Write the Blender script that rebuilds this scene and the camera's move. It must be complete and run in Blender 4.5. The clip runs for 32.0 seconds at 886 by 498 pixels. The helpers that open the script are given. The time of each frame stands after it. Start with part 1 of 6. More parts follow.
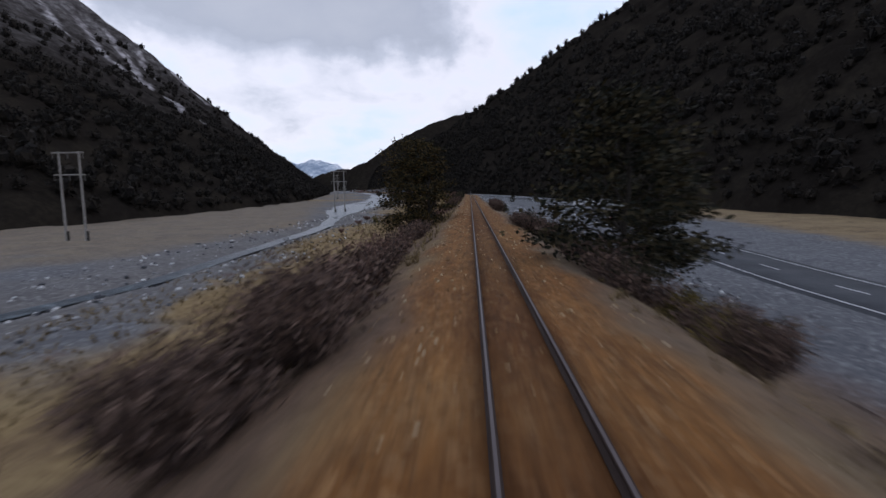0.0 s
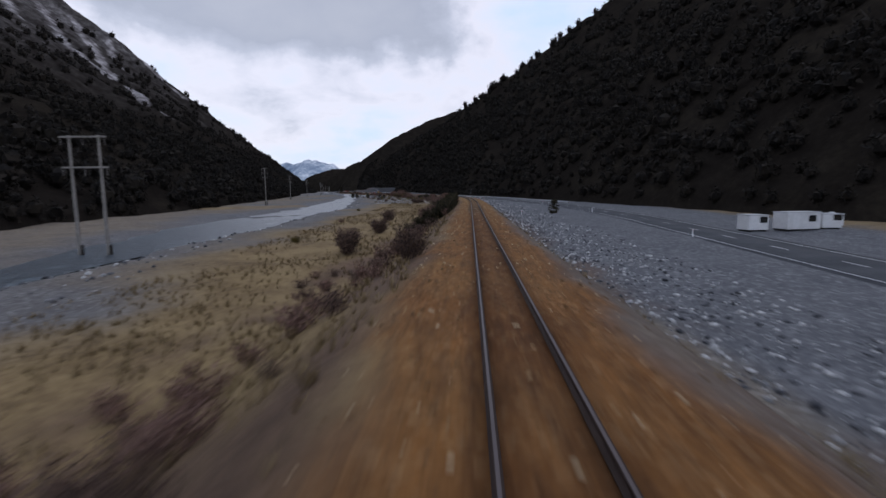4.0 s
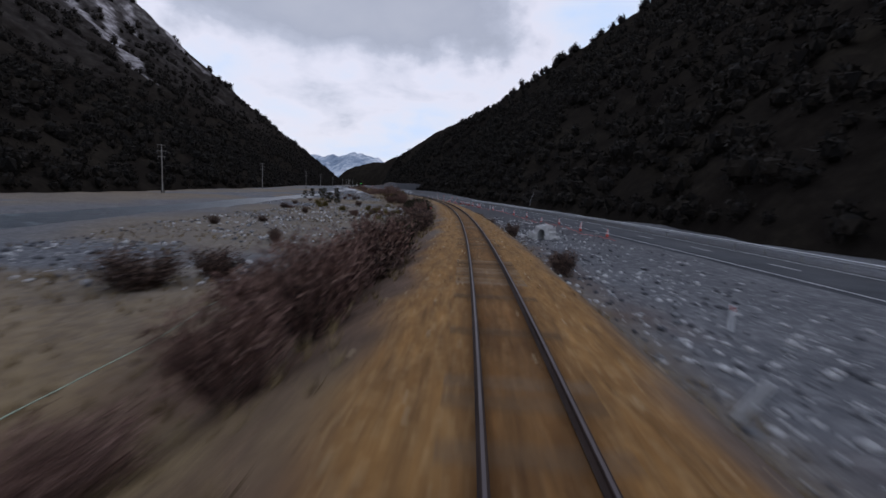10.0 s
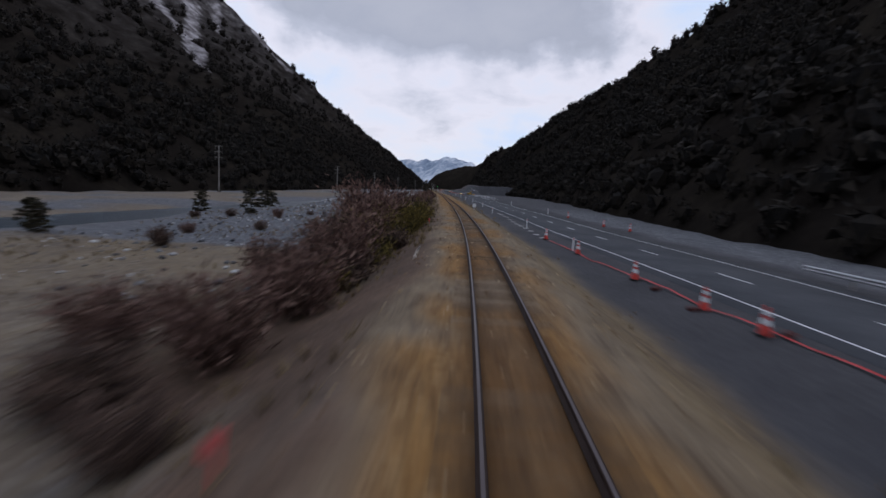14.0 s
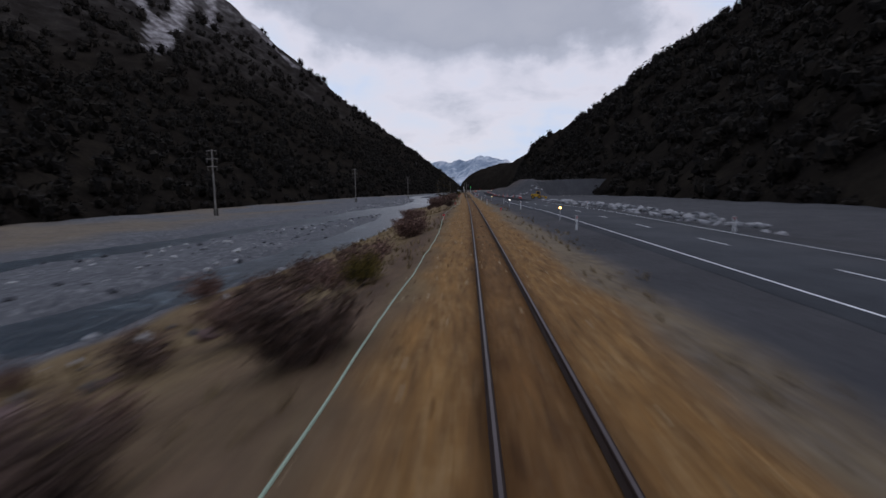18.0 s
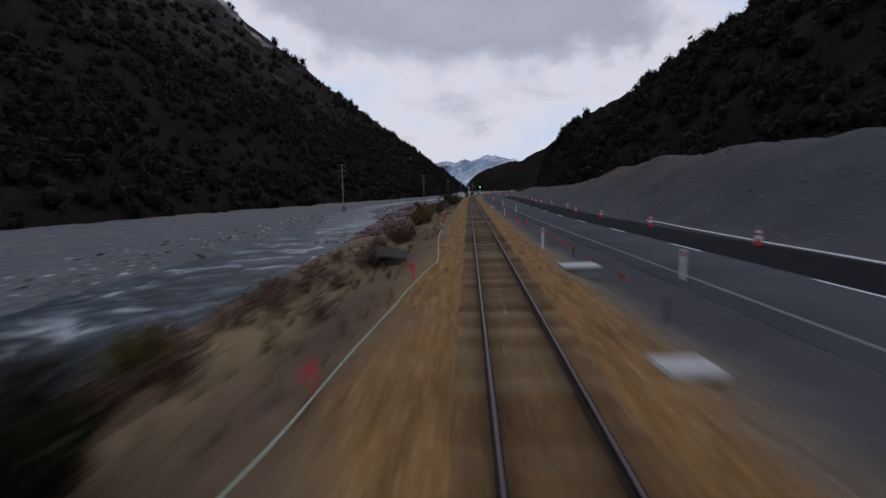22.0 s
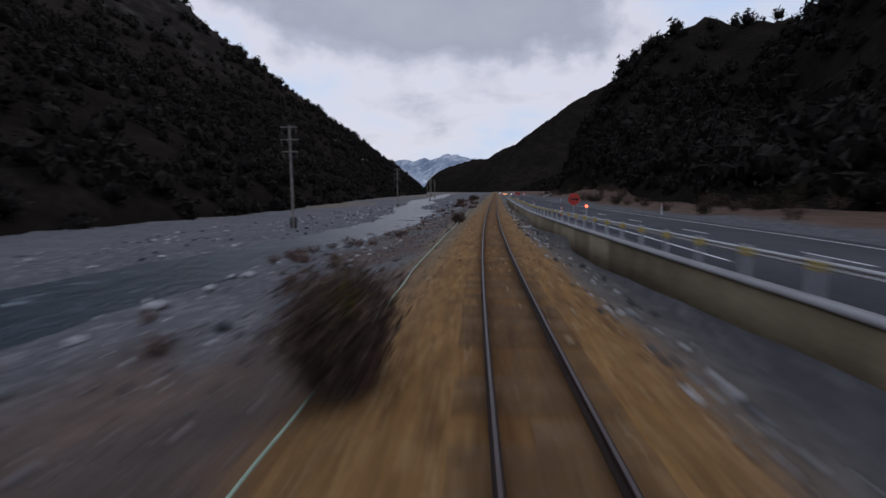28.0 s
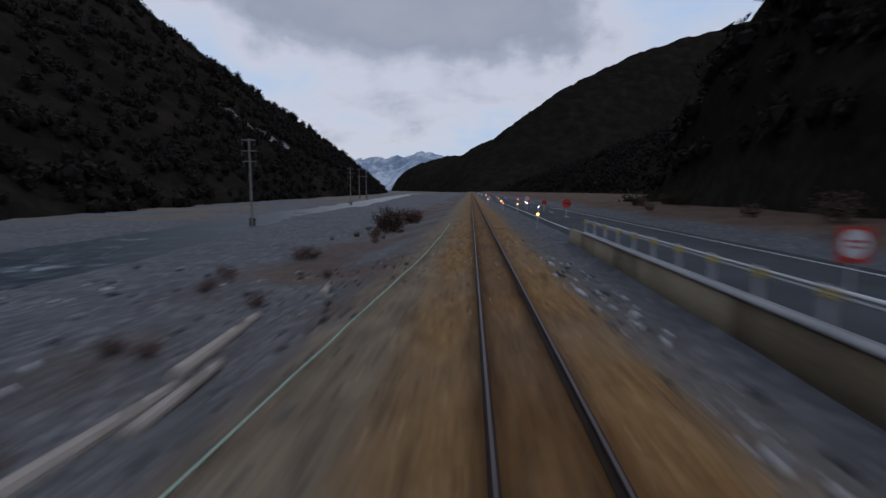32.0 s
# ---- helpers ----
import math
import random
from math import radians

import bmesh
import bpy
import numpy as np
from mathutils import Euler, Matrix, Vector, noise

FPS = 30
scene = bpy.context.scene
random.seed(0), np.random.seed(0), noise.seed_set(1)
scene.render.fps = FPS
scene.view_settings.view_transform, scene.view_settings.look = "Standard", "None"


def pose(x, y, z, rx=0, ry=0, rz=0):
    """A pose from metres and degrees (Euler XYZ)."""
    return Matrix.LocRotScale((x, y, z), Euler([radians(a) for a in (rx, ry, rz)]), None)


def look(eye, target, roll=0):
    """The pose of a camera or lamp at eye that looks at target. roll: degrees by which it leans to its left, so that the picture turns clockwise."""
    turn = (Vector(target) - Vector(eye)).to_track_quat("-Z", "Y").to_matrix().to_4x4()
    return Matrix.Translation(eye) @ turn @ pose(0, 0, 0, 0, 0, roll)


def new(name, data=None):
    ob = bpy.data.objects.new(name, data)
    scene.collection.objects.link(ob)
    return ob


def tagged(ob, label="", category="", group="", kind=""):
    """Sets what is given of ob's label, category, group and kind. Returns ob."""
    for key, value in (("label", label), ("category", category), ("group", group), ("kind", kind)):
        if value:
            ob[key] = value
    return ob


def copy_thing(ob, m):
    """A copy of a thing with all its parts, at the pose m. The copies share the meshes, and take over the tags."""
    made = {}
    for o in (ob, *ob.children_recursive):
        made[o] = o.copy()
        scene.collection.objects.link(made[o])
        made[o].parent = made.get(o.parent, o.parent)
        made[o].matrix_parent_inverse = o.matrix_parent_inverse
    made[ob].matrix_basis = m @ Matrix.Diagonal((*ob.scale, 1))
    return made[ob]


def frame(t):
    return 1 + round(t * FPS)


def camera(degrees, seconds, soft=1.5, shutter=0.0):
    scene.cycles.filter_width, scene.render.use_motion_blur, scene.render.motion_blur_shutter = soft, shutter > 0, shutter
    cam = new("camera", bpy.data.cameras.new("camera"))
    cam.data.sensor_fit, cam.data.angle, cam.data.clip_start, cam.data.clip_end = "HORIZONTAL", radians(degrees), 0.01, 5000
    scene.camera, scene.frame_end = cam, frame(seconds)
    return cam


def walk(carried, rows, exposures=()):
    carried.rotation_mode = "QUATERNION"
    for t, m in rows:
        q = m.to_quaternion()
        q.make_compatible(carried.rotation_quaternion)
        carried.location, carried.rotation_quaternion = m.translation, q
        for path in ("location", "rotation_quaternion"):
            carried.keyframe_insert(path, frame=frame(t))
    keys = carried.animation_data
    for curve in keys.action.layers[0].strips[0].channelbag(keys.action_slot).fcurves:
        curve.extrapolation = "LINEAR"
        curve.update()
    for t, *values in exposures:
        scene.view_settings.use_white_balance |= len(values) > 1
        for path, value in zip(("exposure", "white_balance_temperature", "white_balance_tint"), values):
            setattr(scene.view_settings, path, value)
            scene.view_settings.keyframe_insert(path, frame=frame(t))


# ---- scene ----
# ---------------------------------------------------------------- the line: a railway down a valley, s along it, u to its right
SPEED_AT = np.arange(0, 32.001, 0.02)
SPEED = np.interp(SPEED_AT, [0, 6, 10, 14, 17, 32], [26, 27, 33, 37, 38, 38])     # metres a second
RUN = np.concatenate([[0.0], np.cumsum((SPEED[1:] + SPEED[:-1]) * 0.01)])


def run_at(t):
    """Metres along the line after t seconds."""
    t = np.asarray(t, float)
    return np.where(t < 0, t * 26, np.where(t > 32, RUN[-1] + (t - 32) * 38, np.interp(t, SPEED_AT, RUN)))


def time_at(s):
    """Seconds of the ride at which the place s is passed."""
    s = np.asarray(s, float)
    return np.where(s < 0, s / 26, np.where(s > RUN[-1], 32 + (s - RUN[-1]) / 38, np.interp(s, RUN, SPEED_AT)))


YAW = [0.00, 0.00, 0.00, 0.00, 0.01, 0.01, 0.00, 0.00, -0.00, -0.00, -0.00, -0.00, -0.00, -0.00, -0.02, -0.52, -1.20, -2.01,
       -2.91, -3.93, -5.08, -6.30, -7.58, -8.93, -10.28, -11.61, -13.02, -14.44, -15.88, -17.37, -18.66, -19.47, -19.98,
       -20.16, -20.24, -20.32, -20.41, -20.53, -20.64, -20.75, -20.87, -21.00, -21.09, -21.14, -21.18, -21.20, -21.18,
       -21.13, -21.09, -21.09, -21.13, -21.13, -20.97, -20.49, -19.57, -18.13, -16.38, -14.87, -13.96, -13.55, -13.40,
       -13.34, -13.33, -13.36, -13.45]
PITCH = [-0.05, -0.05, -0.05, -0.06, -0.09, -0.12, -0.11, -0.07, -0.02, 0.01, 0.05, 0.11, 0.17, 0.23, 0.26, 0.17, -0.05, -0.24,
       -0.26, -0.21, -0.17, -0.14, -0.13, -0.15, -0.20, -0.22, -0.21, -0.14, -0.08, -0.07, -0.02, 0.06, 0.06, 0.04, 0.02,
       0.01, 0.02, 0.02, 0.01, 0.04, 0.08, 0.10, 0.14, 0.16, 0.16, 0.16, 0.17, 0.15, 0.12, 0.07, 0.02, 0.00, 0.01, 0.04,
       0.08, 0.12, 0.12, 0.08, 0.04, 0.02, 0.02, -0.01, -0.03, -0.03, 0.02]
ROLL = [0.39, 0.48, 0.57, 0.64, 0.68, 0.68, 0.65, 0.62, 0.58, 0.55, 0.56, 0.58, 0.59, 0.56, 0.38, -0.06, -0.80, -1.63, -2.19,
       -2.48, -2.56, -2.54, -2.51, -2.55, -2.66, -2.74, -2.89, -2.95, -2.88, -2.62, -2.05, -1.22, -0.53, 0.00, 0.41, 0.71,
       0.90, 1.01, 1.10, 1.21, 1.30, 1.35, 1.41, 1.46, 1.46, 1.43, 1.38, 1.28, 1.09, 0.84, 0.58, 0.36, 0.22, 0.17, 0.22,
       0.34, 0.45, 0.39, 0.16, -0.13, -0.39, -0.56, -0.58, -0.49, -0.30]
KNOT = np.arange(0, 32.01, 0.5)
LINE = np.arange(-400.0, 3600.5, 0.5)


def smooth(a, n):
    return np.convolve(np.pad(a, n // 2, "edge"), np.ones(n) / n, "valid")


def summed(a):
    c = np.concatenate([[0.0], np.cumsum((a[1:] + a[:-1]) * 0.25)])
    return c - np.interp(0.0, LINE, c)


HEAD = smooth(np.radians(np.interp(time_at(LINE), KNOT, YAW)), 25)
GRADE = smooth(np.radians(np.interp(time_at(LINE), KNOT, PITCH)), 25)
GRADE[LINE > RUN[-1]] = 0.0
LX, LY, LZ = summed(np.sin(HEAD)), summed(np.cos(HEAD)), summed(np.tan(GRADE))


def level(s):
    return np.interp(s, LINE, LZ)


def plan(s, u):
    """World x, y of the place s along the line and u to its right."""
    s, u = np.asarray(s, float), np.asarray(u, float)
    h = np.interp(s, LINE, HEAD)
    return np.interp(s, LINE, LX) + u * np.cos(h), np.interp(s, LINE, LY) - u * np.sin(h)


def turn_at(s):
    """Degrees about z that turn +y along the line."""
    return -math.degrees(float(np.interp(s, LINE, HEAD)))


EYE_U, EYE_Z, LENS = -0.815, 2.52, 870.0
cam = camera(2 * math.degrees(math.atan(784 / LENS)), 32.0, soft=1.5, shutter=0.45)
rows = []
for t, yaw, pitch, roll in zip(KNOT, YAW, PITCH, ROLL):
    s = float(run_at(t))
    x, y = plan(s, EYE_U)
    eye = Vector((float(x), float(y), float(level(s)) + EYE_Z))
    a, e = radians(yaw) - math.atan(48 / LENS), radians(pitch) - math.atan(105 / LENS)
    way = Vector((math.sin(a) * math.cos(e), math.cos(a) * math.cos(e), math.sin(e)))
    rows.append((float(t), look(eye, eye + way, -roll)))
walk(cam, rows, [(0.0, 0.55, 6680, 24), (6.0, 0.45, 6680, 24.5), (9.0, 0.37, 6700, 25), (12.0, 0.46, 6680, 25), (15.0, 0.32, 6800, 25.5), (19.0, 0.20, 6840, 26), (24.0, 0.16, 6960, 27), (27.0, 0.22, 6590, 25), (28.0, 0.20, 6780, 25.5), (30.0, -0.04, 6680, 24.5), (32.0, -0.03, 6520, 22.5)])

# ---------------------------------------------------------------- sky and sun
world = bpy.data.worlds.new("world")
scene.world = world
world.use_nodes = True
wn, wl = world.node_tree.nodes, world.node_tree.links
wn.clear()


def node(nodes, kind, **values):
    n = nodes.new(kind)
    for k, v in values.items():
        if k in n.inputs:
            n.inputs[k].default_value = v
        else:
            setattr(n, k, v)
    return n


def ramp(nodes, stops):
    n = nodes.new("ShaderNodeValToRGB")
    el = n.color_ramp.elements
    while len(el) > 1:
        el.remove(el[-1])
    el[0].position, el[0].color = stops[0][0], (*stops[0][1], 1)
    for p, c in stops[1:]:
        el.new(p).color = (*c, 1)
    return n


sky = wn.new("ShaderNodeTexSky")
sky.sky_type, sky.sun_disc = "NISHITA", False
sky.sun_elevation, sky.sun_rotation = radians(9), radians(115)
at_sky = wn.new("ShaderNodeTexCoord")
apart = wn.new("ShaderNodeSeparateXYZ")
wl.new(at_sky.outputs["Generated"], apart.inputs[0])
# clouds lie on a flat layer: x and y over height
lift = node(wn, "ShaderNodeMath", operation="MAXIMUM")
wl.new(apart.outputs["Z"], lift.inputs[0])
lift.inputs[1].default_value = 0.0
raised = node(wn, "ShaderNodeMath", operation="ADD")
wl.new(lift.outputs[0], raised.inputs[0])
raised.inputs[1].default_value = 0.30
flat = []
for axis in ("X", "Y"):
    d = node(wn, "ShaderNodeMath", operation="DIVIDE")
    wl.new(apart.outputs[axis], d.inputs[0])
    wl.new(raised.outputs[0], d.inputs[1])
    flat.append(d)
layer = wn.new("ShaderNodeCombineXYZ")
wl.new(flat[0].outputs[0], layer.inputs[0])
wl.new(flat[1].outputs[0], layer.inputs[1])
shift = node(wn, "ShaderNodeMapping")
shift.inputs["Location"].default_value = (3.1, 1.7, 0.4)
wl.new(layer.outputs[0], shift.inputs[0])
big = node(wn, "ShaderNodeTexNoise", Scale=1.25, Detail=9.0, Roughness=0.50, Distortion=0.15)
small = node(wn, "ShaderNodeTexNoise", Scale=3.4, Detail=8.0, Roughness=0.56, Distortion=0.2)
for n in (big, small):
    wl.new(shift.outputs[0], n.inputs["Vector"])
cover = node(wn, "ShaderNodeMix", data_type="FLOAT")
cover.inputs[0].default_value = 0.45
wl.new(big.outputs[0], cover.inputs[2])
wl.new(small.outputs[0], cover.inputs[3])
# soft, ragged edges: the direction is bent a little by the noise before the banks are laid in
def bank(x, y, z, inner, outer, amount):
    """A mass of cloud round one direction, wider than it is high."""
    d = node(wn, "ShaderNodeVectorMath", operation="DISTANCE")
    wl.new(bent.outputs[0], d.inputs[0])
    d.inputs[1].default_value = (x, y, z * 1.9)
    f = node(wn, "ShaderNodeMapRange", interpolation_type="SMOOTHSTEP")
    for k, v in (("From Min", inner), ("From Max", outer), ("To Min", amount), ("To Max", 0.0)):
        f.inputs[k].default_value = v
    wl.new(d.outputs["Value"], f.inputs[0])
    return f.outputs[0]


def plus(a, b):
    m = node(wn, "ShaderNodeMath", operation="ADD")
    wl.new(a, m.inputs[0])
    wl.new(b, m.inputs[1])
    return m.outputs[0]


squash = node(wn, "ShaderNodeMapping")
squash.inputs["Scale"].default_value = (1.0, 1.0, 1.9)
wl.new(at_sky.outputs["Generated"], squash.inputs[0])
billow = node(wn, "ShaderNodeTexNoise", Scale=5.5, Detail=7.0, Roughness=0.55)
wl.new(at_sky.outputs["Generated"], billow.inputs["Vector"])
centred = node(wn, "ShaderNodeVectorMath", operation="SUBTRACT")
wl.new(billow.outputs["Color"], centred.inputs[0])
centred.inputs[1].default_value = (0.5, 0.5, 0.5)
pushed = node(wn, "ShaderNodeVectorMath", operation="SCALE")
pushed.inputs["Scale"].default_value = 0.30
wl.new(centred.outputs[0], pushed.inputs[0])
bent = node(wn, "ShaderNodeVectorMath", operation="ADD")
wl.new(squash.outputs[0], bent.inputs[0])
wl.new(pushed.outputs[0], bent.inputs[1])
broken = node(wn, "ShaderNodeMath", operation="MULTIPLY_ADD")
wl.new(cover.outputs[0], broken.inputs[0])
broken.inputs[1].default_value, broken.inputs[2].default_value = 0.95, -0.08
mass = broken.outputs[0]
for one in ((-0.32, 0.85, 0.385, 0.20, 0.43, 0.25), (-0.45, 0.80, 0.36, 0.05, 0.30, 0.10), (-0.16, 0.92, 0.31, 0.05, 0.20, 0.12), (-0.03, 0.95, 0.285, 0.02, 0.14, 0.12), (-0.40, 0.90, 0.175, 0.0, 0.13, 0.10), (-0.27, 0.95, 0.155, 0.0, 0.12, 0.10), (-0.33, 0.94, 0.12, 0.0, 0.10, 0.08), (-0.50, 0.85, 0.22, 0.0, 0.14, 0.07), (0.30, 0.85, 0.42, 0.05, 0.3, 0.10)):
    mass = plus(mass, bank(*one))
shade = ramp(wn, [(0.28, (0.43, 0.61, 0.80)), (0.38, (0.525, 0.64, 0.745)), (0.45, (0.565, 0.64, 0.72)), (0.50, (0.50, 0.578, 0.66)), (0.57, (0.36, 0.434, 0.515)), (0.66, (0.296, 0.36, 0.432)), (0.8, (0.33, 0.395, 0.46))])
wl.new(mass, shade.inputs[0])
# the unbroken cloud overhead and behind
vault = node(wn, "ShaderNodeMapRange", interpolation_type="SMOOTHSTEP")
for k, v in (("From Min", 0.40), ("From Max", 0.85), ("To Min", 1.0), ("To Max", 0.95)):
    vault.inputs[k].default_value = v
wl.new(apart.outputs["Z"], vault.inputs[0])
dusk = node(wn, "ShaderNodeVectorMath", operation="SCALE")
wl.new(shade.outputs[0], dusk.inputs[0])
wl.new(vault.outputs[0], dusk.inputs["Scale"])
dim = node(wn, "ShaderNodeMix", data_type="RGBA")
dim.inputs[0].default_value = 0.90
thin = node(wn, "ShaderNodeVectorMath", operation="SCALE")
thin.inputs["Scale"].default_value = 0.1
wl.new(sky.outputs[0], thin.inputs[0])
wl.new(thin.outputs[0], dim.inputs[6])
wl.new(dusk.outputs[0], dim.inputs[7])
air = node(wn, "ShaderNodeBackground", Strength=1.0)
wl.new(dim.outputs[2], air.inputs[0])
wout = wn.new("ShaderNodeOutputWorld")
wl.new(air.outputs[0], wout.inputs[0])

sun = new("sun", bpy.data.lights.new("sun", "SUN"))
sun.data.energy, sun.data.angle, sun.data.color = 0.3, radians(40), (1.0, 0.95, 0.9)
sun.matrix_world = pose(0, 0, 200, 58, 0, 115)

# ---------------------------------------------------------------- noise for shapes


def lattice(x, y, seed):
    n = (x.astype(np.int64) * 374761393 + y.astype(np.int64) * 668265263 + seed * 144665) & 0x7FFFFFFF
    n = (n ^ (n >> 13)) * 1274126177 & 0x7FFFFFFF
    return ((n ^ (n >> 16)) & 0xFFFF) / 65535.0


def vnoise(x, y, seed=0):
    x, y = np.broadcast_arrays(np.asarray(x, float), np.asarray(y, float))
    xi, yi = np.floor(x), np.floor(y)
    fx, fy = x - xi, y - yi
    fx, fy = fx * fx * (3 - 2 * fx), fy * fy * (3 - 2 * fy)
    a, b = lattice(xi, yi, seed), lattice(xi + 1, yi, seed)
    c, d = lattice(xi, yi + 1, seed), lattice(xi + 1, yi + 1, seed)
    return (a + (b - a) * fx) * (1 - fy) + (c + (d - c) * fx) * fy


def fbm(x, y, octaves=4, seed=0):
    out, amp, tot = 0.0, 1.0, 0.0
    for k in range(octaves):
        out = out + amp * vnoise(x * 2 ** k, y * 2 ** k, seed + k)
        tot += amp
        amp *= 0.5
    return out / tot


def step(a, b, x):
    t = np.clip((x - a) / (b - a), 0, 1)
    return t * t * (3 - 2 * t)


# ---------------------------------------------------------------- materials


def material(name, colours, scale=6.0, rough=0.9, bump=0.4, fine=40.0, metal=0.0, world_space=False, island=False, spec=0.3, detail=6.0, rand=0.0):
    """Two noises, a coarse and a fine one, run over a few colours, with relief."""
    m = bpy.data.materials.new(name)
    m.use_nodes = True
    n, l = m.node_tree.nodes, m.node_tree.links
    bsdf = n["Principled BSDF"]
    bsdf.inputs["Roughness"].default_value, bsdf.inputs["Metallic"].default_value = rough, metal
    bsdf.inputs["Specular IOR Level"].default_value = spec
    if world_space:
        where = n.new("ShaderNodeNewGeometry").outputs["Position"]
    else:
        where = n.new("ShaderNodeTexCoord").outputs["Object"]
    coarse = node(n, "ShaderNodeTexNoise", Scale=scale, Detail=detail, Roughness=0.6)
    grain = node(n, "ShaderNodeTexNoise", Scale=fine, Detail=4.0, Roughness=0.7)
    l.new(where, coarse.inputs["Vector"])
    l.new(where, grain.inputs["Vector"])
    mix = node(n, "ShaderNodeMix", data_type="FLOAT")
    mix.inputs[0].default_value = 0.45
    l.new(coarse.outputs[0], mix.inputs[2])
    l.new(grain.outputs[0], mix.inputs[3])
    value = mix.outputs[0]
    if rand or island:
        src = n.new("ShaderNodeNewGeometry").outputs["Random Per Island"] if island else n.new("ShaderNodeObjectInfo").outputs["Random"]
        amount = rand or 0.3
        add = node(n, "ShaderNodeMath", operation="MULTIPLY_ADD")
        l.new(src, add.inputs[0])
        add.inputs[1].default_value = amount
        off = node(n, "ShaderNodeMath", operation="SUBTRACT")
        l.new(value, off.inputs[0])
        off.inputs[1].default_value = amount / 2
        l.new(off.outputs[0], add.inputs[2])
        value = add.outputs[0]
    lo, hi = 0.32, 0.68
    stops = [(lo + (hi - lo) * i / max(1, len(colours) - 1), c) for i, c in enumerate(colours)]
    r = ramp(n, stops)
    l.new(value, r.inputs[0])
    l.new(r.outputs[0], bsdf.inputs["Base Color"])
    if bump:
        b = node(n, "ShaderNodeBump", Strength=bump, Distance=0.05)
        l.new(grain.outputs[0], b.inputs["Height"])
        l.new(b.outputs[0], bsdf.inputs["Normal"])
    return m


def shell(name, verts, faces, mat, parent=None, label="", smooth_faces=False):
    """A mesh object from arrays of corners and faces."""
    me = bpy.data.meshes.new(name)
    verts, faces = np.asarray(verts, np.float32), np.asarray(faces, np.int32)
    k = faces.shape[1]
    me.vertices.add(len(verts))
    me.vertices.foreach_set("co", verts.ravel())
    me.loops.add(faces.size)
    me.loops.foreach_set("vertex_index", faces.ravel())
    me.polygons.add(len(faces))
    me.polygons.foreach_set("loop_start", np.arange(0, faces.size, k, dtype=np.int32))
    if smooth_faces:
        me.polygons.foreach_set("use_smooth", np.ones(len(faces), bool))
    me.materials.append(mat)
    me.update(calc_edges=True)
    ob = new(name, me)
    if parent:
        ob.parent = parent
    return tagged(ob, label)


def grid_faces(n, m):
    """Quads over n rows of m corners."""
    i = np.arange(n - 1)[:, None] * m + np.arange(m - 1)[None]
    return np.stack([i, i + 1, i + m + 1, i + m], -1).reshape(-1, 4)


def values(ob, name, a):
    at = ob.data.attributes.new(name, "FLOAT", "POINT")
    at.data.foreach_set("value", np.asarray(a, np.float32).ravel())


# ---------------------------------------------------------------- the plan, in seconds of the ride


def along(knots, vals):
    return lambda s: np.interp(time_at(s), knots, vals)


flat_left = along([0, 4, 8, 12, 15, 19, 23, 27, 32], [-5.5, -4.5, -3.2, -2.5, -2.3, -1.8, -1.8, -1.3, -1.5])
bank_left = along([0, 3, 6, 9, 13, 17, 19, 21, 23, 27, 30, 32], [13, 13, 10, 8, 7, 8, 11, 10.5, 11, 7, 8, 9])
road_z = along([1.6, 7, 9.5, 12.8, 15.6, 19.5, 23.5, 26.8, 27.6, 28.6, 30.5, 34], [-4.6, -3.3, -2.4, -1.7, -1.23, -0.1, -0.6, -0.2, 0.25, 0.35, -0.15, -0.3])
road_l = along([-8, 1.4, 4, 7.3, 9.9, 11.65, 13.44, 14.4, 15.4, 17, 19.5, 21.5, 23.3, 24.3, 26.5, 28.3, 30.4, 33, 40], [24, 22.4, 25, 27.3, 23.3, 18.2, 12.8, 10.8, 9.3, 8.7, 8.1, 6.8, 5.6, 5.8, 7.0, 6.8, 6.4, 6.3, 6.0])
bank_right = along([0, 3, 5, 7, 9, 11, 13, 15, 19, 23, 26, 27.6, 28, 32], [12, 11, 8, 6.5, 5.8, 5.5, 5, 5.2, 4.8, 3.6, 3.6, 3.4, 3.2, 3.2])
LANE = 3.25
wall_u = along([27.4, 28.2, 29.2, 30.2, 31.2, 32.2, 34], [4.8, 4.3, 3.35, 2.95, 3.05, 4.6, 5.4])
wall_top = along([27.4, 28.2, 29.2, 30.2, 31.2, 32.2, 34], [0.8, 0.8, 0.5, 0.58, 0.55, 0.42, 0.4])


def fold(s, u):
    """Height of the ground over the rails' level."""
    au = np.abs(u)
    base = np.full(np.broadcast(s, u).shape, -0.19)
    left = flat_left(s)
    b = bank_left(s)
    zl = base + (left - base) * step(2.0, b, au) ** 0.8
    zl = zl - (au > b) * 0.004 * np.clip(au - b, 0, 60)
    r, rl, br = road_z(s), road_l(s), bank_right(s)
    toe = r - 0.25
    zr = base + (toe - base) * step(1.9, br, u)
    zr = zr + (r - 0.03 - toe) * step(br, np.maximum(rl - 0.8, br + 0.6), u)
    t = time_at(s)
    walled = step(27.75, 27.95, t) * (1 - step(32.65, 32.95, t))
    low, high = -0.2 - 0.35 * step(1.8, 2.7, u), np.minimum(r - 0.03, wall_top(s) - 0.1)
    zr = zr + walled * (np.where(u < wall_u(s) + 0.15, low, high) - zr) * (u < road_l(s) + 0.5)
    return np.where(u < 0, zl, zr)

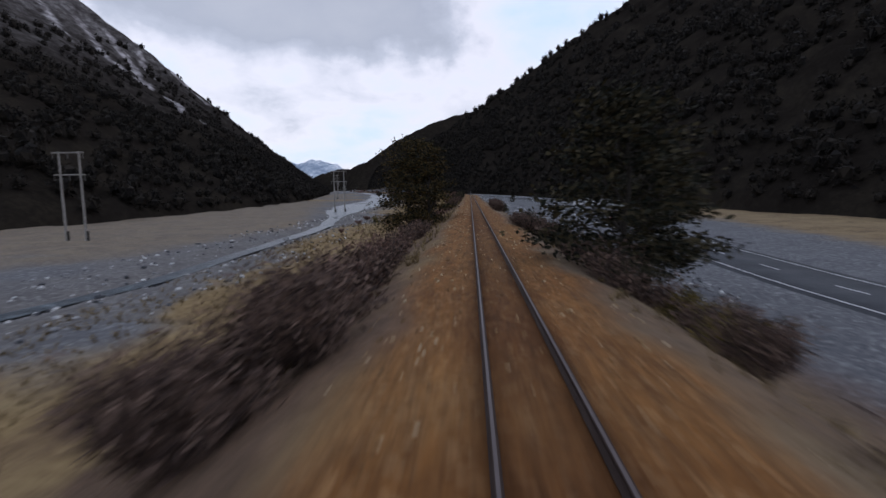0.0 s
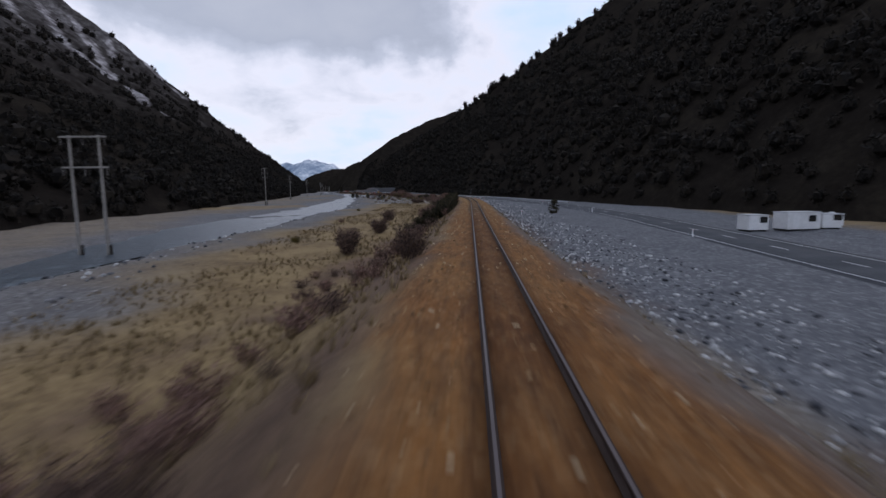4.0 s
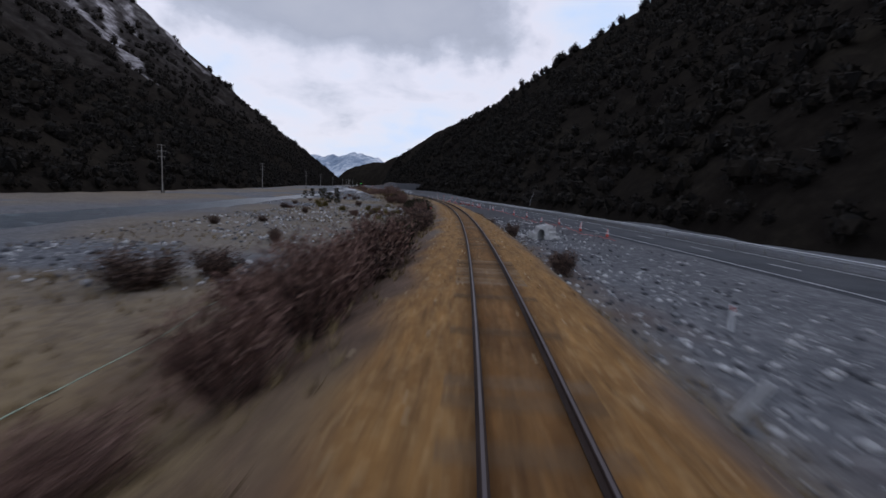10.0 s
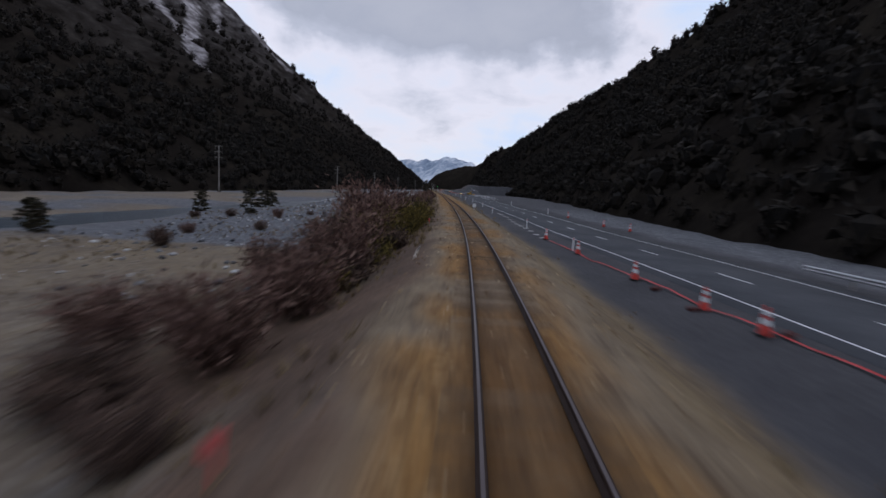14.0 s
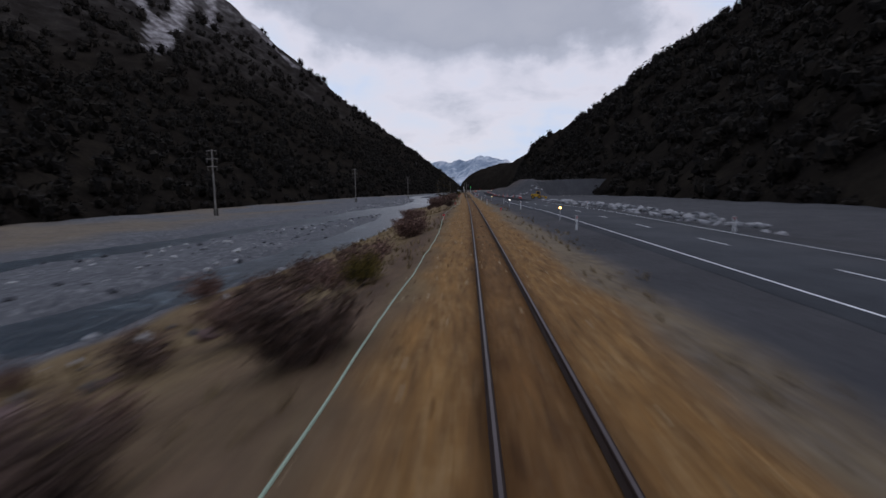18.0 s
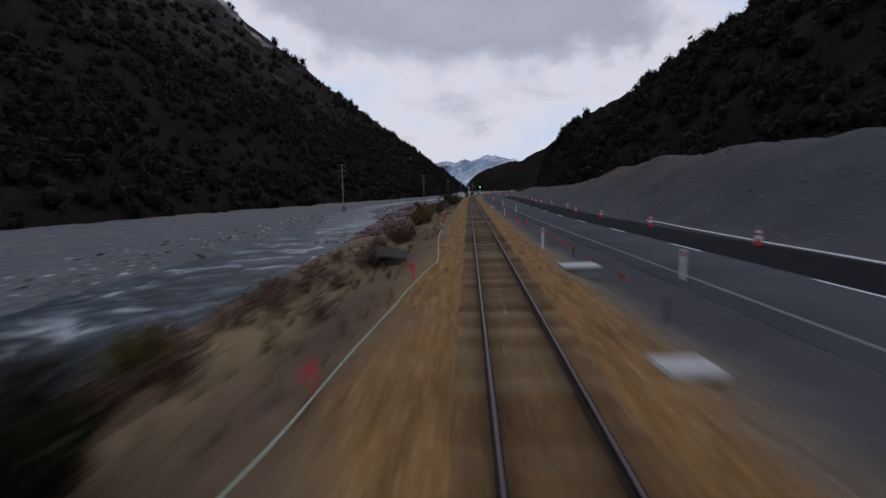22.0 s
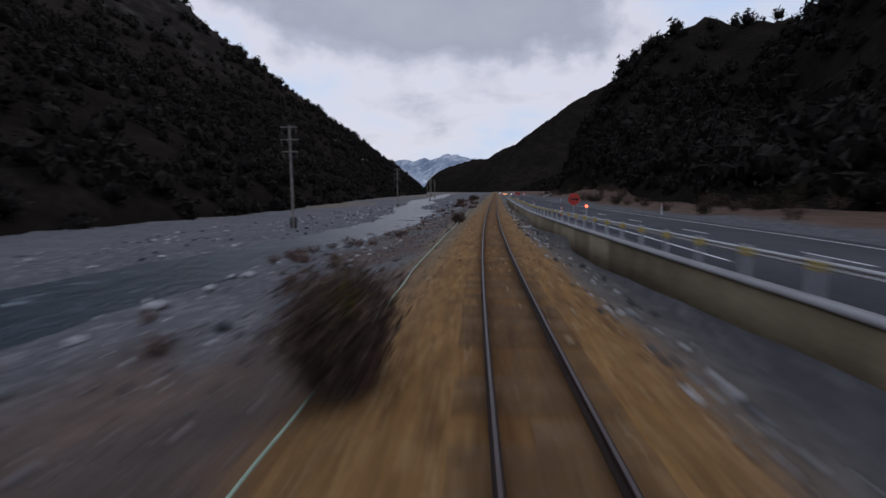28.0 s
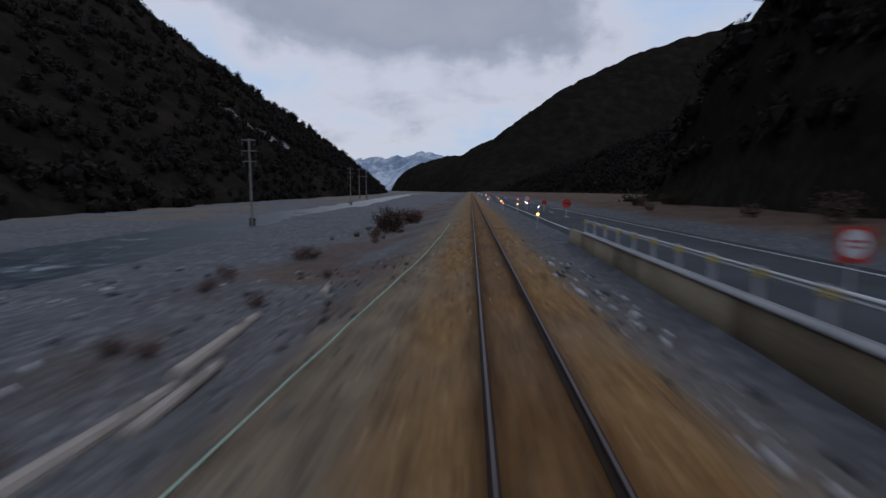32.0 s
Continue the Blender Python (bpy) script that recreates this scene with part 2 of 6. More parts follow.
# ---------------------------------------------------------------- ground
# the main stream, and a side arm that leaves and joins it again
river_mid = along([0, 1.6, 4, 6.5, 8.5, 12, 14.5, 17, 19, 20.5, 21.4, 22, 23, 24, 25, 26.5, 27.6, 28.6, 29.5, 30.5, 31.5, 32.8, 34, 36, 44], [-38, -30, -32, -44, -46, -52, -49, -36, -31, -24, -17.5, -15, -16.5, -20, -28, -28, -21, -18, -13.5, -15.5, -24, -27, -33, -36, -60])
river_half = along([0, 2.5, 5, 7, 9, 14, 17, 19, 20.5, 21.4, 22.5, 24, 25.5, 27.5, 28.6, 29.5, 30.5, 31.5, 33], [0.6, 0.7, 1.4, 6.5, 6.5, 4.5, 2, 1.2, 3, 6, 3, 3.2, 2.5, 4, 2.6, 2.0, 3, 2.2, 3.6])
arm_mid = along([16, 17.4, 18.4, 19.3, 20.2, 21.2], [-38, -24, -16, -12.8, -13.5, -17])
arm_half = along([16, 17.4, 19.3, 20.5, 21.0, 21.2], [0.3, 0.8, 1.2, 1.8, 0.6, 0.2])


def wander(s):
    return 6 * (fbm(s / 30, s * 0 + 2, 3, 7) - 0.5)


rs = np.concatenate([np.arange(-160, -10, 6.0), np.arange(-10, 1180, 1.4), 1180 + 1.4 * np.cumsum(1.06 ** np.arange(75))])
ru = np.concatenate([-40 - np.cumsum(1.2 * 1.085 ** np.arange(45))[::-1], np.arange(-40, -14, 1.0), np.arange(-14, -3, 0.5), np.arange(-3, 3, 0.25), np.arange(3, 14, 0.5), np.arange(14, 45, 1.0), 45 + np.cumsum(1.2 * 1.1 ** np.arange(36))])
GS, GU = np.meshgrid(rs, ru, indexing="ij")


def ground_rel(s, u):
    z = fold(s, u)
    x, y = plan(s, u)
    bed = 1 - step(river_half(s), river_half(s) + 4, np.abs(u - river_mid(s) - wander(s) * 0.4))
    t = time_at(s)
    arm = (t > 16) & (t < 21.2)
    bed = np.maximum(bed, arm * (1 - step(arm_half(s), arm_half(s) + 2.4, np.abs(u - arm_mid(s)))))
    wide = step(3, 9, np.abs(u) - 1)
    z = z - bed * 0.7
    off_road = np.where((u > road_l(s) - 1.5) & (u < road_l(s) + 9), 0.0, 1.0)
    z = z + wide * off_road * ((fbm(x / 9, y / 9, 4, 11) - 0.5) * 0.9 + (fbm(x / 1.7, y / 1.7, 3, 31) - 0.5) * 0.25)
    z = z + (1 - wide) * (np.abs(u) > 1.3) * (fbm(x / 0.8, y / 0.8, 2, 5) - 0.5) * 0.12
    # the heap of slip gravel beyond the road
    fan = np.interp(t, [22.35, 22.8, 24.0, 25.2, 27.2, 28.0, 30.6, 31.2, 32.2], [0, 6.0, 5.8, 3.0, 2.6, 0.3, 0.3, 3.0, 1.0]) * step(13.5, 24, u) * (1 - step(23, 30, u) * (t < 22.95))
    z = z + fan * (0.74 + 0.4 * fbm(x / 12, y / 12, 3, 51) + 0.13 * fbm(x / 2.6, y / 2.6, 3, 52))
    return z, bed


GZ, BED = ground_rel(GS, GU)
gx, gy = plan(GS, GU)
ground_mat = bpy.data.materials.new("ground")
ground_mat.use_nodes = True
gn, gl = ground_mat.node_tree.nodes, ground_mat.node_tree.links
gb = gn["Principled BSDF"]
gb.inputs["Roughness"].default_value, gb.inputs["Specular IOR Level"].default_value = 0.95, 0.2
gpos = gn.new("ShaderNodeNewGeometry").outputs["Position"]


def cover_of(stops, scale, fine, mixing=0.5):
    a = node(gn, "ShaderNodeTexNoise", Scale=scale, Detail=7.0, Roughness=0.62)
    b = node(gn, "ShaderNodeTexNoise", Scale=fine, Detail=4.0, Roughness=0.7)
    gl.new(gpos, a.inputs["Vector"])
    gl.new(gpos, b.inputs["Vector"])
    m = node(gn, "ShaderNodeMix", data_type="FLOAT")
    m.inputs[0].default_value = mixing
    gl.new(a.outputs[0], m.inputs[2])
    gl.new(b.outputs[0], m.inputs[3])
    r = ramp(gn, stops)
    gl.new(m.outputs[0], r.inputs[0])
    return r.outputs[0]


def stones_of(stops, scale):
    v = node(gn, "ShaderNodeTexVoronoi", Scale=scale)
    gl.new(gpos, v.inputs["Vector"])
    hue = gn.new("ShaderNodeSeparateColor")
    gl.new(v.outputs["Color"], hue.inputs[0])
    r = ramp(gn, stops)
    gl.new(hue.outputs[0], r.inputs[0])
    return r.outputs[0], v.outputs["Distance"]


gravel_c, gravel_h = stones_of([(0.0, (0.046, 0.049, 0.058)), (0.45, (0.086, 0.090, 0.100)), (0.8, (0.132, 0.135, 0.147)), (1.0, (0.28, 0.28, 0.29))], 4.5)
gravel_n = cover_of([(0.3, (0.046, 0.049, 0.057)), (0.5, (0.094, 0.098, 0.108)), (0.7, (0.168, 0.170, 0.180))], 0.35, 3.0)
packed_c = cover_of([(0.3, (0.030, 0.030, 0.034)), (0.5, (0.050, 0.050, 0.055)), (0.7, (0.080, 0.079, 0.084))], 0.25, 5.0)
# ballast and grass colours include the warm light of the train's headlamp
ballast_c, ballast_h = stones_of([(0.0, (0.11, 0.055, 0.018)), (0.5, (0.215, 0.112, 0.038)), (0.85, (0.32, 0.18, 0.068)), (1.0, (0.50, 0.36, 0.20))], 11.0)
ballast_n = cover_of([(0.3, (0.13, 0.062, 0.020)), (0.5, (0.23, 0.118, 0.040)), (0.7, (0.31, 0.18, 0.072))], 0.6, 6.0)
grass_c = cover_of([(0.3, (0.06, 0.037, 0.019)), (0.45, (0.15, 0.099, 0.047)), (0.58, (0.235, 0.163, 0.08)), (0.72, (0.13, 0.105, 0.042))], 0.22, 2.2)
scrub_c = cover_of([(0.3, (0.034, 0.020, 0.014)), (0.5, (0.088, 0.053, 0.037)), (0.65, (0.155, 0.092, 0.062)), (0.8, (0.10, 0.085, 0.03))], 0.3, 2.6)


def blend(fac, a, b):
    m = node(gn, "ShaderNodeMix", data_type="RGBA")
    gl.new(fac, m.inputs[0])
    gl.new(a, m.inputs[6])
    gl.new(b, m.inputs[7])
    return m.outputs[2]


def half(a, b):
    m = node(gn, "ShaderNodeMix", data_type="RGBA")
    m.inputs[0].default_value = 0.5
    gl.new(a, m.inputs[6])
    gl.new(b, m.inputs[7])
    return m.outputs[2]


def zone(name):
    a = gn.new("ShaderNodeAttribute")
    a.attribute_name = name
    return a.outputs["Fac"]


colour = blend(zone("grass"), half(gravel_c, gravel_n), grass_c)
colour = blend(zone("packed"), colour, packed_c)
colour = blend(zone("scrub"), colour, scrub_c)
# rust, its orange pushed further to stand for headlamp light
rust_lit_c, rust_h = stones_of([(0.0, (0.06, 0.024, 0.008)), (0.5, (0.14, 0.058, 0.016)), (0.85, (0.21, 0.10, 0.036)), (1.0, (0.36, 0.23, 0.12))], 10.0)
rust_lit_n = cover_of([(0.3, (0.075, 0.028, 0.007)), (0.5, (0.155, 0.062, 0.016)), (0.7, (0.21, 0.10, 0.036))], 0.7, 7.0)
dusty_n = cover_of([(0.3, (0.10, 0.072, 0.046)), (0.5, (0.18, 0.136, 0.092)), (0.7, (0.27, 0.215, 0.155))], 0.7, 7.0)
track_c = blend(zone("rusty"), half(ballast_c, ballast_n), half(rust_lit_c, rust_lit_n))
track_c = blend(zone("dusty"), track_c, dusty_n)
# dirt lies in streaks along the track
across, down = zone("across"), zone("down")
lie = gn.new("ShaderNodeCombineXYZ")
gl.new(across, lie.inputs[0])
gl.new(down, lie.inputs[1])
streak = node(gn, "ShaderNodeTexNoise", Scale=1.0, Detail=5.0, Roughness=0.65)
gl.new(lie.outputs[0], streak.inputs["Vector"])
dirt = ramp(gn, [(0.30, (0.55, 0.52, 0.52)), (0.48, (0.95, 0.95, 0.95)), (0.62, (1.12, 1.10, 1.05)), (0.74, (1.5, 1.45, 1.38))])
gl.new(streak.outputs[0], dirt.inputs[0])
soiled = node(gn, "ShaderNodeMix", data_type="RGBA", blend_type="MULTIPLY")
soiled.inputs[0].default_value = 1.0
gl.new(track_c, soiled.inputs[6])
gl.new(dirt.outputs[0], soiled.inputs[7])
oiled = node(gn, "ShaderNodeMix", data_type="RGBA", blend_type="MULTIPLY")
gl.new(zone("oil"), oiled.inputs[0])
gl.new(soiled.outputs[2], oiled.inputs[6])
oiled.inputs[7].default_value = (0.58, 0.52, 0.49, 1)
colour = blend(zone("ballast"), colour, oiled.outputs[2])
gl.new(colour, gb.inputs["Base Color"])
relief = node(gn, "ShaderNodeMix", data_type="FLOAT")
gl.new(zone("ballast"), relief.inputs[0])
gl.new(gravel_h, relief.inputs[2])
gl.new(ballast_h, relief.inputs[3])
gbump = node(gn, "ShaderNodeBump", Strength=0.6, Distance=0.06)
gbump.invert = True
gl.new(relief.outputs[0], gbump.inputs["Height"])
gl.new(gbump.outputs[0], gb.inputs["Normal"])

ground = shell("ground", np.stack([gx, gy, GZ + level(GS)], -1).reshape(-1, 3), grid_faces(len(rs), len(ru))[:, ::-1], ground_mat, smooth_faces=True)
tagged(ground, "valley floor of grey river gravel and dry tussock grass", "ground", kind="structure")
TT = time_at(GS)
patch = fbm(gx / 22, gy / 22, 4, 3)
rough_edge = (fbm(gx / 2.5, gy / 2.5, 3, 9) - 0.5)
ballast_w = 1 - step(0, 1, (np.abs(GU) - 1.85 - rough_edge * 1.8 - (GU < 0) * 1.3 * step(27.5, 29, TT)) / 1.15)
gl_left = np.interp(TT, [0, 2, 3, 5, 10.2, 10.9, 13.5, 16, 18, 19, 23.6, 24.4, 26, 27, 32], [1, 1, 1, 1, 0.9, 0.38, 0.42, 0.75, 0.9, 1, 0.9, 0.45, 0.35, 0.15, 0.1])
bankness = 1 - step(0, 3, np.abs(GU) - bank_left(GS))
river_gravel = 1 - step(4, 14, np.abs(GU - river_mid(GS)) - river_half(GS) + (patch - 0.5) * 22)
grass_l = (GU < 0) * gl_left * step(0.24, 0.4, patch + bankness * (0.35 + 0.3 * step(20, 20.6, TT) * (1 - step(23.2, 23.8, TT))) + 0.14 * (TT < 9.5)) * (1 - 0.85 * river_gravel * (1 - bankness * step(20, 20.6, TT) * (1 - step(23.2, 23.8, TT))))
grass_l = np.maximum(grass_l, (GU < 0) * (TT < 3.2) * step(0, 3, 23 + GU + rough_edge * 6) * step(0.15, 0.3, patch))
grass_l = np.where((GU < -np.maximum(12, bank_left(GS) + 1)) & (TT > 15), np.where(GU < -34, 0.5 * step(0.4, 0.6, patch) * step(34, 46, -GU), 0.0), grass_l)
grass_r = (GU > 0) * (np.interp(TT, [0, 2, 4, 12, 14, 32], [0.8, 0.6, 0.35, 0.35, 0.8, 0.25]) * (1 - step(-0.5, 1.5, GU - bank_right(GS))) + 0.85 * step(22, 30, GU - road_l(GS) + rough_edge * 8) * (TT < 9))
grass_l = grass_l * (1 - 0.5 * step(30, 45, -GU) * (TT < 9.5))
scrub_z = (1 - step(0, 3, np.abs(GU) - 1.05 * np.where(GU < 0, bank_left(GS), bank_right(GS)))) * step(0.34, 0.56, fbm(gx / 5, gy / 5, 3, 77)) * np.where(GU < 0, np.interp(TT, [0, 16, 17, 18.4, 18.9, 20.8, 21.4, 23.6, 24.4, 28], [0.9, 0.9, 0.6, 0.55, 0.22, 0.22, 0.45, 0.45, 0.75, 0.75]) * (1 - 0.7 * step(1.5, 1.9, TT) * (1 - step(2.7, 3.1, TT))), 0.6 * (TT < 14))
scrub_z = np.maximum(scrub_z, np.exp(-((np.abs(GU) - 3.7) / 1.2) ** 2) * np.clip(0.35 + 1.1 * fbm(gx / 3.5, gy / 3.5, 3, 78), 0, 1) * np.where(GU < 0, 0.95 * (1 - 0.75 * step(27, 27.6, TT)), 0.6 * (TT < 10)))
scrub_z = np.maximum(scrub_z, step(10.0, 12.5, GU - road_l(GS) + rough_edge * 4) * step(27.4, 28.2, TT))
scrub_z = np.maximum(scrub_z, 0.6 * step(11, 15, GU - road_l(GS) + rough_edge * 5) * step(22.8, 24.2, TT) * (1 - step(26.6, 27.4, TT)) * step(0.25, 0.5, patch))
oil_n = fbm(gx / 1.6, gy / 1.6, 3, 91)
values(ground, "oil", np.clip((np.exp(-((np.abs(GU) - 0.6) / 0.25) ** 2) + 0.75 * (np.abs(GU) < 0.62)) * (0.45 + 0.9 * oil_n), 0, 1))
values(ground, "across", GU * 3.4)
values(ground, "down", GS * 0.45)
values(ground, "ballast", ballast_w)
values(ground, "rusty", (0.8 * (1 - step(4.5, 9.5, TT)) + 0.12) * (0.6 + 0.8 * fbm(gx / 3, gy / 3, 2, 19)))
values(ground, "dusty", np.clip(1.6 * step(12.5, 14, TT) * (1 - step(15, 16.5, TT)) + 1.6 * step(26.2, 27, TT) * (1 - step(27.3, 27.9, TT)) + 0.4 * step(28.4, 30, TT), 0, 1) * step(0.3, 0.7, fbm(gx / 2.2, gy / 2.2, 3, 23) + 0.3 * step(1.2, 2.4, np.abs(GU))) + 0.9 * (GU < 0) * step(1.7, 2.6, -GU) * step(28, 28.8, TT))
values(ground, "grass", np.clip(grass_l + grass_r, 0, 1))
values(ground, "scrub", scrub_z)
values(ground, "packed", step(-1.0, 0.6, GU - bank_right(GS) - rough_edge * 1.5) * (GU > 0) * (1 - step(9, 12, GU - road_l(GS)) * (1 - 0.85 * step(16, 17.5, TT))) * step(10.5, 12.5, TT + rough_edge) * (1 - 0.7 * step(27.0, 27.8, TT)) + (GU < -2.8) * (GU > -11 + rough_edge * 2) * step(26.8, 27.05, TT) * (1 - step(27.6, 28.0, TT)))

# ---------------------------------------------------------------- river water
water_mat = bpy.data.materials.new("river_water")
water_mat.use_nodes = True
n, l = water_mat.node_tree.nodes, water_mat.node_tree.links
b = n["Principled BSDF"]
b.inputs["Base Color"].default_value = (0.045, 0.075, 0.10, 1)
b.inputs["Roughness"].default_value, b.inputs["Specular IOR Level"].default_value = 0.30, 0.25
wpos = n.new("ShaderNodeNewGeometry").outputs["Position"]
w1 = node(n, "ShaderNodeTexNoise", Scale=0.9, Detail=5.0, Roughness=0.6, Distortion=0.6)
w2 = node(n, "ShaderNodeTexNoise", Scale=0.35, Detail=6.0, Roughness=0.7, Distortion=0.8)
l.new(wpos, w1.inputs["Vector"])
l.new(wpos, w2.inputs["Vector"])
wb = node(n, "ShaderNodeBump", Strength=0.8, Distance=0.25)
l.new(w1.outputs[0], wb.inputs["Height"])
l.new(wb.outputs[0], b.inputs["Normal"])
foam = ramp(n, [(0.54, (0.026, 0.038, 0.049)), (0.64, (0.08, 0.11, 0.13)), (0.72, (0.42, 0.47, 0.50))])
riffle = node(n, "ShaderNodeAttribute", attribute_name="riffle")
lift = node(n, "ShaderNodeMath", operation="MULTIPLY_ADD")
l.new(riffle.outputs["Fac"], lift.inputs[0])
lift.inputs[1].default_value = 0.10
l.new(w2.outputs[0], lift.inputs[2])
l.new(lift.outputs[0], foam.inputs[0])
l.new(foam.outputs[0], b.inputs["Base Color"])
wu = np.linspace(-1, 1, 13)


def stream(label, ws, middle, width):
    WS, WU = np.meshgrid(ws, wu, indexing="ij")
    wuu = middle(WS) + WU * width(WS)
    wx, wy = plan(WS, wuu)
    wz = fold(WS, wuu) - 0.42 + level(WS)
    wz = np.repeat(wz.min(axis=1, keepdims=True), 13, 1) * 0.5 + wz * 0.5
    water = shell("water", np.stack([wx, wy, wz], -1).reshape(-1, 3), grid_faces(len(ws), 13)[:, ::-1], water_mat, smooth_faces=True)
    run = time_at(WS)
    values(water, "riffle", (1 - WU ** 2) * step(21.5, 22.3, run) * (1 - step(24.0, 25.0, run)))
    return tagged(water, label, "river", kind="structure")


stream("shallow blue-grey mountain river with white riffles", np.arange(-120, 1700, 2.0), lambda s: river_mid(s) + wander(s) * 0.4, lambda s: river_half(s) + 0.4 + 2.6 * step(5.0, 6.8, time_at(s)))
stream("narrow dark side arm of the river among gravel bars", run_at(np.arange(16.3, 21.1, 0.05)), arm_mid, lambda s: arm_half(s) + 1.6)

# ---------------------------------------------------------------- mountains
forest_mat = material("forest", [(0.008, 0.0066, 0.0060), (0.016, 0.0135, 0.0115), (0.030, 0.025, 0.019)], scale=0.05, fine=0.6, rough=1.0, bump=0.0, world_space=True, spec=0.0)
mn, ml = forest_mat.node_tree.nodes, forest_mat.node_tree.links
mb = mn["Principled BSDF"]
rock = mn.new("ShaderNodeAttribute")
rock.attribute_name = "rock"
rockc = node(mn, "ShaderNodeTexNoise", Scale=0.05, Detail=9.0, Roughness=0.7)
ml.new(mn.new("ShaderNodeNewGeometry").outputs["Position"], rockc.inputs["Vector"])
rockr = ramp(mn, [(0.35, (0.06, 0.052, 0.053)), (0.5, (0.17, 0.16, 0.165)), (0.65, (0.36, 0.35, 0.36))])
ml.new(rockc.outputs[0], rockr.inputs[0])
rockm = node(mn, "ShaderNodeMix", data_type="RGBA")
ml.new(rock.outputs["Fac"], rockm.inputs[0])
ml.new(mb.inputs["Base Color"].links[0].from_socket, rockm.inputs[6])
ml.new(rockr.outputs[0], rockm.inputs[7])
ml.new(rockm.outputs[2], mb.inputs["Base Color"])


def walked(points, gap):
    p, ss = np.asarray(points[0], float), points[1]
    d = np.concatenate([[0], np.cumsum(np.hypot(*np.diff(p, axis=0).T))])
    a = np.concatenate([np.arange(0, d[-1], gap)])
    k = 41
    x, y = smooth(np.interp(a, d, p[:, 0]), k), smooth(np.interp(a, d, p[:, 1]), k)
    return a, x, y, np.interp(a, d, ss)


SLOPES = {}


def mountain(name, label, points, side, rise, top, seed, foot, scree=()):
    """A wooded slope that climbs away from the line of its foot."""
    a, x, y, along_s = walked(points, 5.0)
    tx, ty = np.gradient(x), np.gradient(y)
    q = np.hypot(tx, ty)
    nx, ny = side * ty / q, -side * tx / q
    nx, ny = smooth(nx, 61), smooth(ny, 61)
    d = np.concatenate([np.arange(-12, 130, 3.5), 130 + np.cumsum(3.5 * 1.022 ** np.arange(97))])
    A, D = np.meshgrid(a, d, indexing="ij")
    X, Y = x[:, None] + nx[:, None] * D, y[:, None] + ny[:, None] * D
    dd = np.maximum(D, 0)
    k, crest = np.interp(along_s, rise[0], rise[1])[:, None], np.interp(along_s, rise[0], top)[:, None]
    z = k * dd * (0.9 + 0.25 * np.exp(-dd / 60))
    z = crest * (1 - np.exp(-z / crest))
    gully = fbm(A / 140 + 0.25 * fbm(D / 120, A / 200, 2, seed + 9), D / 600, 3, seed) - 0.5
    z = z + gully * np.minimum(dd * 0.28, 70) + (fbm(X / 45, Y / 45, 3, seed + 3) - 0.5) * np.minimum(dd * 0.2, 16)
    z = z + (fbm(X / 6.5, Y / 6.5, 2, seed + 5) - 0.35) * np.minimum(np.maximum(D + 4, 0) * 0.5, 5.5) * (1 - step(300, 700, D) * 0.4)
    z = np.where(D < 0, -4 + D * 0.2, z)
    base = foot(A)
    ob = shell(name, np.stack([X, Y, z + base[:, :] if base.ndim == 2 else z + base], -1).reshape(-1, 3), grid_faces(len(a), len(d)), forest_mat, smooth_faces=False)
    bare = np.zeros_like(z)
    for x0, y0, x1, y1, w in scree:
        along_ = np.clip(((X - x0) * (x1 - x0) + (Y - y0) * (y1 - y0)) / ((x1 - x0) ** 2 + (y1 - y0) ** 2), 0, 1)
        away = np.hypot(X - x0 - along_ * (x1 - x0), Y - y0 - along_ * (y1 - y0))
        bare = np.maximum(bare, away < w * (0.45 + 1.1 * fbm(X / 14, Y / 14, 3, 8)))
    bare = np.maximum(bare, 0.4 * step(310, 430, z + 300 * (fbm(A / 35, D / 110, 4, 88) - 0.5)) * (side < 0))
    bare = np.maximum(bare, 0.17 * step(70, 320, z + 140 * (fbm(A / 60, D / 120, 4, 66) - 0.5)) * (side < 0))
    values(ob, "rock", bare)
    SLOPES[name] = (X, Y, z + base, D, bare)
    return tagged(ob, label, "mountain", kind="structure")


def foot_line(ss, uu):
    x, y = plan(ss, uu)
    return np.stack([x, y], -1), ss


left_foot = foot_line([-300, -120, 0, 100, 200, 300, 460, 560, 650, 725, 800, 880, 940, 985, 1020, 1060, 1110, 1160, 1300, 1500, 1800, 2200, 2700],
                      [-210, -150, -110, -90, -72, -86, -94, -80, -68, -72, -72, -62, -46, -36, -38, -46, -54, -60, -76, -80, -115, -220, -400])
mountain("mountain_left", "steep dark beech-forested mountainside with pale scree chutes and a rocky crest", left_foot, -1,
         ([0, 600, 800, 1000, 1150, 1300, 1400, 1500, 1600, 1750, 2000, 2300, 2700], [0.53, 0.55, 0.57, 0.60, 0.65, 0.71, 0.79, 0.93, 0.78, 0.82, 0.88, 0.81, 0.81]),
         [12700, 14400, 15600, 17200, 19400, 22200, 25800, 30200, 30700, 30900, 32000, 31300, 30900], 101, lambda a: -4.0 + 0 * a,
         scree=[(-455, 840, -550, 925, 7), (-550, 925, -686, 1028, 12), (-686, 1028, -780, 1060, 10), (-673, 1031, -842, 1205, 10), (-455, 1311, -440, 1345, 7),
                (-945, 1195, -800, 1080, 9), (-900, 1240, -800, 1150, 9), (-846, 1266, -750, 1170, 8), (-819, 1310, -700, 1313, 7), (-980, 1130, -850, 1040, 8)])
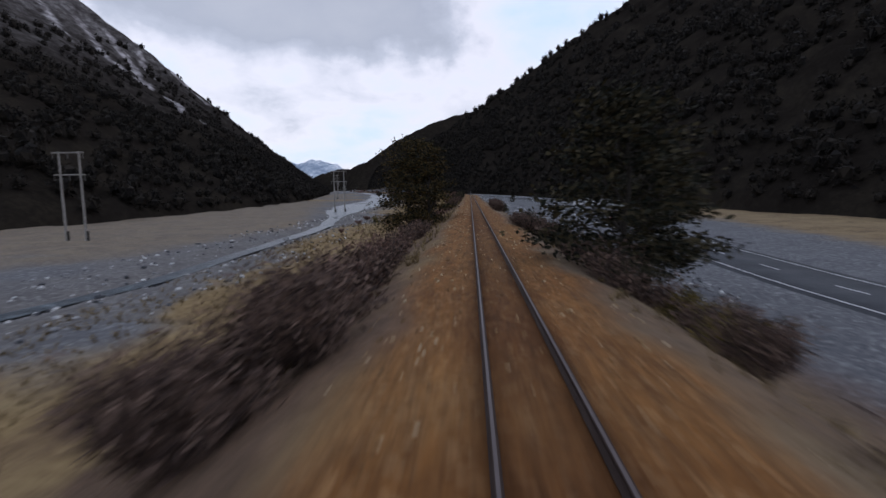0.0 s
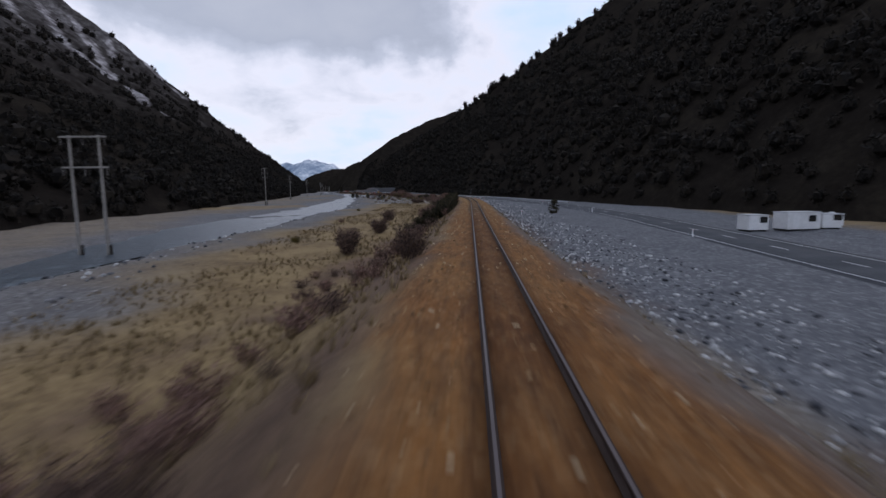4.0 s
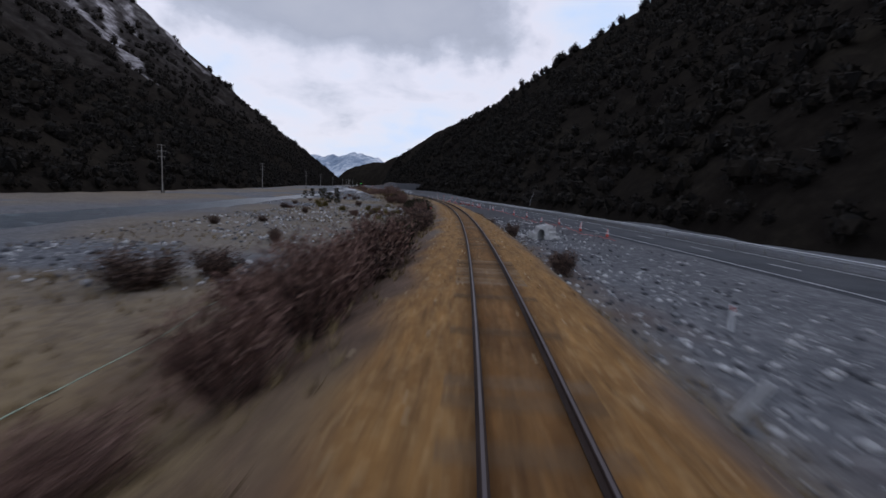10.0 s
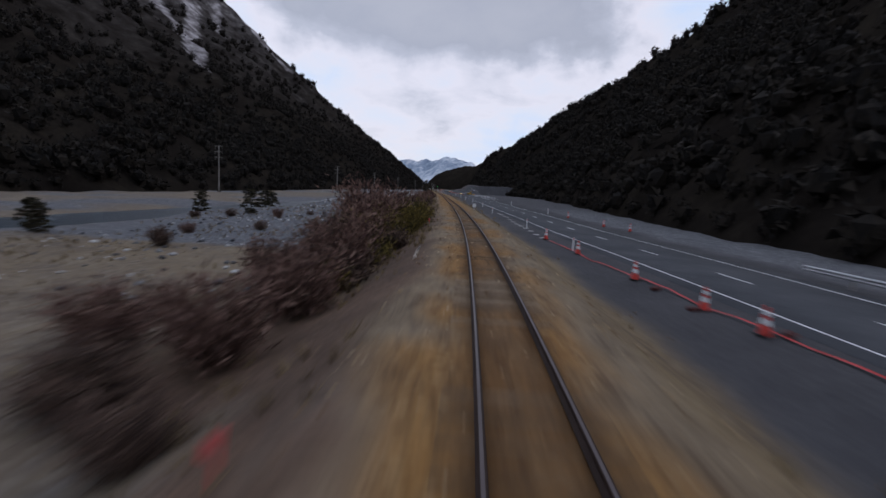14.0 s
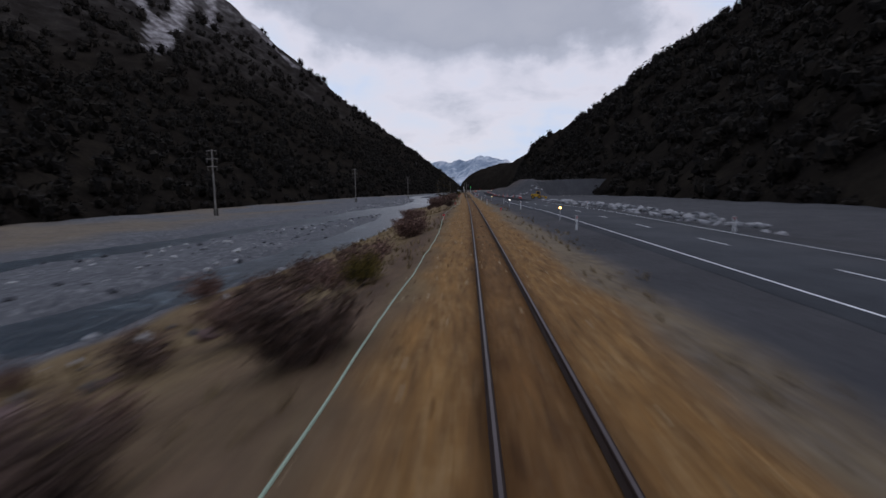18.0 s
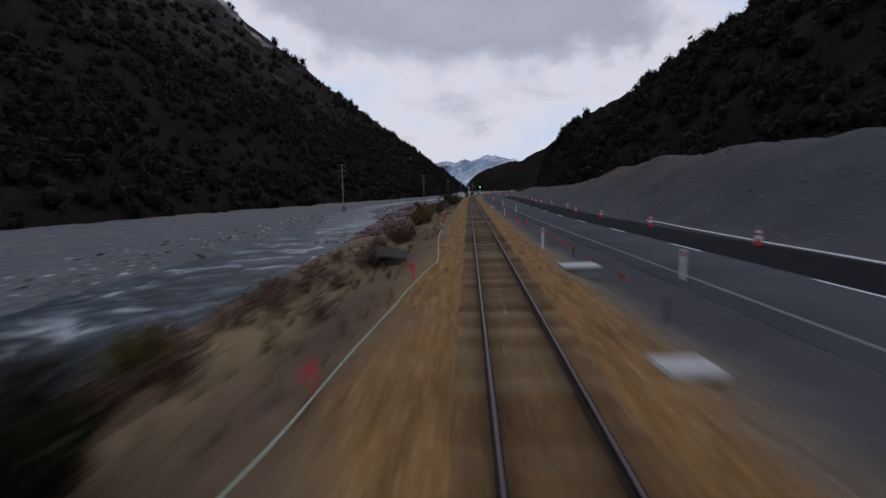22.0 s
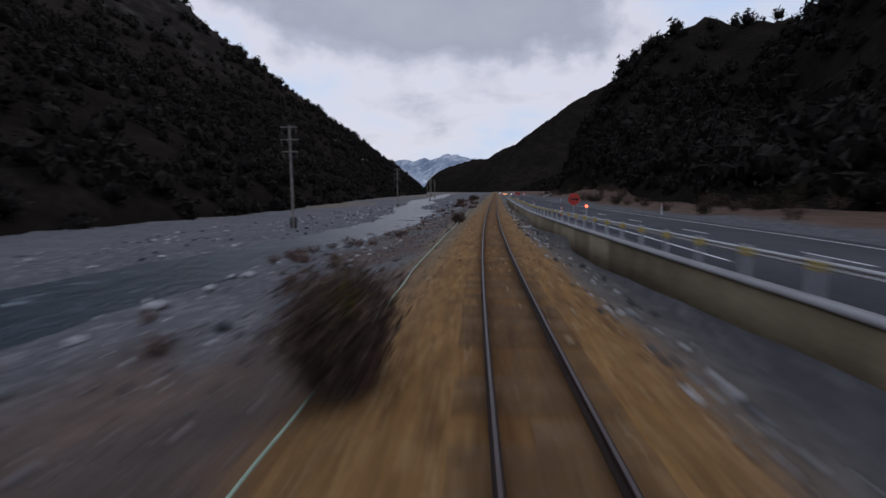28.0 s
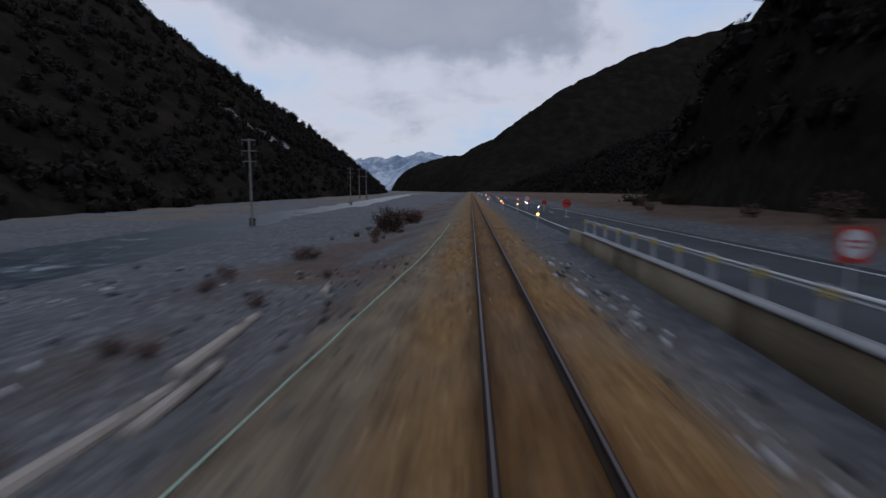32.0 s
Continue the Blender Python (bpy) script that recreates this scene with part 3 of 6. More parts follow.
right_foot = foot_line([-300, -120, 0, 100, 200, 280, 345, 400, 465, 560, 650, 720, 800, 870, 950, 1050, 1150, 1250, 1400, 1600, 1800, 2200, 2700],
                       [330, 200, 130, 84, 56, 42, 36, 30, 27, 31, 48, 50, 42, 39, 35, 48, 70, 85, 90, 60, 20, -77, -266])
mountain("mountain_right", "dark forested mountainside rising close beside the road", right_foot, 1,
         ([0, 700, 800, 900, 1000, 1080, 1150, 1220, 1300, 1400, 1550, 1700, 1900, 2100, 2400, 2700], [0.85, 0.86, 0.95, 1.22, 1.6, 3.2, 2.8, 1.99, 1.34, 0.9, 0.61, 0.41, 0.27, 1.09, 1.1, 2.0]),
         [1701, 1726, 1188, 344, 121, 66, 71, 81, 91, 104, 118, 134, 153, 504, 114, 104], 202, lambda a: -3.0 + 0 * a)
# a steep wooded spur comes down close to the road before the valley opens again
SS_, SU_ = np.meshgrid(np.arange(926, 1202, 3.0), np.concatenate([np.arange(22, 70, 2.0), np.arange(70, 130, 5.0)]), indexing="ij")
sx_, sy_ = plan(SS_, SU_)
toe_ = 28.0 + 3 * (fbm(SS_ / 30, SS_ * 0, 2, 71) - 0.5)
sd_ = np.maximum(SU_ - toe_, 0)
bulk = np.interp(SS_, [930, 960, 1000, 1050, 1090, 1120, 1150, 1170, 1182, 1194], [0, 0.16, 0.24, 0.34, 0.46, 0.72, 1.15, 1.2, 0.85, 0])
sz_ = bulk * (12 * (1 - np.exp(-sd_ / 2.5)) + 1.7 * sd_ * np.exp(-sd_ / 70)) * (0.88 + 0.3 * fbm(sx_ / 14, sy_ / 14, 3, 72)) - 1.6
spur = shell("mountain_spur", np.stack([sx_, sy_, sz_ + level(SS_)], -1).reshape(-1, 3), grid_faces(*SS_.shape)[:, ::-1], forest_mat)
values(spur, "rock", np.zeros_like(sz_))
SLOPES["mountain_spur"] = (sx_, sy_, sz_ + level(SS_), sd_ - 3 * (sz_ < 1.0), np.zeros_like(sz_))
tagged(spur, "steep dark wooded spur standing close over the road", "mountain", kind="structure")

# distance haze is put into these pale blue colours
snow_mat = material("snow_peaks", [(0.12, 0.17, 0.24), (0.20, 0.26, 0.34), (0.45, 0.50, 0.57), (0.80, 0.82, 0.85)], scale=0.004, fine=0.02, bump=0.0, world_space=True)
px = np.linspace(-2100, -500, 90)
rowsz = np.linspace(0, 1, 24)
PX, PH = np.meshgrid(px, rowsz, indexing="ij")
peak = 180 + 150 * fbm(PX / 210, PX * 0, 4, 61)
PZ = peak * PH - 30
PY = 3900 + 500 * PH + 140 * fbm(PX / 90, PH * 5, 3, 62)
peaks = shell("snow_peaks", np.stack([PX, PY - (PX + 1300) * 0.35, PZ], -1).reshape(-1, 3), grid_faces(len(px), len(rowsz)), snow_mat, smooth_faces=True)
tagged(peaks, "far mountain range, haze painted in as blue, with snow on its crests", "mountain", kind="structure")

# ---------------------------------------------------------------- track
rail_mat = material("rail_steel", [(0.022, 0.014, 0.012), (0.042, 0.027, 0.023), (0.065, 0.043, 0.036)], scale=1.5, fine=30, rough=0.75, metal=0.1, spec=0.2)
head_mat = material("rail_head", [(0.075, 0.060, 0.060), (0.12, 0.098, 0.100)], scale=2.0, fine=30, rough=0.45, metal=0.75, bump=0.05)
sleeper_mat = material("sleeper", [(0.085, 0.052, 0.027), (0.14, 0.092, 0.050), (0.22, 0.16, 0.10)], scale=1.2, fine=14, rough=0.95, rand=0.45)


def ribbon(name, ss, section, mat, parent=None, label="", closed=True, rel=None):
    """Sweeps a cross-section of (u, z) along the line."""
    sec = np.asarray(section, float)
    S_, U_ = np.meshgrid(ss, sec[:, 0], indexing="ij")
    Z_ = np.broadcast_to(sec[:, 1], S_.shape) + level(S_)
    if rel is not None:
        du, dz = rel(S_)
        U_, Z_ = U_ + du, Z_ + dz
    X_, Y_ = plan(S_, U_)
    m = len(sec)
    f = grid_faces(len(ss), m)
    if closed:
        i = np.arange(len(ss) - 1) * m
        f = np.concatenate([f, np.stack([i + m - 1, i, i + m, i + 2 * m - 1], -1)])
    return shell(name, np.stack([X_, Y_, Z_], -1).reshape(-1, 3), f, mat, parent, label)


track = tagged(new("railway_track"), "single railway track of worn rails on rusty ballast painted headlamp-warm", "railway track", kind="structure")
rs_ = np.arange(-60, 1500, 2.0)
for c in (-0.57, 0.57):
    r = ribbon("rail", rs_, [(c - 0.06, -0.155), (c - 0.06, -0.14), (c - 0.01, -0.12), (c - 0.01, -0.04), (c - 0.034, -0.03), (c - 0.034, -0.004), (c + 0.034, -0.004), (c + 0.034, -0.03), (c + 0.01, -0.04), (c + 0.01, -0.12), (c + 0.06, -0.14), (c + 0.06, -0.155)], rail_mat, track)
    ribbon("running_surface", rs_, [(c - 0.024, -0.0015), (c - 0.020, 0.0), (c + 0.012, 0.0), (c + 0.016, -0.0015)], head_mat, r, "polished steel running surface", closed=False)

# ---------------------------------------------------------------- road
asphalt = material("asphalt", [(0.040, 0.043, 0.049), (0.062, 0.066, 0.074), (0.088, 0.090, 0.098)], scale=0.25, fine=9.0, rough=0.95, spec=0.12, bump=0.3, world_space=True)
new_asphalt = material("fresh_asphalt", [(0.010, 0.010, 0.012), (0.017, 0.017, 0.020)], scale=0.3, fine=12.0, rough=0.95, spec=0.06, world_space=True)
paint = material("road_paint", [(0.55, 0.56, 0.58), (0.78, 0.79, 0.81)], scale=1.0, fine=12.0, rough=0.7, world_space=True)
road_s = np.arange(-150, 1500, 2.5)
road = ribbon("road", road_s, [(-1.0, -0.6), (-0.9, 0.0), (LANE, 0.03), (2 * LANE + 0.9, 0.0), (2 * LANE + 1.0, -0.6)], asphalt, rel=lambda s: (road_l(s), road_z(s)), closed=False)
tagged(road, "two-lane grey chip-seal road with white lines", "road", kind="structure")


def stripe(name, u, s0, s1, w=0.11, mat=None, step_=2.5, up=0.006):
    ss = np.linspace(s0, s1, max(2, int((s1 - s0) / step_)))
    h = 0.03 * (1 - abs(u - LANE) / (LANE + 0.9))
    return ribbon(name, ss, [(u - w / 2, h + up), (u + w / 2, h + up)], mat or paint, road, rel=lambda s: (road_l(s), road_z(s)), closed=False)


T_ = lambda t: float(run_at(t))
stripe("edge_line", 0.0, -120, T_(20.8))
stripe("edge_line", 2 * LANE, -120, T_(20.6))
stripe("edge_line", 0.0, T_(28.4), 1400)
stripe("edge_line", 2 * LANE, T_(27.0), 1400)
stripe("edge_line", 0.0, T_(20.8), T_(26.2), 0.16, material("worn_paint", [(0.09, 0.09, 0.10), (0.17, 0.17, 0.18)], scale=0.6, fine=8, world_space=True))
for k in range(-10, 140):
    stripe("centre_dash", LANE, k * 10 + 3.5, k * 10 + 6.5, 0.12, step_=3.0)
# one lane resealed in fresh dark asphalt
fresh_s = np.arange(T_(20.9), T_(26.6), 2.0)
ribbon("fresh_lane", fresh_s, [(LANE + 0.15, 0.034), (2 * LANE + 0.7, 0.008)], new_asphalt, road, "fresh dark asphalt lane", closed=False, rel=lambda s: (road_l(s), road_z(s)))

# ---------------------------------------------------------------- building blocks for things


def part(name, bm, mat, parent, label="", smooth_faces=False):
    me = bpy.data.meshes.new(name)
    if smooth_faces:
        for f in bm.faces:
            f.smooth = True
    bm.to_mesh(me)
    bm.free()
    me.materials.append(mat)
    ob = new(name, me)
    ob.parent = parent
    return tagged(ob, label)


def thing(name, label, category, group=""):
    return tagged(new(name), label, category, group)


def box(sx, sy, sz, at=(0, 0, 0), turn=(0, 0, 0), bevel=0.0):
    """A box whose foot stands at the given place."""
    bm = bmesh.new()
    bmesh.ops.create_cube(bm, size=1.0, matrix=pose(*at, *turn) @ Matrix.Translation((0, 0, sz / 2)) @ Matrix.Diagonal((sx, sy, sz, 1)))
    if bevel:
        bmesh.ops.bevel(bm, geom=bm.edges[:], offset=bevel, segments=2, affect="EDGES")
    return bm


def rod(r1, r2, h, at=(0, 0, 0), turn=(0, 0, 0), seg=10):
    bm = bmesh.new()
    bmesh.ops.create_cone(bm, cap_ends=True, segments=seg, radius1=r1, radius2=r2, depth=h, matrix=pose(*at, *turn) @ Matrix.Translation((0, 0, h / 2)))
    return bm


def joined(*bms):
    out = bms[0]
    for b in bms[1:]:
        me = bpy.data.meshes.new("tmp")
        b.to_mesh(me)
        b.free()
        out.from_mesh(me)
        bpy.data.meshes.remove(me)
    return out


def floor_at(s, u):
    z, _ = ground_rel(np.array([float(s)]), np.array([float(u)]))
    return float(z[0]) + float(level(s))


def stand(s, u, dz=0.0, turn=0.0, scale=1.0, lean=0.0):
    x, y = plan(s, u)
    return pose(float(x), float(y), floor_at(s, u) + dz, lean, 0, turn_at(s) + turn) @ Matrix.Scale(scale, 4)


def spread(ob, places):
    """The first place takes the thing itself, the others copies of it."""
    out = []
    for i, m in enumerate(places):
        if i == 0:
            ob.matrix_basis = m
            out.append(ob)
        else:
            out.append(copy_thing(ob, m if abs(ob.scale.x - 1) < 1e-6 else m @ Matrix.Scale(1 / ob.scale.x, 4)))
    return out


concrete = material("concrete", [(0.13, 0.125, 0.12), (0.20, 0.195, 0.19), (0.27, 0.265, 0.26)], scale=1.2, fine=18, rough=0.9, rand=0.2)
pale_concrete = material("pale_concrete", [(0.30, 0.30, 0.30), (0.42, 0.42, 0.42), (0.52, 0.52, 0.51)], scale=1.5, fine=18, rough=0.9)
pole_wood = material("pole_timber", [(0.13, 0.12, 0.11), (0.22, 0.205, 0.19), (0.32, 0.30, 0.28)], scale=2.0, fine=25, rough=0.9)
dark_wood = material("dark_timber", [(0.018, 0.016, 0.015), (0.04, 0.035, 0.03)], scale=3.0, fine=25, rough=0.9)
white_plastic = material("white_plastic", [(0.55, 0.56, 0.57), (0.72, 0.72, 0.73)], scale=3.0, fine=25, rough=0.5, bump=0.05)
red_plastic = material("red_plastic", [(0.42, 0.035, 0.03), (0.62, 0.07, 0.05)], scale=3.0, fine=25, rough=0.45, bump=0.05)
orange_plastic = material("orange_plastic", [(0.60, 0.10, 0.02), (0.80, 0.17, 0.035)], scale=2.0, fine=20, rough=0.45, bump=0.05)
yellow_plastic = material("yellow_plastic", [(0.60, 0.32, 0.03), (0.75, 0.45, 0.06)], scale=2.0, fine=20, rough=0.45, bump=0.05)
yellow_paint = material("yellow_paint", [(0.42, 0.22, 0.01), (0.62, 0.34, 0.02)], scale=1.0, fine=14, rough=0.5, bump=0.1)
black_rubber = material("black_rubber", [(0.010, 0.010, 0.011), (0.022, 0.022, 0.024)], scale=4.0, fine=30, rough=0.8)
galvanised = material("galvanised_steel", [(0.34, 0.35, 0.37), (0.52, 0.53, 0.55)], scale=2.0, fine=25, rough=0.55, metal=0.15, bump=0.1)
dark_glass = material("dark_glass", [(0.01, 0.011, 0.013), (0.02, 0.022, 0.025)], scale=2.0, rough=0.08, bump=0.0, spec=0.6)
white_paint = material("white_paint", [(0.52, 0.52, 0.53), (0.70, 0.70, 0.70)], scale=1.5, fine=20, rough=0.6, bump=0.1)
pink_paint = material("pink_paint", [(0.55, 0.07, 0.07), (0.78, 0.14, 0.13)], scale=3.0, fine=20, rough=0.6)
rope_mat = material("pale_green_cable", [(0.24, 0.34, 0.25), (0.40, 0.50, 0.40)], scale=1.5, fine=20, rough=0.6)
beam_mat = material("aged_concrete", [(0.055, 0.052, 0.05), (0.11, 0.10, 0.095), (0.17, 0.16, 0.15)], scale=0.5, fine=9, rough=0.95)


def lamp_mat(name, colour, power):
    m = bpy.data.materials.new(name)
    m.use_nodes = True
    b = m.node_tree.nodes["Principled BSDF"]
    b.inputs["Base Color"].default_value = (*colour, 1)
    b.inputs["Emission Color"].default_value = (*colour, 1)
    b.inputs["Emission Strength"].default_value = power
    return m


# ---------------------------------------------------------------- poles


def utility_pole(h):
    e = thing("utility_pole", "tall weathered timber power pole with three crossarms and hanging insulators", "power pole", "power poles along the valley")
    part("pole", rod(0.19, 0.13, h, (0, 0, -0.4), seg=12), pole_wood, e, smooth_faces=False)
    for k, (z, w) in enumerate(((h - 0.75, 2.1), (h - 2.3, 2.3), (h - 3.8, 2.0))):
        part("crossarm", box(w, 0.12, 0.15, (0, -0.16, z), bevel=0.012), pole_wood, e)
        for sx in (-1, 1):
            x = sx * (w / 2 - 0.12)
            ins = rod(0.03, 0.03, 0.75, (x, -0.16, z - 0.75), seg=8)
            for q in range(4):
                ins = joined(ins, rod(0.10, 0.06, 0.07, (x, -0.16, z - 0.70 + q * 0.15), seg=10))
            part("insulator", ins, beam_mat, e, "dark ribbed hanging insulator")
    for x in (-0.32, 0.34):
        part("splint", box(0.17, 0.26, 1.7, (x, 0, -0.3), bevel=0.015), dark_wood, e, "dark stub post bolted at the foot")
    return e


def h_pole(h, gap):
    e = thing("h_frame_power_pole", "twin-legged timber power pole with two crossarms", "power pole", "twin power poles")
    for x in (-gap / 2, gap / 2):
        part("pole", rod(0.2, 0.14, h, (x, 0, -0.4), seg=12), pole_wood, e)
        part("splint", box(0.2, 0.3, 1.8, (x + 0.3, 0, -0.3), bevel=0.015), dark_wood, e, "dark stub post at the foot")
    for z in (h - 0.7, h - 4.0):
        part("crossarm", box(gap + 1.9, 0.14, 0.2, (0, -0.2, z), bevel=0.012), pole_wood, e)
        for x in (-gap / 2 - 0.8, 0, gap / 2 + 0.8):
            ins = rod(0.03, 0.03, 0.8, (x, -0.2, z - 0.8), seg=8)
            for q in range(4):
                ins = joined(ins, rod(0.11, 0.06, 0.08, (x, -0.2, z - 0.75 + q * 0.17), seg=10))
            part("insulator", ins, beam_mat, e)
    return e


spread(utility_pole(13.4), [stand(s, u, scale=h / 13.4) for s, u, h in ((305, -75, 15.2), (455, -83, 16.2), (572, -69.5, 14.6), (667, -51.5, 13.6), (759, -43, 13.2), (842.5, -32, 12.0), (925, -20.6, 11.6), (1000.5, -21.3, 11.2), (1084, -26.6, 11.2), (1161, -27.8, 11.2), (1245, -36, 11.4))])
spread(h_pole(14.0, 3.2), [stand(72.3, -61.4), stand(158, -43, turn=4), stand(1328, -50.6)])

# ---------------------------------------------------------------- marker posts, cones and pegs
post = thing("edge_marker_post", "white plastic road-edge marker post with a red reflector", "marker post", "posts along the road")
part("post", box(0.11, 0.035, 1.05, (0, 0, -0.05), bevel=0.008), white_plastic, post)
part("reflector", box(0.06, 0.012, 0.16, (0, -0.025, 0.78), bevel=0.003), red_plastic, post, "red reflector")
places = [(70, 21.6), (118, 24), (165, 25.6), (215, 26.4), (257, 23.6), (297, 9.1), (300, 21), (345, 17), (392, 12), (455, 7.6), (474, 7.3), (503.4, 6.6), (528, 7.2), (553, 6.9), (578, 6.6), (602.8, 6.4), (634.4, 6.1), (663, 6.1), (691, 2.9), (655, 2.6), (737, 5.8), (746, 2.8), (784.3, 5.1), (783, 3.6), (806, 4.9), (846, 5.2), (885, 5.6), (600, 15.2), (631, 13.9), (508, 17.2), (545, 16.2), (210.5, 10.4), (995, 15), (1060, 14.5), (938, 2.8)]
spread(post, [stand(s, u, turn=random.uniform(-12, 12)) for s, u in places])

cone = thing("traffic_cone", "red traffic cone with white reflective collars on a black base", "traffic cone", "traffic cones along the roadworks")
part("base", box(0.42, 0.42, 0.05, bevel=0.015), black_rubber, cone)
part("body", rod(0.17, 0.045, 0.86, (0, 0, 0.05), seg=18), red_plastic, cone, smooth_faces=False)
part("collar", rod(0.135, 0.106, 0.17, (0, 0, 0.36), seg=18), white_plastic, cone, "white reflective collar")
part("collar", rod(0.092, 0.069, 0.13, (0, 0, 0.64), seg=18), white_plastic, cone, "white reflective collar")
cones = [(398 - 8 * k, 11.6 + 0.62 * k) for k in range(8, 0, -1)] + [(401, 10.9), (403.5, 11.7), (406.5, 11.6), (410.5, 10.9), (412, 11.3), (417, 11.2), (418.5, 10.8), (422.5, 10.6), (424.5, 10.2), (430, 9.3), (433.6, 8.2), (437.2, 8.2), (443, 7.7), (453.2, 7.5), (462.4, 7.1), (474, 18.9), (482, 18.6), (498, 18.2)]
cones += [(703.9, 14.1), (708.9, 14.4), (714.8, 14.8), (724, 14.0), (734, 13.2), (745, 12.6), (757, 12.0), (769, 11.7), (779.6, 11.6), (789, 12.5), (803, 12.6), (813, 12.3), (822, 12.6), (834, 13.4), (846, 13.6), (859, 13.8), (872, 14), (885, 14.2), (898, 14.4), (912, 14.6), (926, 15)]
cones += [(938, 4.9), (942, 5.1), (946, 5.3), (950, 5.6), (954, 5.9), (993, 6.0), (1018, 5.6), (1040, 5.5), (1068, 5.6), (1090, 6.2)]
spread(cone, [stand(s, u, turn=random.uniform(0, 90), dz=0.03, scale=random.uniform(0.92, 1.05)) for s, u in cones])

weight = thing("sandbag", "dark red sandbag lying flat between the cones", "sandbag", "sandbags along the cones")
bm = box(0.55, 0.34, 0.13, bevel=0.05)
part("bag", bm, material("sandbag_cloth", [(0.05, 0.015, 0.014), (0.11, 0.03, 0.026)], scale=5, fine=40), weight)
spread(weight, [stand(s + 3.6, u - 0.35, turn=random.uniform(0, 90), dz=0.02) for s, u in cones[8:20]])

peg = thing("survey_peg", "pink-painted wooden survey peg leaning in the bank", "survey peg", "survey pegs beside the track")
part("peg", box(0.05, 0.05, 0.62, (0, 0, -0.1), (4, 3, 0), bevel=0.005), pink_paint, peg)
part("tape_tail", box(0.012, 0.16, 0.22, (0, 0.08, 0.27), (8, 0, 12)), pink_paint, peg)
pegs = [(14.13, -3.4), (15.2, -3.3), (19.25, -3.2), (20.3, -2.9), (21.1, -3.4), (22.17, -3.0), (22.4, -2.6), (23.12, -3.3), (23.18, -2.9), (24.2, -2.7), (24.6, -3.0), (23.2, 3.6), (23.12, 4.2), (23.25, 3.0), (25.5, -2.9), (19.6, 3.2), (12.2, -3.3), (8.35, -3.2)]
spread(peg, [stand(T_(t), u, turn=random.uniform(0, 180), lean=random.uniform(-14, 14)) for t, u in pegs])


def line_thing(name, label, category, ts, us, lift, r, mat, sag=0.0, wob=0.25, seed=0):
    """A thin round line lying or hanging beside the track."""
    ss = np.arange(T_(ts[0]), T_(ts[-1]), 0.6)
    uu = np.interp(time_at(ss), ts, us) + wob * (fbm(ss / 5, ss * 0, 3, seed) - 0.5) * 2
    zz = ground_rel(ss, uu)[0] + level(ss) + lift + sag * np.abs(np.sin(ss / 3.1))
    zz = smooth(zz, 5)
    x, y = plan(ss, uu)
    h = np.interp(ss, LINE, HEAD)
    rings = []
    for k in range(5):
        a = 2 * math.pi * k / 5
        rings.append(np.stack([x + r * math.cos(a) * np.cos(h), y - r * math.cos(a) * np.sin(h), zz + r * math.sin(a)], -1))
    v = np.stack(rings, 1).reshape(-1, 3)
    i = np.arange(len(ss) - 1)[:, None] * 5
    k = np.arange(5)[None]
    f = np.stack([i + k, i + (k + 1) % 5, i + 5 + (k + 1) % 5, i + 5 + k], -1).reshape(-1, 4)
    return tagged(shell(name, v, f, mat), label, category)


line_thing("trackside_cable", "pale green cable lying slack along the grassy bank", "cable", [16.8, 17.6, 18.3, 18.7, 19.1, 19.4, 19.8, 20.1, 20.35, 20.6, 20.9, 21.15, 21.3], [-3.0, -2.6, -2.5, -2.55, -3.0, -3.3, -3.0, -2.35, -2.1, -2.1, -3.5, -4.9, -5.8], 0.28, 0.022, rope_mat, 0.05, 0.12, 1)
line_thing("trackside_cable", "pale green cable lying slack along the bank", "cable", [22.0, 22.28, 22.46, 22.8, 23.15, 23.3, 23.8], [-3.4, -2.65, -2.05, -2.6, -3.4, -3.7, -4.2], 0.15, 0.018, rope_mat, 0.05, 0.2, 2)
line_thing("trackside_cable", "pale green cable running along the gravel bank", "cable", [26.0, 26.7, 27.0, 27.3, 27.44, 28.1, 29.2, 30.2, 31.3, 32.1, 32.6, 33.0], [-3.2, -4.3, -4.6, -4.4, -3.8, -3.0, -2.75, -3.6, -4.6, -3.6, -2.5, -2.4], 0.12, 0.024, rope_mat, 0.03, 0.15, 3)
line_thing("trackside_cable", "thin pale cable strung over the scrub", "cable", [9.6, 10.5, 11.1, 11.4], [-9, -9.5, -8.5, -6], 0.7, 0.016, rope_mat, 0.1, 0.3, 4)

line_thing("drain_pipe", "long pale plastic drain pipe lying on the far verge", "pipe", [22.45, 22.6, 22.9, 23.1], [13.4, 13.5, 13.7, 14.0], 0.1, 0.06, white_plastic, 0.0, 0.1, 8)
tape_mat = material("warning_tape", [(0.10, 0.02, 0.02), (0.40, 0.03, 0.03), (0.66, 0.07, 0.07)], scale=0.8, fine=12, rough=0.6)
tape = thing("warning_tape_line", "red plastic warning tape strung on short dark stakes along the road", "warning tape")
ts_, us_ = [22.3, 23.0, 24.1, 24.6, 25.5, 26.6, 27.2, 27.7], [3.7, 4.1, 4.0, 3.9, 4.0, 4.3, 3.9, 2.7]
ss = np.arange(T_(22.3), T_(27.7), 0.8)
uu = np.interp(time_at(ss), ts_, us_)
zz = ground_rel(ss, uu)[0] + level(ss) + 0.36 + 0.14 * np.abs(np.cos(ss * math.pi / 11))
tw = 0.02 + 0.04 * fbm(ss / 3, ss * 0, 2, 5)
v = []
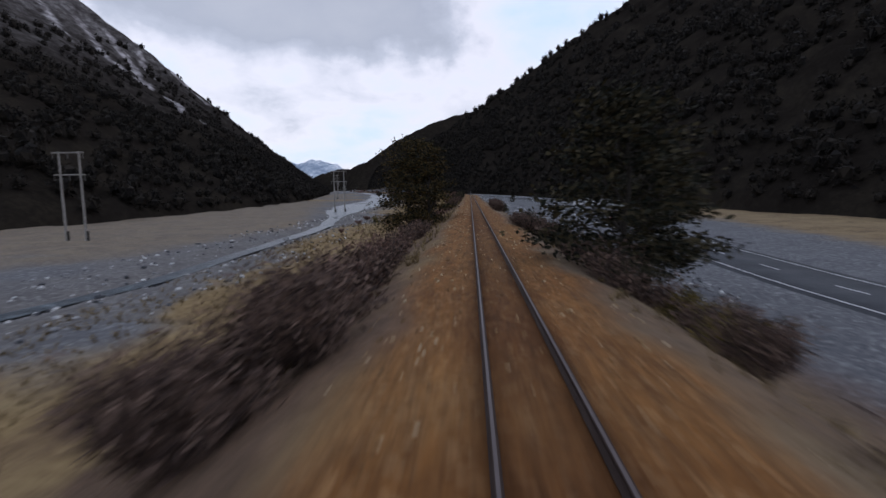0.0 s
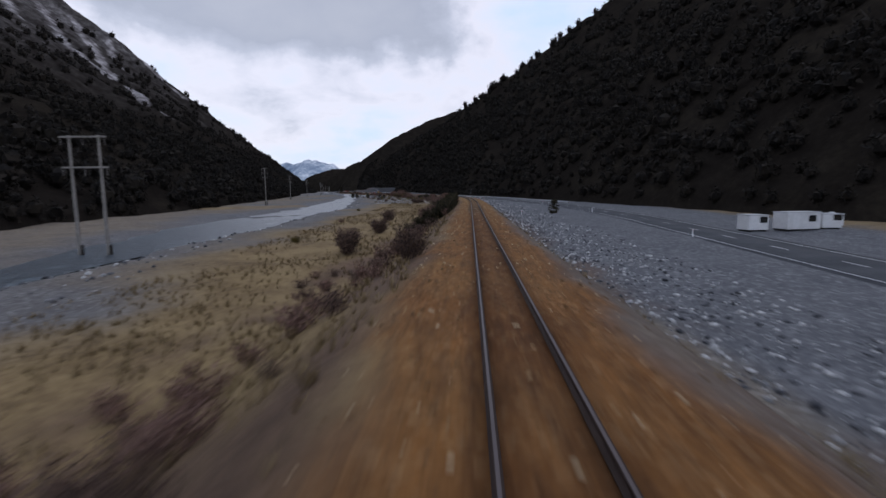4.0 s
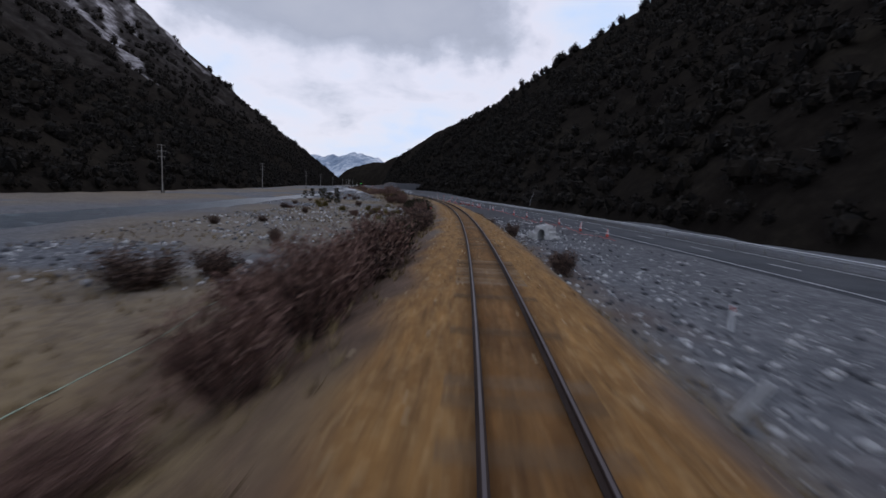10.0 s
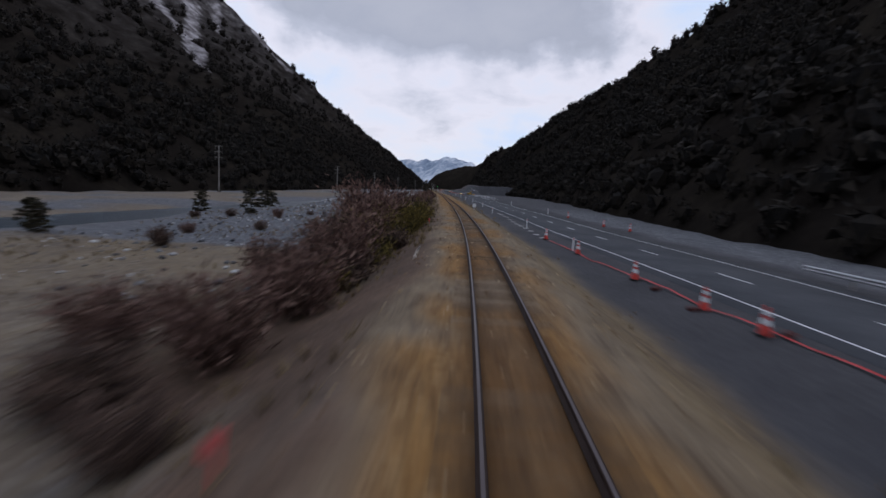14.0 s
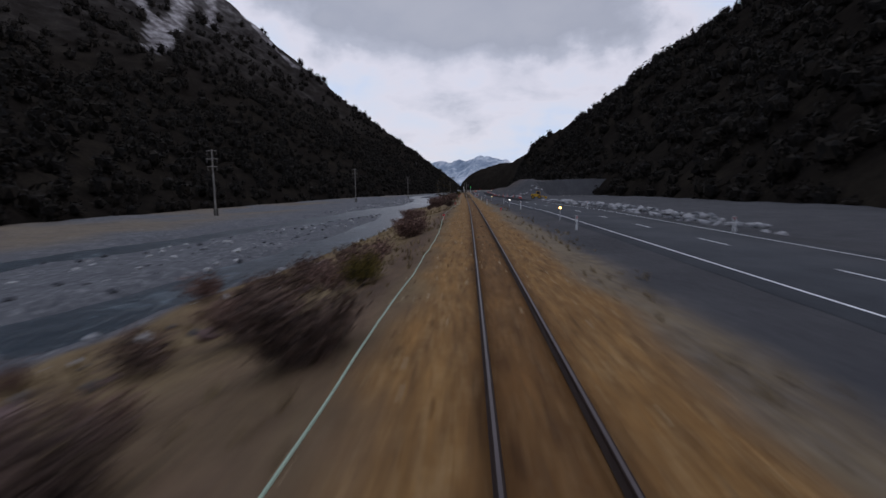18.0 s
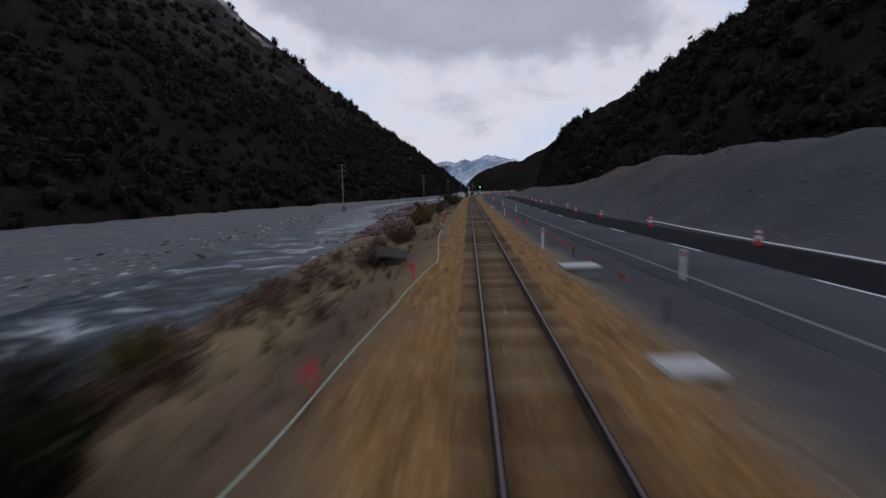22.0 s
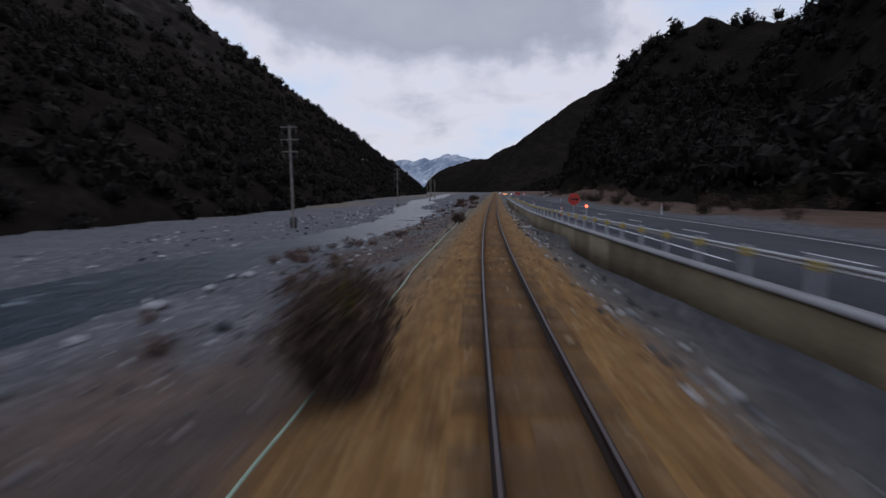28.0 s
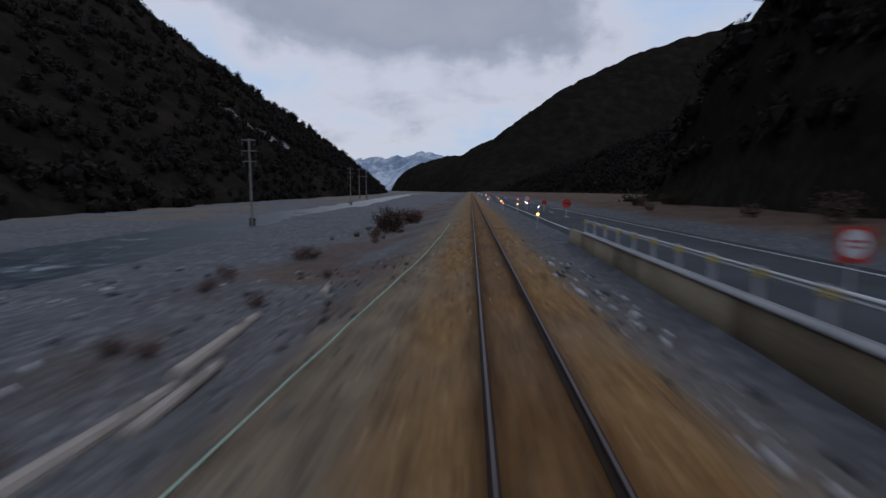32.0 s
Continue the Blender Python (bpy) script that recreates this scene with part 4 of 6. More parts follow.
for du, dz in ((0, -1), (0.03, 1)):
    x, y = plan(ss, uu + du + 0.05 * np.sin(ss * 1.3))
    v.append(np.stack([x, y, zz + dz * tw], -1))
whole = (fbm(ss / 4.5, ss * 0, 3, 31) > 0.495) | (np.sin(ss / 2.9) + np.sin(ss / 7.3) > 0.2) & (time_at(ss) > 26.3)
bends = np.stack(v, 1)
k = 0
while k < len(ss) - 1:
    m = k
    while m < len(ss) - 1 and whole[m]:
        m += 1
    if m > k:
        shell("tape", bends[k:m + 1].reshape(-1, 3), grid_faces(m + 1 - k, 2), tape_mat, tape)
    k = max(m, k + 1)
for s in np.arange(T_(22.3), T_(27.7), 11):
    u = float(np.interp(time_at(s), ts_, us_))
    b = rod(0.03, 0.025, 0.95, (0, 0, -0.3), seg=8)
    o = part("stake", b, dark_wood, tape)
    o.matrix_basis = stand(s, u)
tape2 = thing("warning_tape_line", "red plastic warning tape lying along the line of cones", "warning tape")
ss = np.arange(330.0, 462.0, 0.8)
uu = np.interp(ss, [330, 400, 427, 462], [16.2, 10.9, 9.3, 7.3]) - 0.25
x0, y0 = plan(ss, uu - 0.05)
x1, y1 = plan(ss, uu + 0.05)
zz = ground_rel(ss, uu)[0] + level(ss) + 0.07 + 0.03 * np.sin(ss)
shell("tape", np.stack([np.stack([x0, y0, zz], -1), np.stack([x1, y1, zz + 0.02], -1)], 1).reshape(-1, 3), grid_faces(len(ss), 2), tape_mat, tape2)

# ---------------------------------------------------------------- signals, cabinet and crossing
green_lamp = lamp_mat("green_signal_light", (0.0, 1.0, 0.10), 5.0)
# whiter than the other white paint: headlamp shine put into the colour
signal_white_lit = material("signal_white_lit", [(0.78, 0.77, 0.74), (0.86, 0.85, 0.82)], scale=1.5, fine=20, rough=0.45, bump=0.05)


def signal(front):
    e = thing("railway_signal", "railway colour-light signal showing green on a steel mast" if front else "white-backed railway signal on a tapered mast, seen from behind", "railway signal")
    part("footing", box(0.7, 0.7, 0.35, (0, 0, -0.15), bevel=0.03), pale_concrete, e)
    m = galvanised if front else signal_white_lit
    part("mast", rod(0.14 if front else 0.17, 0.05, 3.2, (0, 0, 0.15), seg=12), m, e)
    part("ladder", joined(box(0.03, 0.03, 2.8, (0.20, 0.1, 0.1)), box(0.03, 0.03, 2.8, (-0.20, 0.1, 0.1)), *[box(0.4, 0.02, 0.02, (0, 0.1, 0.35 + 0.35 * k)) for k in range(7)]), m, e)
    part("bracket", box(0.75, 0.05, 0.05, (-0.2 if not front else 0.1, -0.02, 2.35)), m, e)
    board = rod(0.27, 0.27, 0.04, (0, 0.0, 3.5), (90, 0, 0), seg=24)
    board = joined(board, rod(0.27, 0.27, 0.04, (0, 0.0, 3.9), (90, 0, 0), seg=24), box(0.54, 0.04, 0.4, (0, -0.02, 3.5)))
    part("backboard", board, black_rubber if front else signal_white_lit, e)
    part("lamp_housing", rod(0.13, 0.13, 0.25, (0, 0.30, 3.62) if not front else (0, -0.02, 3.62), (90, 0, 0), seg=16), black_rubber, e)
    if front:
        h = part("hood", rod(0.20, 0.23, 0.22, (0, -0.28, 3.62), (90, 0, 0), seg=16), black_rubber, e)
        part("lens", rod(0.22, 0.22, 0.03, (0, -0.51, 3.62), (90, 0, 0), seg=20), green_lamp, e, "glowing green lens")
    return e


signal(True).matrix_basis = stand(938.3, 2.15)
signal(False).matrix_basis = stand(939.5, -2.95)
cab = thing("relay_cabinet", "white steel relay cabinet on short legs beside the track", "cabinet")
part("body", box(2.5, 1.7, 2.1, (0, 0, 0.45), bevel=0.03), white_paint, cab)
part("roof", box(2.65, 1.85, 0.1, (0, 0, 2.55), bevel=0.02), white_paint, cab)
for z in (1.95, 1.1):
    part("vent_plate", box(0.75, 0.02, 0.12, (-0.3, -0.862, z)), beam_mat, cab, "dark label plate")
for x in (-1.05, 1.05):
    for y in (-0.65, 0.65):
        part("leg", box(0.14, 0.14, 0.75, (x, y, -0.28)), galvanised, cab)
cab.matrix_basis = stand(942.5, -6.6, turn=-4)
board = thing("trackside_board", "small white trackside notice board on a leaning post", "sign board")
part("post", rod(0.035, 0.035, 1.7, (0, 0, -0.1), seg=8), white_paint, board)
part("board", box(0.72, 0.03, 0.78, (0, -0.05, 1.15), (0, 0, 0), bevel=0.01), signal_white_lit, board)
board.matrix_basis = stand(947.4, -2.75, lean=0) @ pose(0, 0, 0, 0, -8, 0)
sb = thing("trackside_board", "small white trackside board on a short post", "sign board")
part("post", rod(0.03, 0.03, 0.8, (0, 0, -0.1), seg=8), galvanised, sb)
part("board", box(0.5, 0.025, 0.55, (0, -0.04, 0.38), bevel=0.008), white_paint, sb)
sb.matrix_basis = stand(493.7, 2.7)

deck = thing("crossing_deck", "level crossing deck of grey weathered timber planks between the rails", "level crossing")
plank_mat = material("weathered_planks", [(0.13, 0.115, 0.09), (0.23, 0.20, 0.16), (0.31, 0.28, 0.23)], scale=1.0, fine=22, rough=0.9, rand=0.3)
s0 = 911.2
for u, w in ((-0.36, 0.21), (-0.12, 0.21), (0.12, 0.21), (0.36, 0.21), (-0.82, 0.2), (0.84, 0.24), (1.15, 0.24)):
    o = part("plank", box(w, 7.2, 0.16, (0, 0, -0.17), bevel=0.012), plank_mat if abs(u) < 0.5 else dark_wood, deck)
    x, y = plan(s0 + 3.6, u)
    o.matrix_basis = pose(float(x), float(y), float(level(s0 + 3.6)), 0, 0, turn_at(s0 + 3.6))
fence = thing("crossing_fence", "short white post-and-wire wing fence by the crossing", "fence")
for k, (s, u) in enumerate(((920.5, -4.2), (922.5, -3.4), (924.5, -2.9))):
    o = part("post", box(0.08, 0.08, 1.1, (0, 0, -0.15), bevel=0.01), white_paint, fence)
    o.matrix_basis = stand(s, u)
for dz in (0.45, 0.9):
    a, b = stand(920.5, -4.2, dz).translation, stand(924.5, -2.9, dz).translation
    d = b - a
    o = part("wire", rod(0.012, 0.012, d.length, seg=6), galvanised, fence)
    o.matrix_basis = Matrix.Translation(a) @ d.to_track_quat("Z", "Y").to_matrix().to_4x4()
grate = thing("cattle_stop", "steel cattle-stop grating with a white concrete kerb beside the track", "cattle stop")
part("kerb", box(0.22, 5.0, 0.25, (-0.9, 0, -0.1), bevel=0.02), pale_concrete, grate)
for k in range(9):
    part("bar", box(0.08, 2.2, 0.1, (-0.6 + 0.2 * k, -0.6, 0.02), bevel=0.01), galvanised, grate)
grate.matrix_basis = stand(T_(26.68), 4.0, turn=-6)

# ---------------------------------------------------------------- retaining wall, guardrails, barriers
wall = tagged(new("retaining_wall"), "stained concrete retaining wall carrying the road, headlamp yellow in its colour", "wall", kind="structure")
# yellow-brown of the stained face also holds painted headlamp light
wall_mat = material("stained_lit_concrete", [(0.095, 0.072, 0.044), (0.18, 0.142, 0.09), (0.27, 0.22, 0.15)], scale=0.5, fine=8, rough=0.9, rand=0.25)
ws0, ws1 = T_(27.85), T_(32.75)
edges = np.arange(ws0, ws1, 3.0)
for a in edges[:-1]:
    q = np.linspace(a + 0.012, a + 2.988, 3)
    ribbon("panel", q, [(0, -1.4), (0, -0.06), (0.28, -0.06), (0.28, -1.4)], wall_mat, wall, rel=lambda s: (wall_u(s), wall_top(s)))
ribbon("coping", np.arange(ws0 - 0.2, ws1 - 2, 1.5), [(-0.03, -0.06), (-0.03, 0.02), (0.31, 0.02), (0.31, -0.06)], material("coping_concrete", [(0.22, 0.22, 0.225), (0.36, 0.36, 0.37)], scale=1.0, fine=10, rough=0.9), wall, rel=lambda s: (wall_u(s), wall_top(s)))


def guardrail(name, label, s0, s1, off, base, height, gap=2.0, block=None, beam=1.0, post_at=0.16, post_mat=None):
    e = thing(name, label, "guardrail")
    ss = np.arange(s0, s1, gap)
    prof = [(0.0, -0.155), (-0.07, -0.10), (-0.07, -0.055), (0.0, -0.02), (0.0, 0.02), (-0.07, 0.055), (-0.07, 0.10), (0.0, 0.155), (0.008, 0.155), (-0.06, 0.10), (-0.06, 0.055), (0.008, 0.02), (0.008, -0.02), (-0.06, -0.055), (-0.06, -0.10), (0.008, -0.155)]
    ribbon("rail_beam", np.arange(s0, s1, 1.0), [(x * beam, z * beam) for x, z in prof], galvanised, e, rel=lambda s: (off(s), base(s) + height))
    pm = box(0.09, 0.09, height + 0.65, (0, 0, -0.5), bevel=0.01)
    first = part("guard_post", pm, post_mat or pole_wood, e)
    bl = box(0.14, 0.16, 0.34 * beam, (0, 0, height - 0.17 * beam), bevel=0.01)
    blk = part("block", bl, block or pole_wood, first)
    for k, s in enumerate(ss):
        x, y = plan(s, off(s) + post_at)
        m = pose(float(x), float(y), float(base(s) + level(s)), 0, 0, turn_at(s))
        if k == 0:
            first.matrix_basis = m
        else:
            o = first.copy()
            scene.collection.objects.link(o)
            o.matrix_basis = m
            c = blk.copy()
            scene.collection.objects.link(c)
            c.parent = o
    return e


amber_block = material("amber_delineator", [(0.45, 0.33, 0.09), (0.62, 0.48, 0.16)], scale=3.0, rough=0.35, bump=0.05)
guardrail("guardrail", "steel guardrail on posts with amber delineators along the wall's top", T_(27.9), T_(32.7), lambda s: wall_u(s) + 0.55, lambda s: wall_top(s) + 0.02, 0.44, 2.0, amber_block, 0.5, -0.12, galvanised)
g2 = guardrail("guardrail", "long galvanised guardrail along the far side of the road", T_(9.4), T_(14.75), lambda s: road_l(s) + 2 * LANE + 1.5, lambda s: road_z(s) - 0.02, 0.62, 4.0)
bar = thing("water_barrier", "orange plastic water-filled road barrier", "road barrier", "orange road barriers")
bm = bmesh.new()
prof = [(-0.26, 0), (-0.26, 0.15), (-0.13, 0.4), (-0.10, 0.82), (-0.06, 0.86), (0.06, 0.86), (0.10, 0.82), (0.13, 0.4), (0.26, 0.15), (0.26, 0)]
vs = [[bm.verts.new((x, y, z)) for x, z in prof] for y in (-0.97, 0.97)]
for k in range(len(prof)):
    j = (k + 1) % len(prof)
    bm.faces.new((vs[0][k], vs[0][j], vs[1][j], vs[1][k]))
bm.faces.new(vs[0][::-1])
bm.faces.new(vs[1])
bmesh.ops.recalc_face_normals(bm, faces=bm.faces[:])
part("shell", bm, orange_plastic, bar)
for z in (0.3, 0.6):
    part("rib", box(0.31 - 0.1 * z, 1.7, 0.06, (0, 0, z), bevel=0.015), orange_plastic, bar)
part("filler_cap", rod(0.06, 0.06, 0.04, (0, 0.4, 0.86), seg=12), black_rubber, bar)
spots = [stand(s, 5.6 + 0.02 * (s - 938), turn=random.uniform(-2, 2), dz=0.02) for s in np.arange(942.5, 951, 2.0)]
spread(bar, spots)


def sign_stand(disc, label, rect=False):
    e = thing("temporary_road_sign", label, "road sign", "temporary road signs")
    part("base", joined(box(0.9, 0.08, 0.06), box(0.08, 0.9, 0.06)), black_rubber, e)
    part("post", box(0.05, 0.05, 1.3, (0, 0, 0.05)), galvanised, e)
    if rect:
        part("panel", box(0.95, 0.025, 1.0, (0, -0.04, 0.85), bevel=0.01), red_plastic, e, "red sign panel")
        part("white_field", rod(0.40, 0.40, 0.012, (0, -0.056, 1.38), (90, 0, 0), seg=32), white_paint, e)
        part("red_bar", joined(box(0.5, 0.012, 0.07, (0, -0.075, 1.42)), box(0.36, 0.012, 0.07, (0, -0.075, 1.26))), red_plastic, e)
    else:
        part("disc", rod(0.45, 0.45, 0.025, (0, -0.03, 1.55), (90, 0, 0), seg=36), disc, e)
        part("symbol_bar", joined(box(0.5, 0.01, 0.1, (0, -0.065, 1.5)), box(0.16, 0.01, 0.16, (0.2, -0.065, 1.47), (0, 45, 0))), black_rubber, e)
    return e


spread(sign_stand(red_plastic, "round red temporary road sign on a low stand"), [stand(988, 6.2), stand(1103, 7.4), stand(1150, 8.5), stand(1168, 9.0, scale=0.8)])
sign_stand(red_plastic, "red panel with a white roundel on a low stand", True).matrix_basis = stand(1115.4, 9.6, turn=6)
spread(sign_stand(red_plastic, "round red and white temporary sign beside the road", True), [stand(100.6, 27.2, scale=0.9), stand(100.1, 34.5, scale=0.9), stand(72.1, 23.4, scale=0.85), stand(1190, 9.2), stand(1215, 3.4)])

# glowing balls added for shining reflectors and vehicle lights far down the road
def glint_post(colour, power, label, places, r=0.12, h=1.0):
    e = thing("warning_lamp", label, "warning lamp", "lamps along the roadworks")
    part("post", rod(0.03, 0.03, h, seg=8), galvanised, e)
    bm = bmesh.new()
    bmesh.ops.create_icosphere(bm, subdivisions=2, radius=r, matrix=Matrix.Translation((0, 0, h + r * 0.8)))
    part("lamp", bm, lamp_mat("lamp_" + label.split()[0], colour, power), e, "glowing ball standing for a far light")
    spread(e, [stand(s, u) for s, u in places])


glint_post((1.0, 0.55, 0.14), 6.0, "amber warning lamp on a short post", [(612, 7.0), (690, 5.3), (1140, 4.4), (1165, 5.2), (1186, 4.4), (1215, 5.6), (1245, 4.6), (1290, 5.0)], 0.10)
glint_post((1.0, 0.93, 0.82), 6.0, "white warning lamp on a short post", [(648, 5.8), (1180, 7.8), (1210, 3.0), (1330, 4), (1332, 2.6), (1155, 6.5), (1172, 7.2)], 0.08)
glint_post((1.0, 0.12, 0.05), 5.0, "red warning lamp on a short post", [(1175, 4.0), (1200, 8.6), (985, 6.6), (1240, 6.4)], 0.09)

# ---------------------------------------------------------------- machines, huts and cars
mach = thing("yellow_loader", "yellow wheeled loader parked on the gravel beyond the road", "loader")
part("engine_body", box(1.7, 2.3, 1.0, (0, 0.5, 0.75), bevel=0.08), yellow_paint, mach)
part("cab_frame", joined(box(1.4, 1.3, 0.12, (0, -0.7, 2.55), bevel=0.03), *[box(0.1, 0.1, 1.5, (x, y, 1.1)) for x in (-0.65, 0.65) for y in (-1.28, -0.12)]), yellow_paint, mach)
part("cab_window", box(1.25, 1.12, 0.95, (0, -0.7, 1.55), bevel=0.02), dark_glass, mach)
part("cab_floor", box(1.4, 1.3, 0.5, (0, -0.7, 0.95), bevel=0.04), yellow_paint, mach)
for x in (-0.85, 0.85):
    part("loader_arm", box(0.16, 2.2, 0.24, (x * 0.7, -2.0, 0.8), (14, 0, 0), bevel=0.03), yellow_paint, mach)
    for y in (-1.1, 1.1):
        w = part("wheel", rod(0.62, 0.62, 0.42, (x + (0.21 if x > 0 else 0.21), y, 0.6), (0, -90, 0), seg=24), black_rubber, mach)
        part("rim", rod(0.3, 0.3, 0.44, (x + 0.22, y, 0.6), (0, -90, 0), seg=16), yellow_paint, w)
part("bucket", joined(box(2.1, 0.1, 0.8, (0, -3.1, 0.15)), box(2.1, 0.7, 0.08, (0, -3.4, 0.1)), box(0.06, 0.7, 0.6, (-1.02, -3.4, 0.15)), box(0.06, 0.7, 0.6, (1.02, -3.4, 0.15))), yellow_paint, mach)
mach.matrix_basis = stand(699, 17.4, turn=80, scale=0.74)


def hut(label, w, d, h):
    e = thing("site_hut", label, "site hut", "white site huts")
    part("body", box(w, d, h, (0, 0, 0.15), bevel=0.03), white_paint, e)
    part("roof", box(w + 0.12, d + 0.12, 0.09, (0, 0, h + 0.15), bevel=0.02), galvanised, e)
    part("door", box(0.85, 0.03, 1.9, (-w / 4, -d / 2 - 0.012, 0.2), bevel=0.006), white_plastic, e)
    part("window", box(1.0, 0.03, 0.8, (w / 4, -d / 2 - 0.012, 1.1), bevel=0.006), dark_glass, e)
    for x in (-w / 2 + 0.3, w / 2 - 0.3):
        part("skid", box(0.15, d, 0.2, (x, 0, -0.05)), dark_wood, e)
    return e


for (s, u, w, d, h, r) in ((172, 36.3, 2.6, 2.4, 1.9, 5), (171, 41.2, 4.6, 2.4, 2.1, 10), (172, 45.6, 2.4, 2.4, 1.7, -4), (178, 50, 2.6, 2.4, 1.6, 8)):
    hut("white steel site hut with a dark window on the gravel", w, d, h).matrix_basis = stand(s, u, turn=r)


def car(body, label):
    e = thing("parked_car", label, "car", "cars parked on the grass")
    b = part("body", joined(box(1.75, 4.4, 0.62, (0, 0, 0.35), bevel=0.12), box(1.5, 2.3, 0.58, (0, 0.25, 0.92), bevel=0.2)), body, e)
    part("windscreen", box(1.42, 0.06, 0.46, (0, -0.92, 0.97), (-28, 0, 0)), dark_glass, e)
    for x in (-0.755, 0.755):
        part("side_window", box(0.03, 1.8, 0.34, (x, 0.25, 1.02)), dark_glass, e)
        part("headlight", box(0.3, 0.05, 0.14, (x * 0.8, -2.2, 0.62), bevel=0.02), white_plastic, e)
    for x in (-0.8, 0.8):
        for y in (-1.35, 1.35):
            t = part("wheel", rod(0.32, 0.32, 0.22, (x + 0.11, y, 0.32), (0, -90, 0), seg=20), black_rubber, e)
            part("rim", rod(0.18, 0.18, 0.23, (x + 0.115, y, 0.32), (0, -90, 0), seg=12), galvanised, t)
    return e


grey_car = material("grey_car_paint", [(0.10, 0.11, 0.12), (0.14, 0.15, 0.16)], scale=1, rough=0.3, bump=0.0, spec=0.5)
pale_car = material("pale_car_paint", [(0.34, 0.33, 0.31), (0.44, 0.43, 0.41)], scale=1, rough=0.3, bump=0.0, spec=0.5)
car(grey_car, "dark grey car parked on the gravel verge").matrix_basis = stand(139, 46, turn=70)
car(pale_car, "pale car parked on the gravel verge").matrix_basis = stand(143, 50, turn=75)
car(pale_car, "pale pickup-sized car parked far beyond the road").matrix_basis = stand(158, 46, turn=60)

# ---------------------------------------------------------------- concrete and stone
cul = thing("broken_culvert", "broken pale concrete culvert headwall with a dark arched opening", "culvert")
bm = bmesh.new()
n_ = 14
outer, inner = [], []
for k in range(n_ + 1):
    a = math.pi * k / n_
    inner.append((0.42 * math.cos(a), 0.45 + 0.62 * math.sin(a)))
    r = 1 + 0.12 * math.sin(k * 2.7)
    outer.append((0.95 * r * math.cos(a), 0.5 + 1.0 * r * math.sin(a)))
inner = [(0.42, -0.2)] + inner + [(-0.42, -0.2)]
outer = [(1.15, -0.2)] + outer + [(-1.05, -0.2)]
ring = []
for y in (-0.7, 0.9):
    ring.append(([bm.verts.new((x, y, z)) for x, z in inner], [bm.verts.new((x + 0.05 * y, y + 0.12 * math.sin(3 * x + z * 5), z)) for x, z in outer]))
for k in range(len(inner) - 1):
    (i0, o0), (i1, o1) = ring
    bm.faces.new((i0[k], i0[k + 1], o0[k + 1], o0[k]))
    bm.faces.new((i1[k + 1], i1[k], o1[k], o1[k + 1]))
    bm.faces.new((i0[k + 1], i0[k], i1[k], i1[k + 1]))
    bm.faces.new((o0[k], o0[k + 1], o1[k + 1], o1[k]))
bmesh.ops.recalc_face_normals(bm, faces=bm.faces[:])
part("headwall", bm, pale_concrete, cul)
# near-black disc stands for the shade deep in the opening
part("pipe_shade_disc", rod(0.42, 0.42, 0.05, (0, 0.85, 0.45), (90, 0, 0), seg=16), dark_wood, cul, "dark disc painted as the shade inside the pipe")
part("wing_block", box(1.1, 0.7, 0.7, (-1.5, 0.5, -0.1), (0, 8, 20), bevel=0.06), pale_concrete, cul)
part("wing_block", box(0.8, 0.6, 0.4, (1.3, 0.4, -0.1), (10, 0, -24), bevel=0.06), pale_concrete, cul)
cul.matrix_basis = stand(329, 8.3, turn=-38, scale=0.95)


def slab(label, places, size=(0.85, 0.72, 0.12)):
    e = thing("concrete_slab", label, "concrete slab", "concrete pit lids")
    part("lid", box(*size, (0, 0, -0.02), bevel=0.03), pale_concrete, e)
    part("lifting_eye", rod(0.05, 0.05, 0.03, (0.2, 0.1, size[2] - 0.02), seg=10), galvanised, e)
    spread(e, [stand(T_(t), u, turn=r) for t, u, r in places])


slab("square pale concrete pit lid on the gravel shoulder", [(22.19, 2.35, 4), (24.19, 2.9, -5), (13.42, 4.0, 20), (11.6, 6.9, 30), (29.05, 2.6, 8), (27.33, 2.6, 12)])
tab = thing("concrete_pit", "raised concrete cable pit with a pale flat lid", "cable pit")
part("chamber", box(0.9, 0.8, 0.35, (0, 0, -0.1), bevel=0.02), concrete, tab)
part("lid", box(1.25, 0.95, 0.1, (0, 0, 0.25), bevel=0.015), pale_concrete, tab)
tab.matrix_basis = stand(738.4, 2.9, turn=6)
gsheet = thing("green_tarpaulin", "crumpled pale green tarpaulin lying on the shoulder", "tarpaulin")
bm = bmesh.new()
bmesh.ops.create_grid(bm, x_segments=14, y_segments=10, size=0.5)
for v in bm.verts:
    v.co.x *= 1.6
    v.co.z = 0.14 * noise.noise(v.co * 3.1) + 0.10
part("sheet", bm, material("green_sheet", [(0.10, 0.26, 0.20), (0.17, 0.36, 0.28)], scale=2, fine=12, rough=0.5), gsheet)
gsheet.matrix_basis = stand(414, 8.9)
bd = thing("timber_board", "pale timber board leaning out of the gravel", "timber board")
part("board", box(0.22, 0.05, 1.5, (0, 0, -0.3), (0, 42, 0), bevel=0.008), pale_concrete, bd)
bd.matrix_basis = stand(290, 5.3, turn=10)
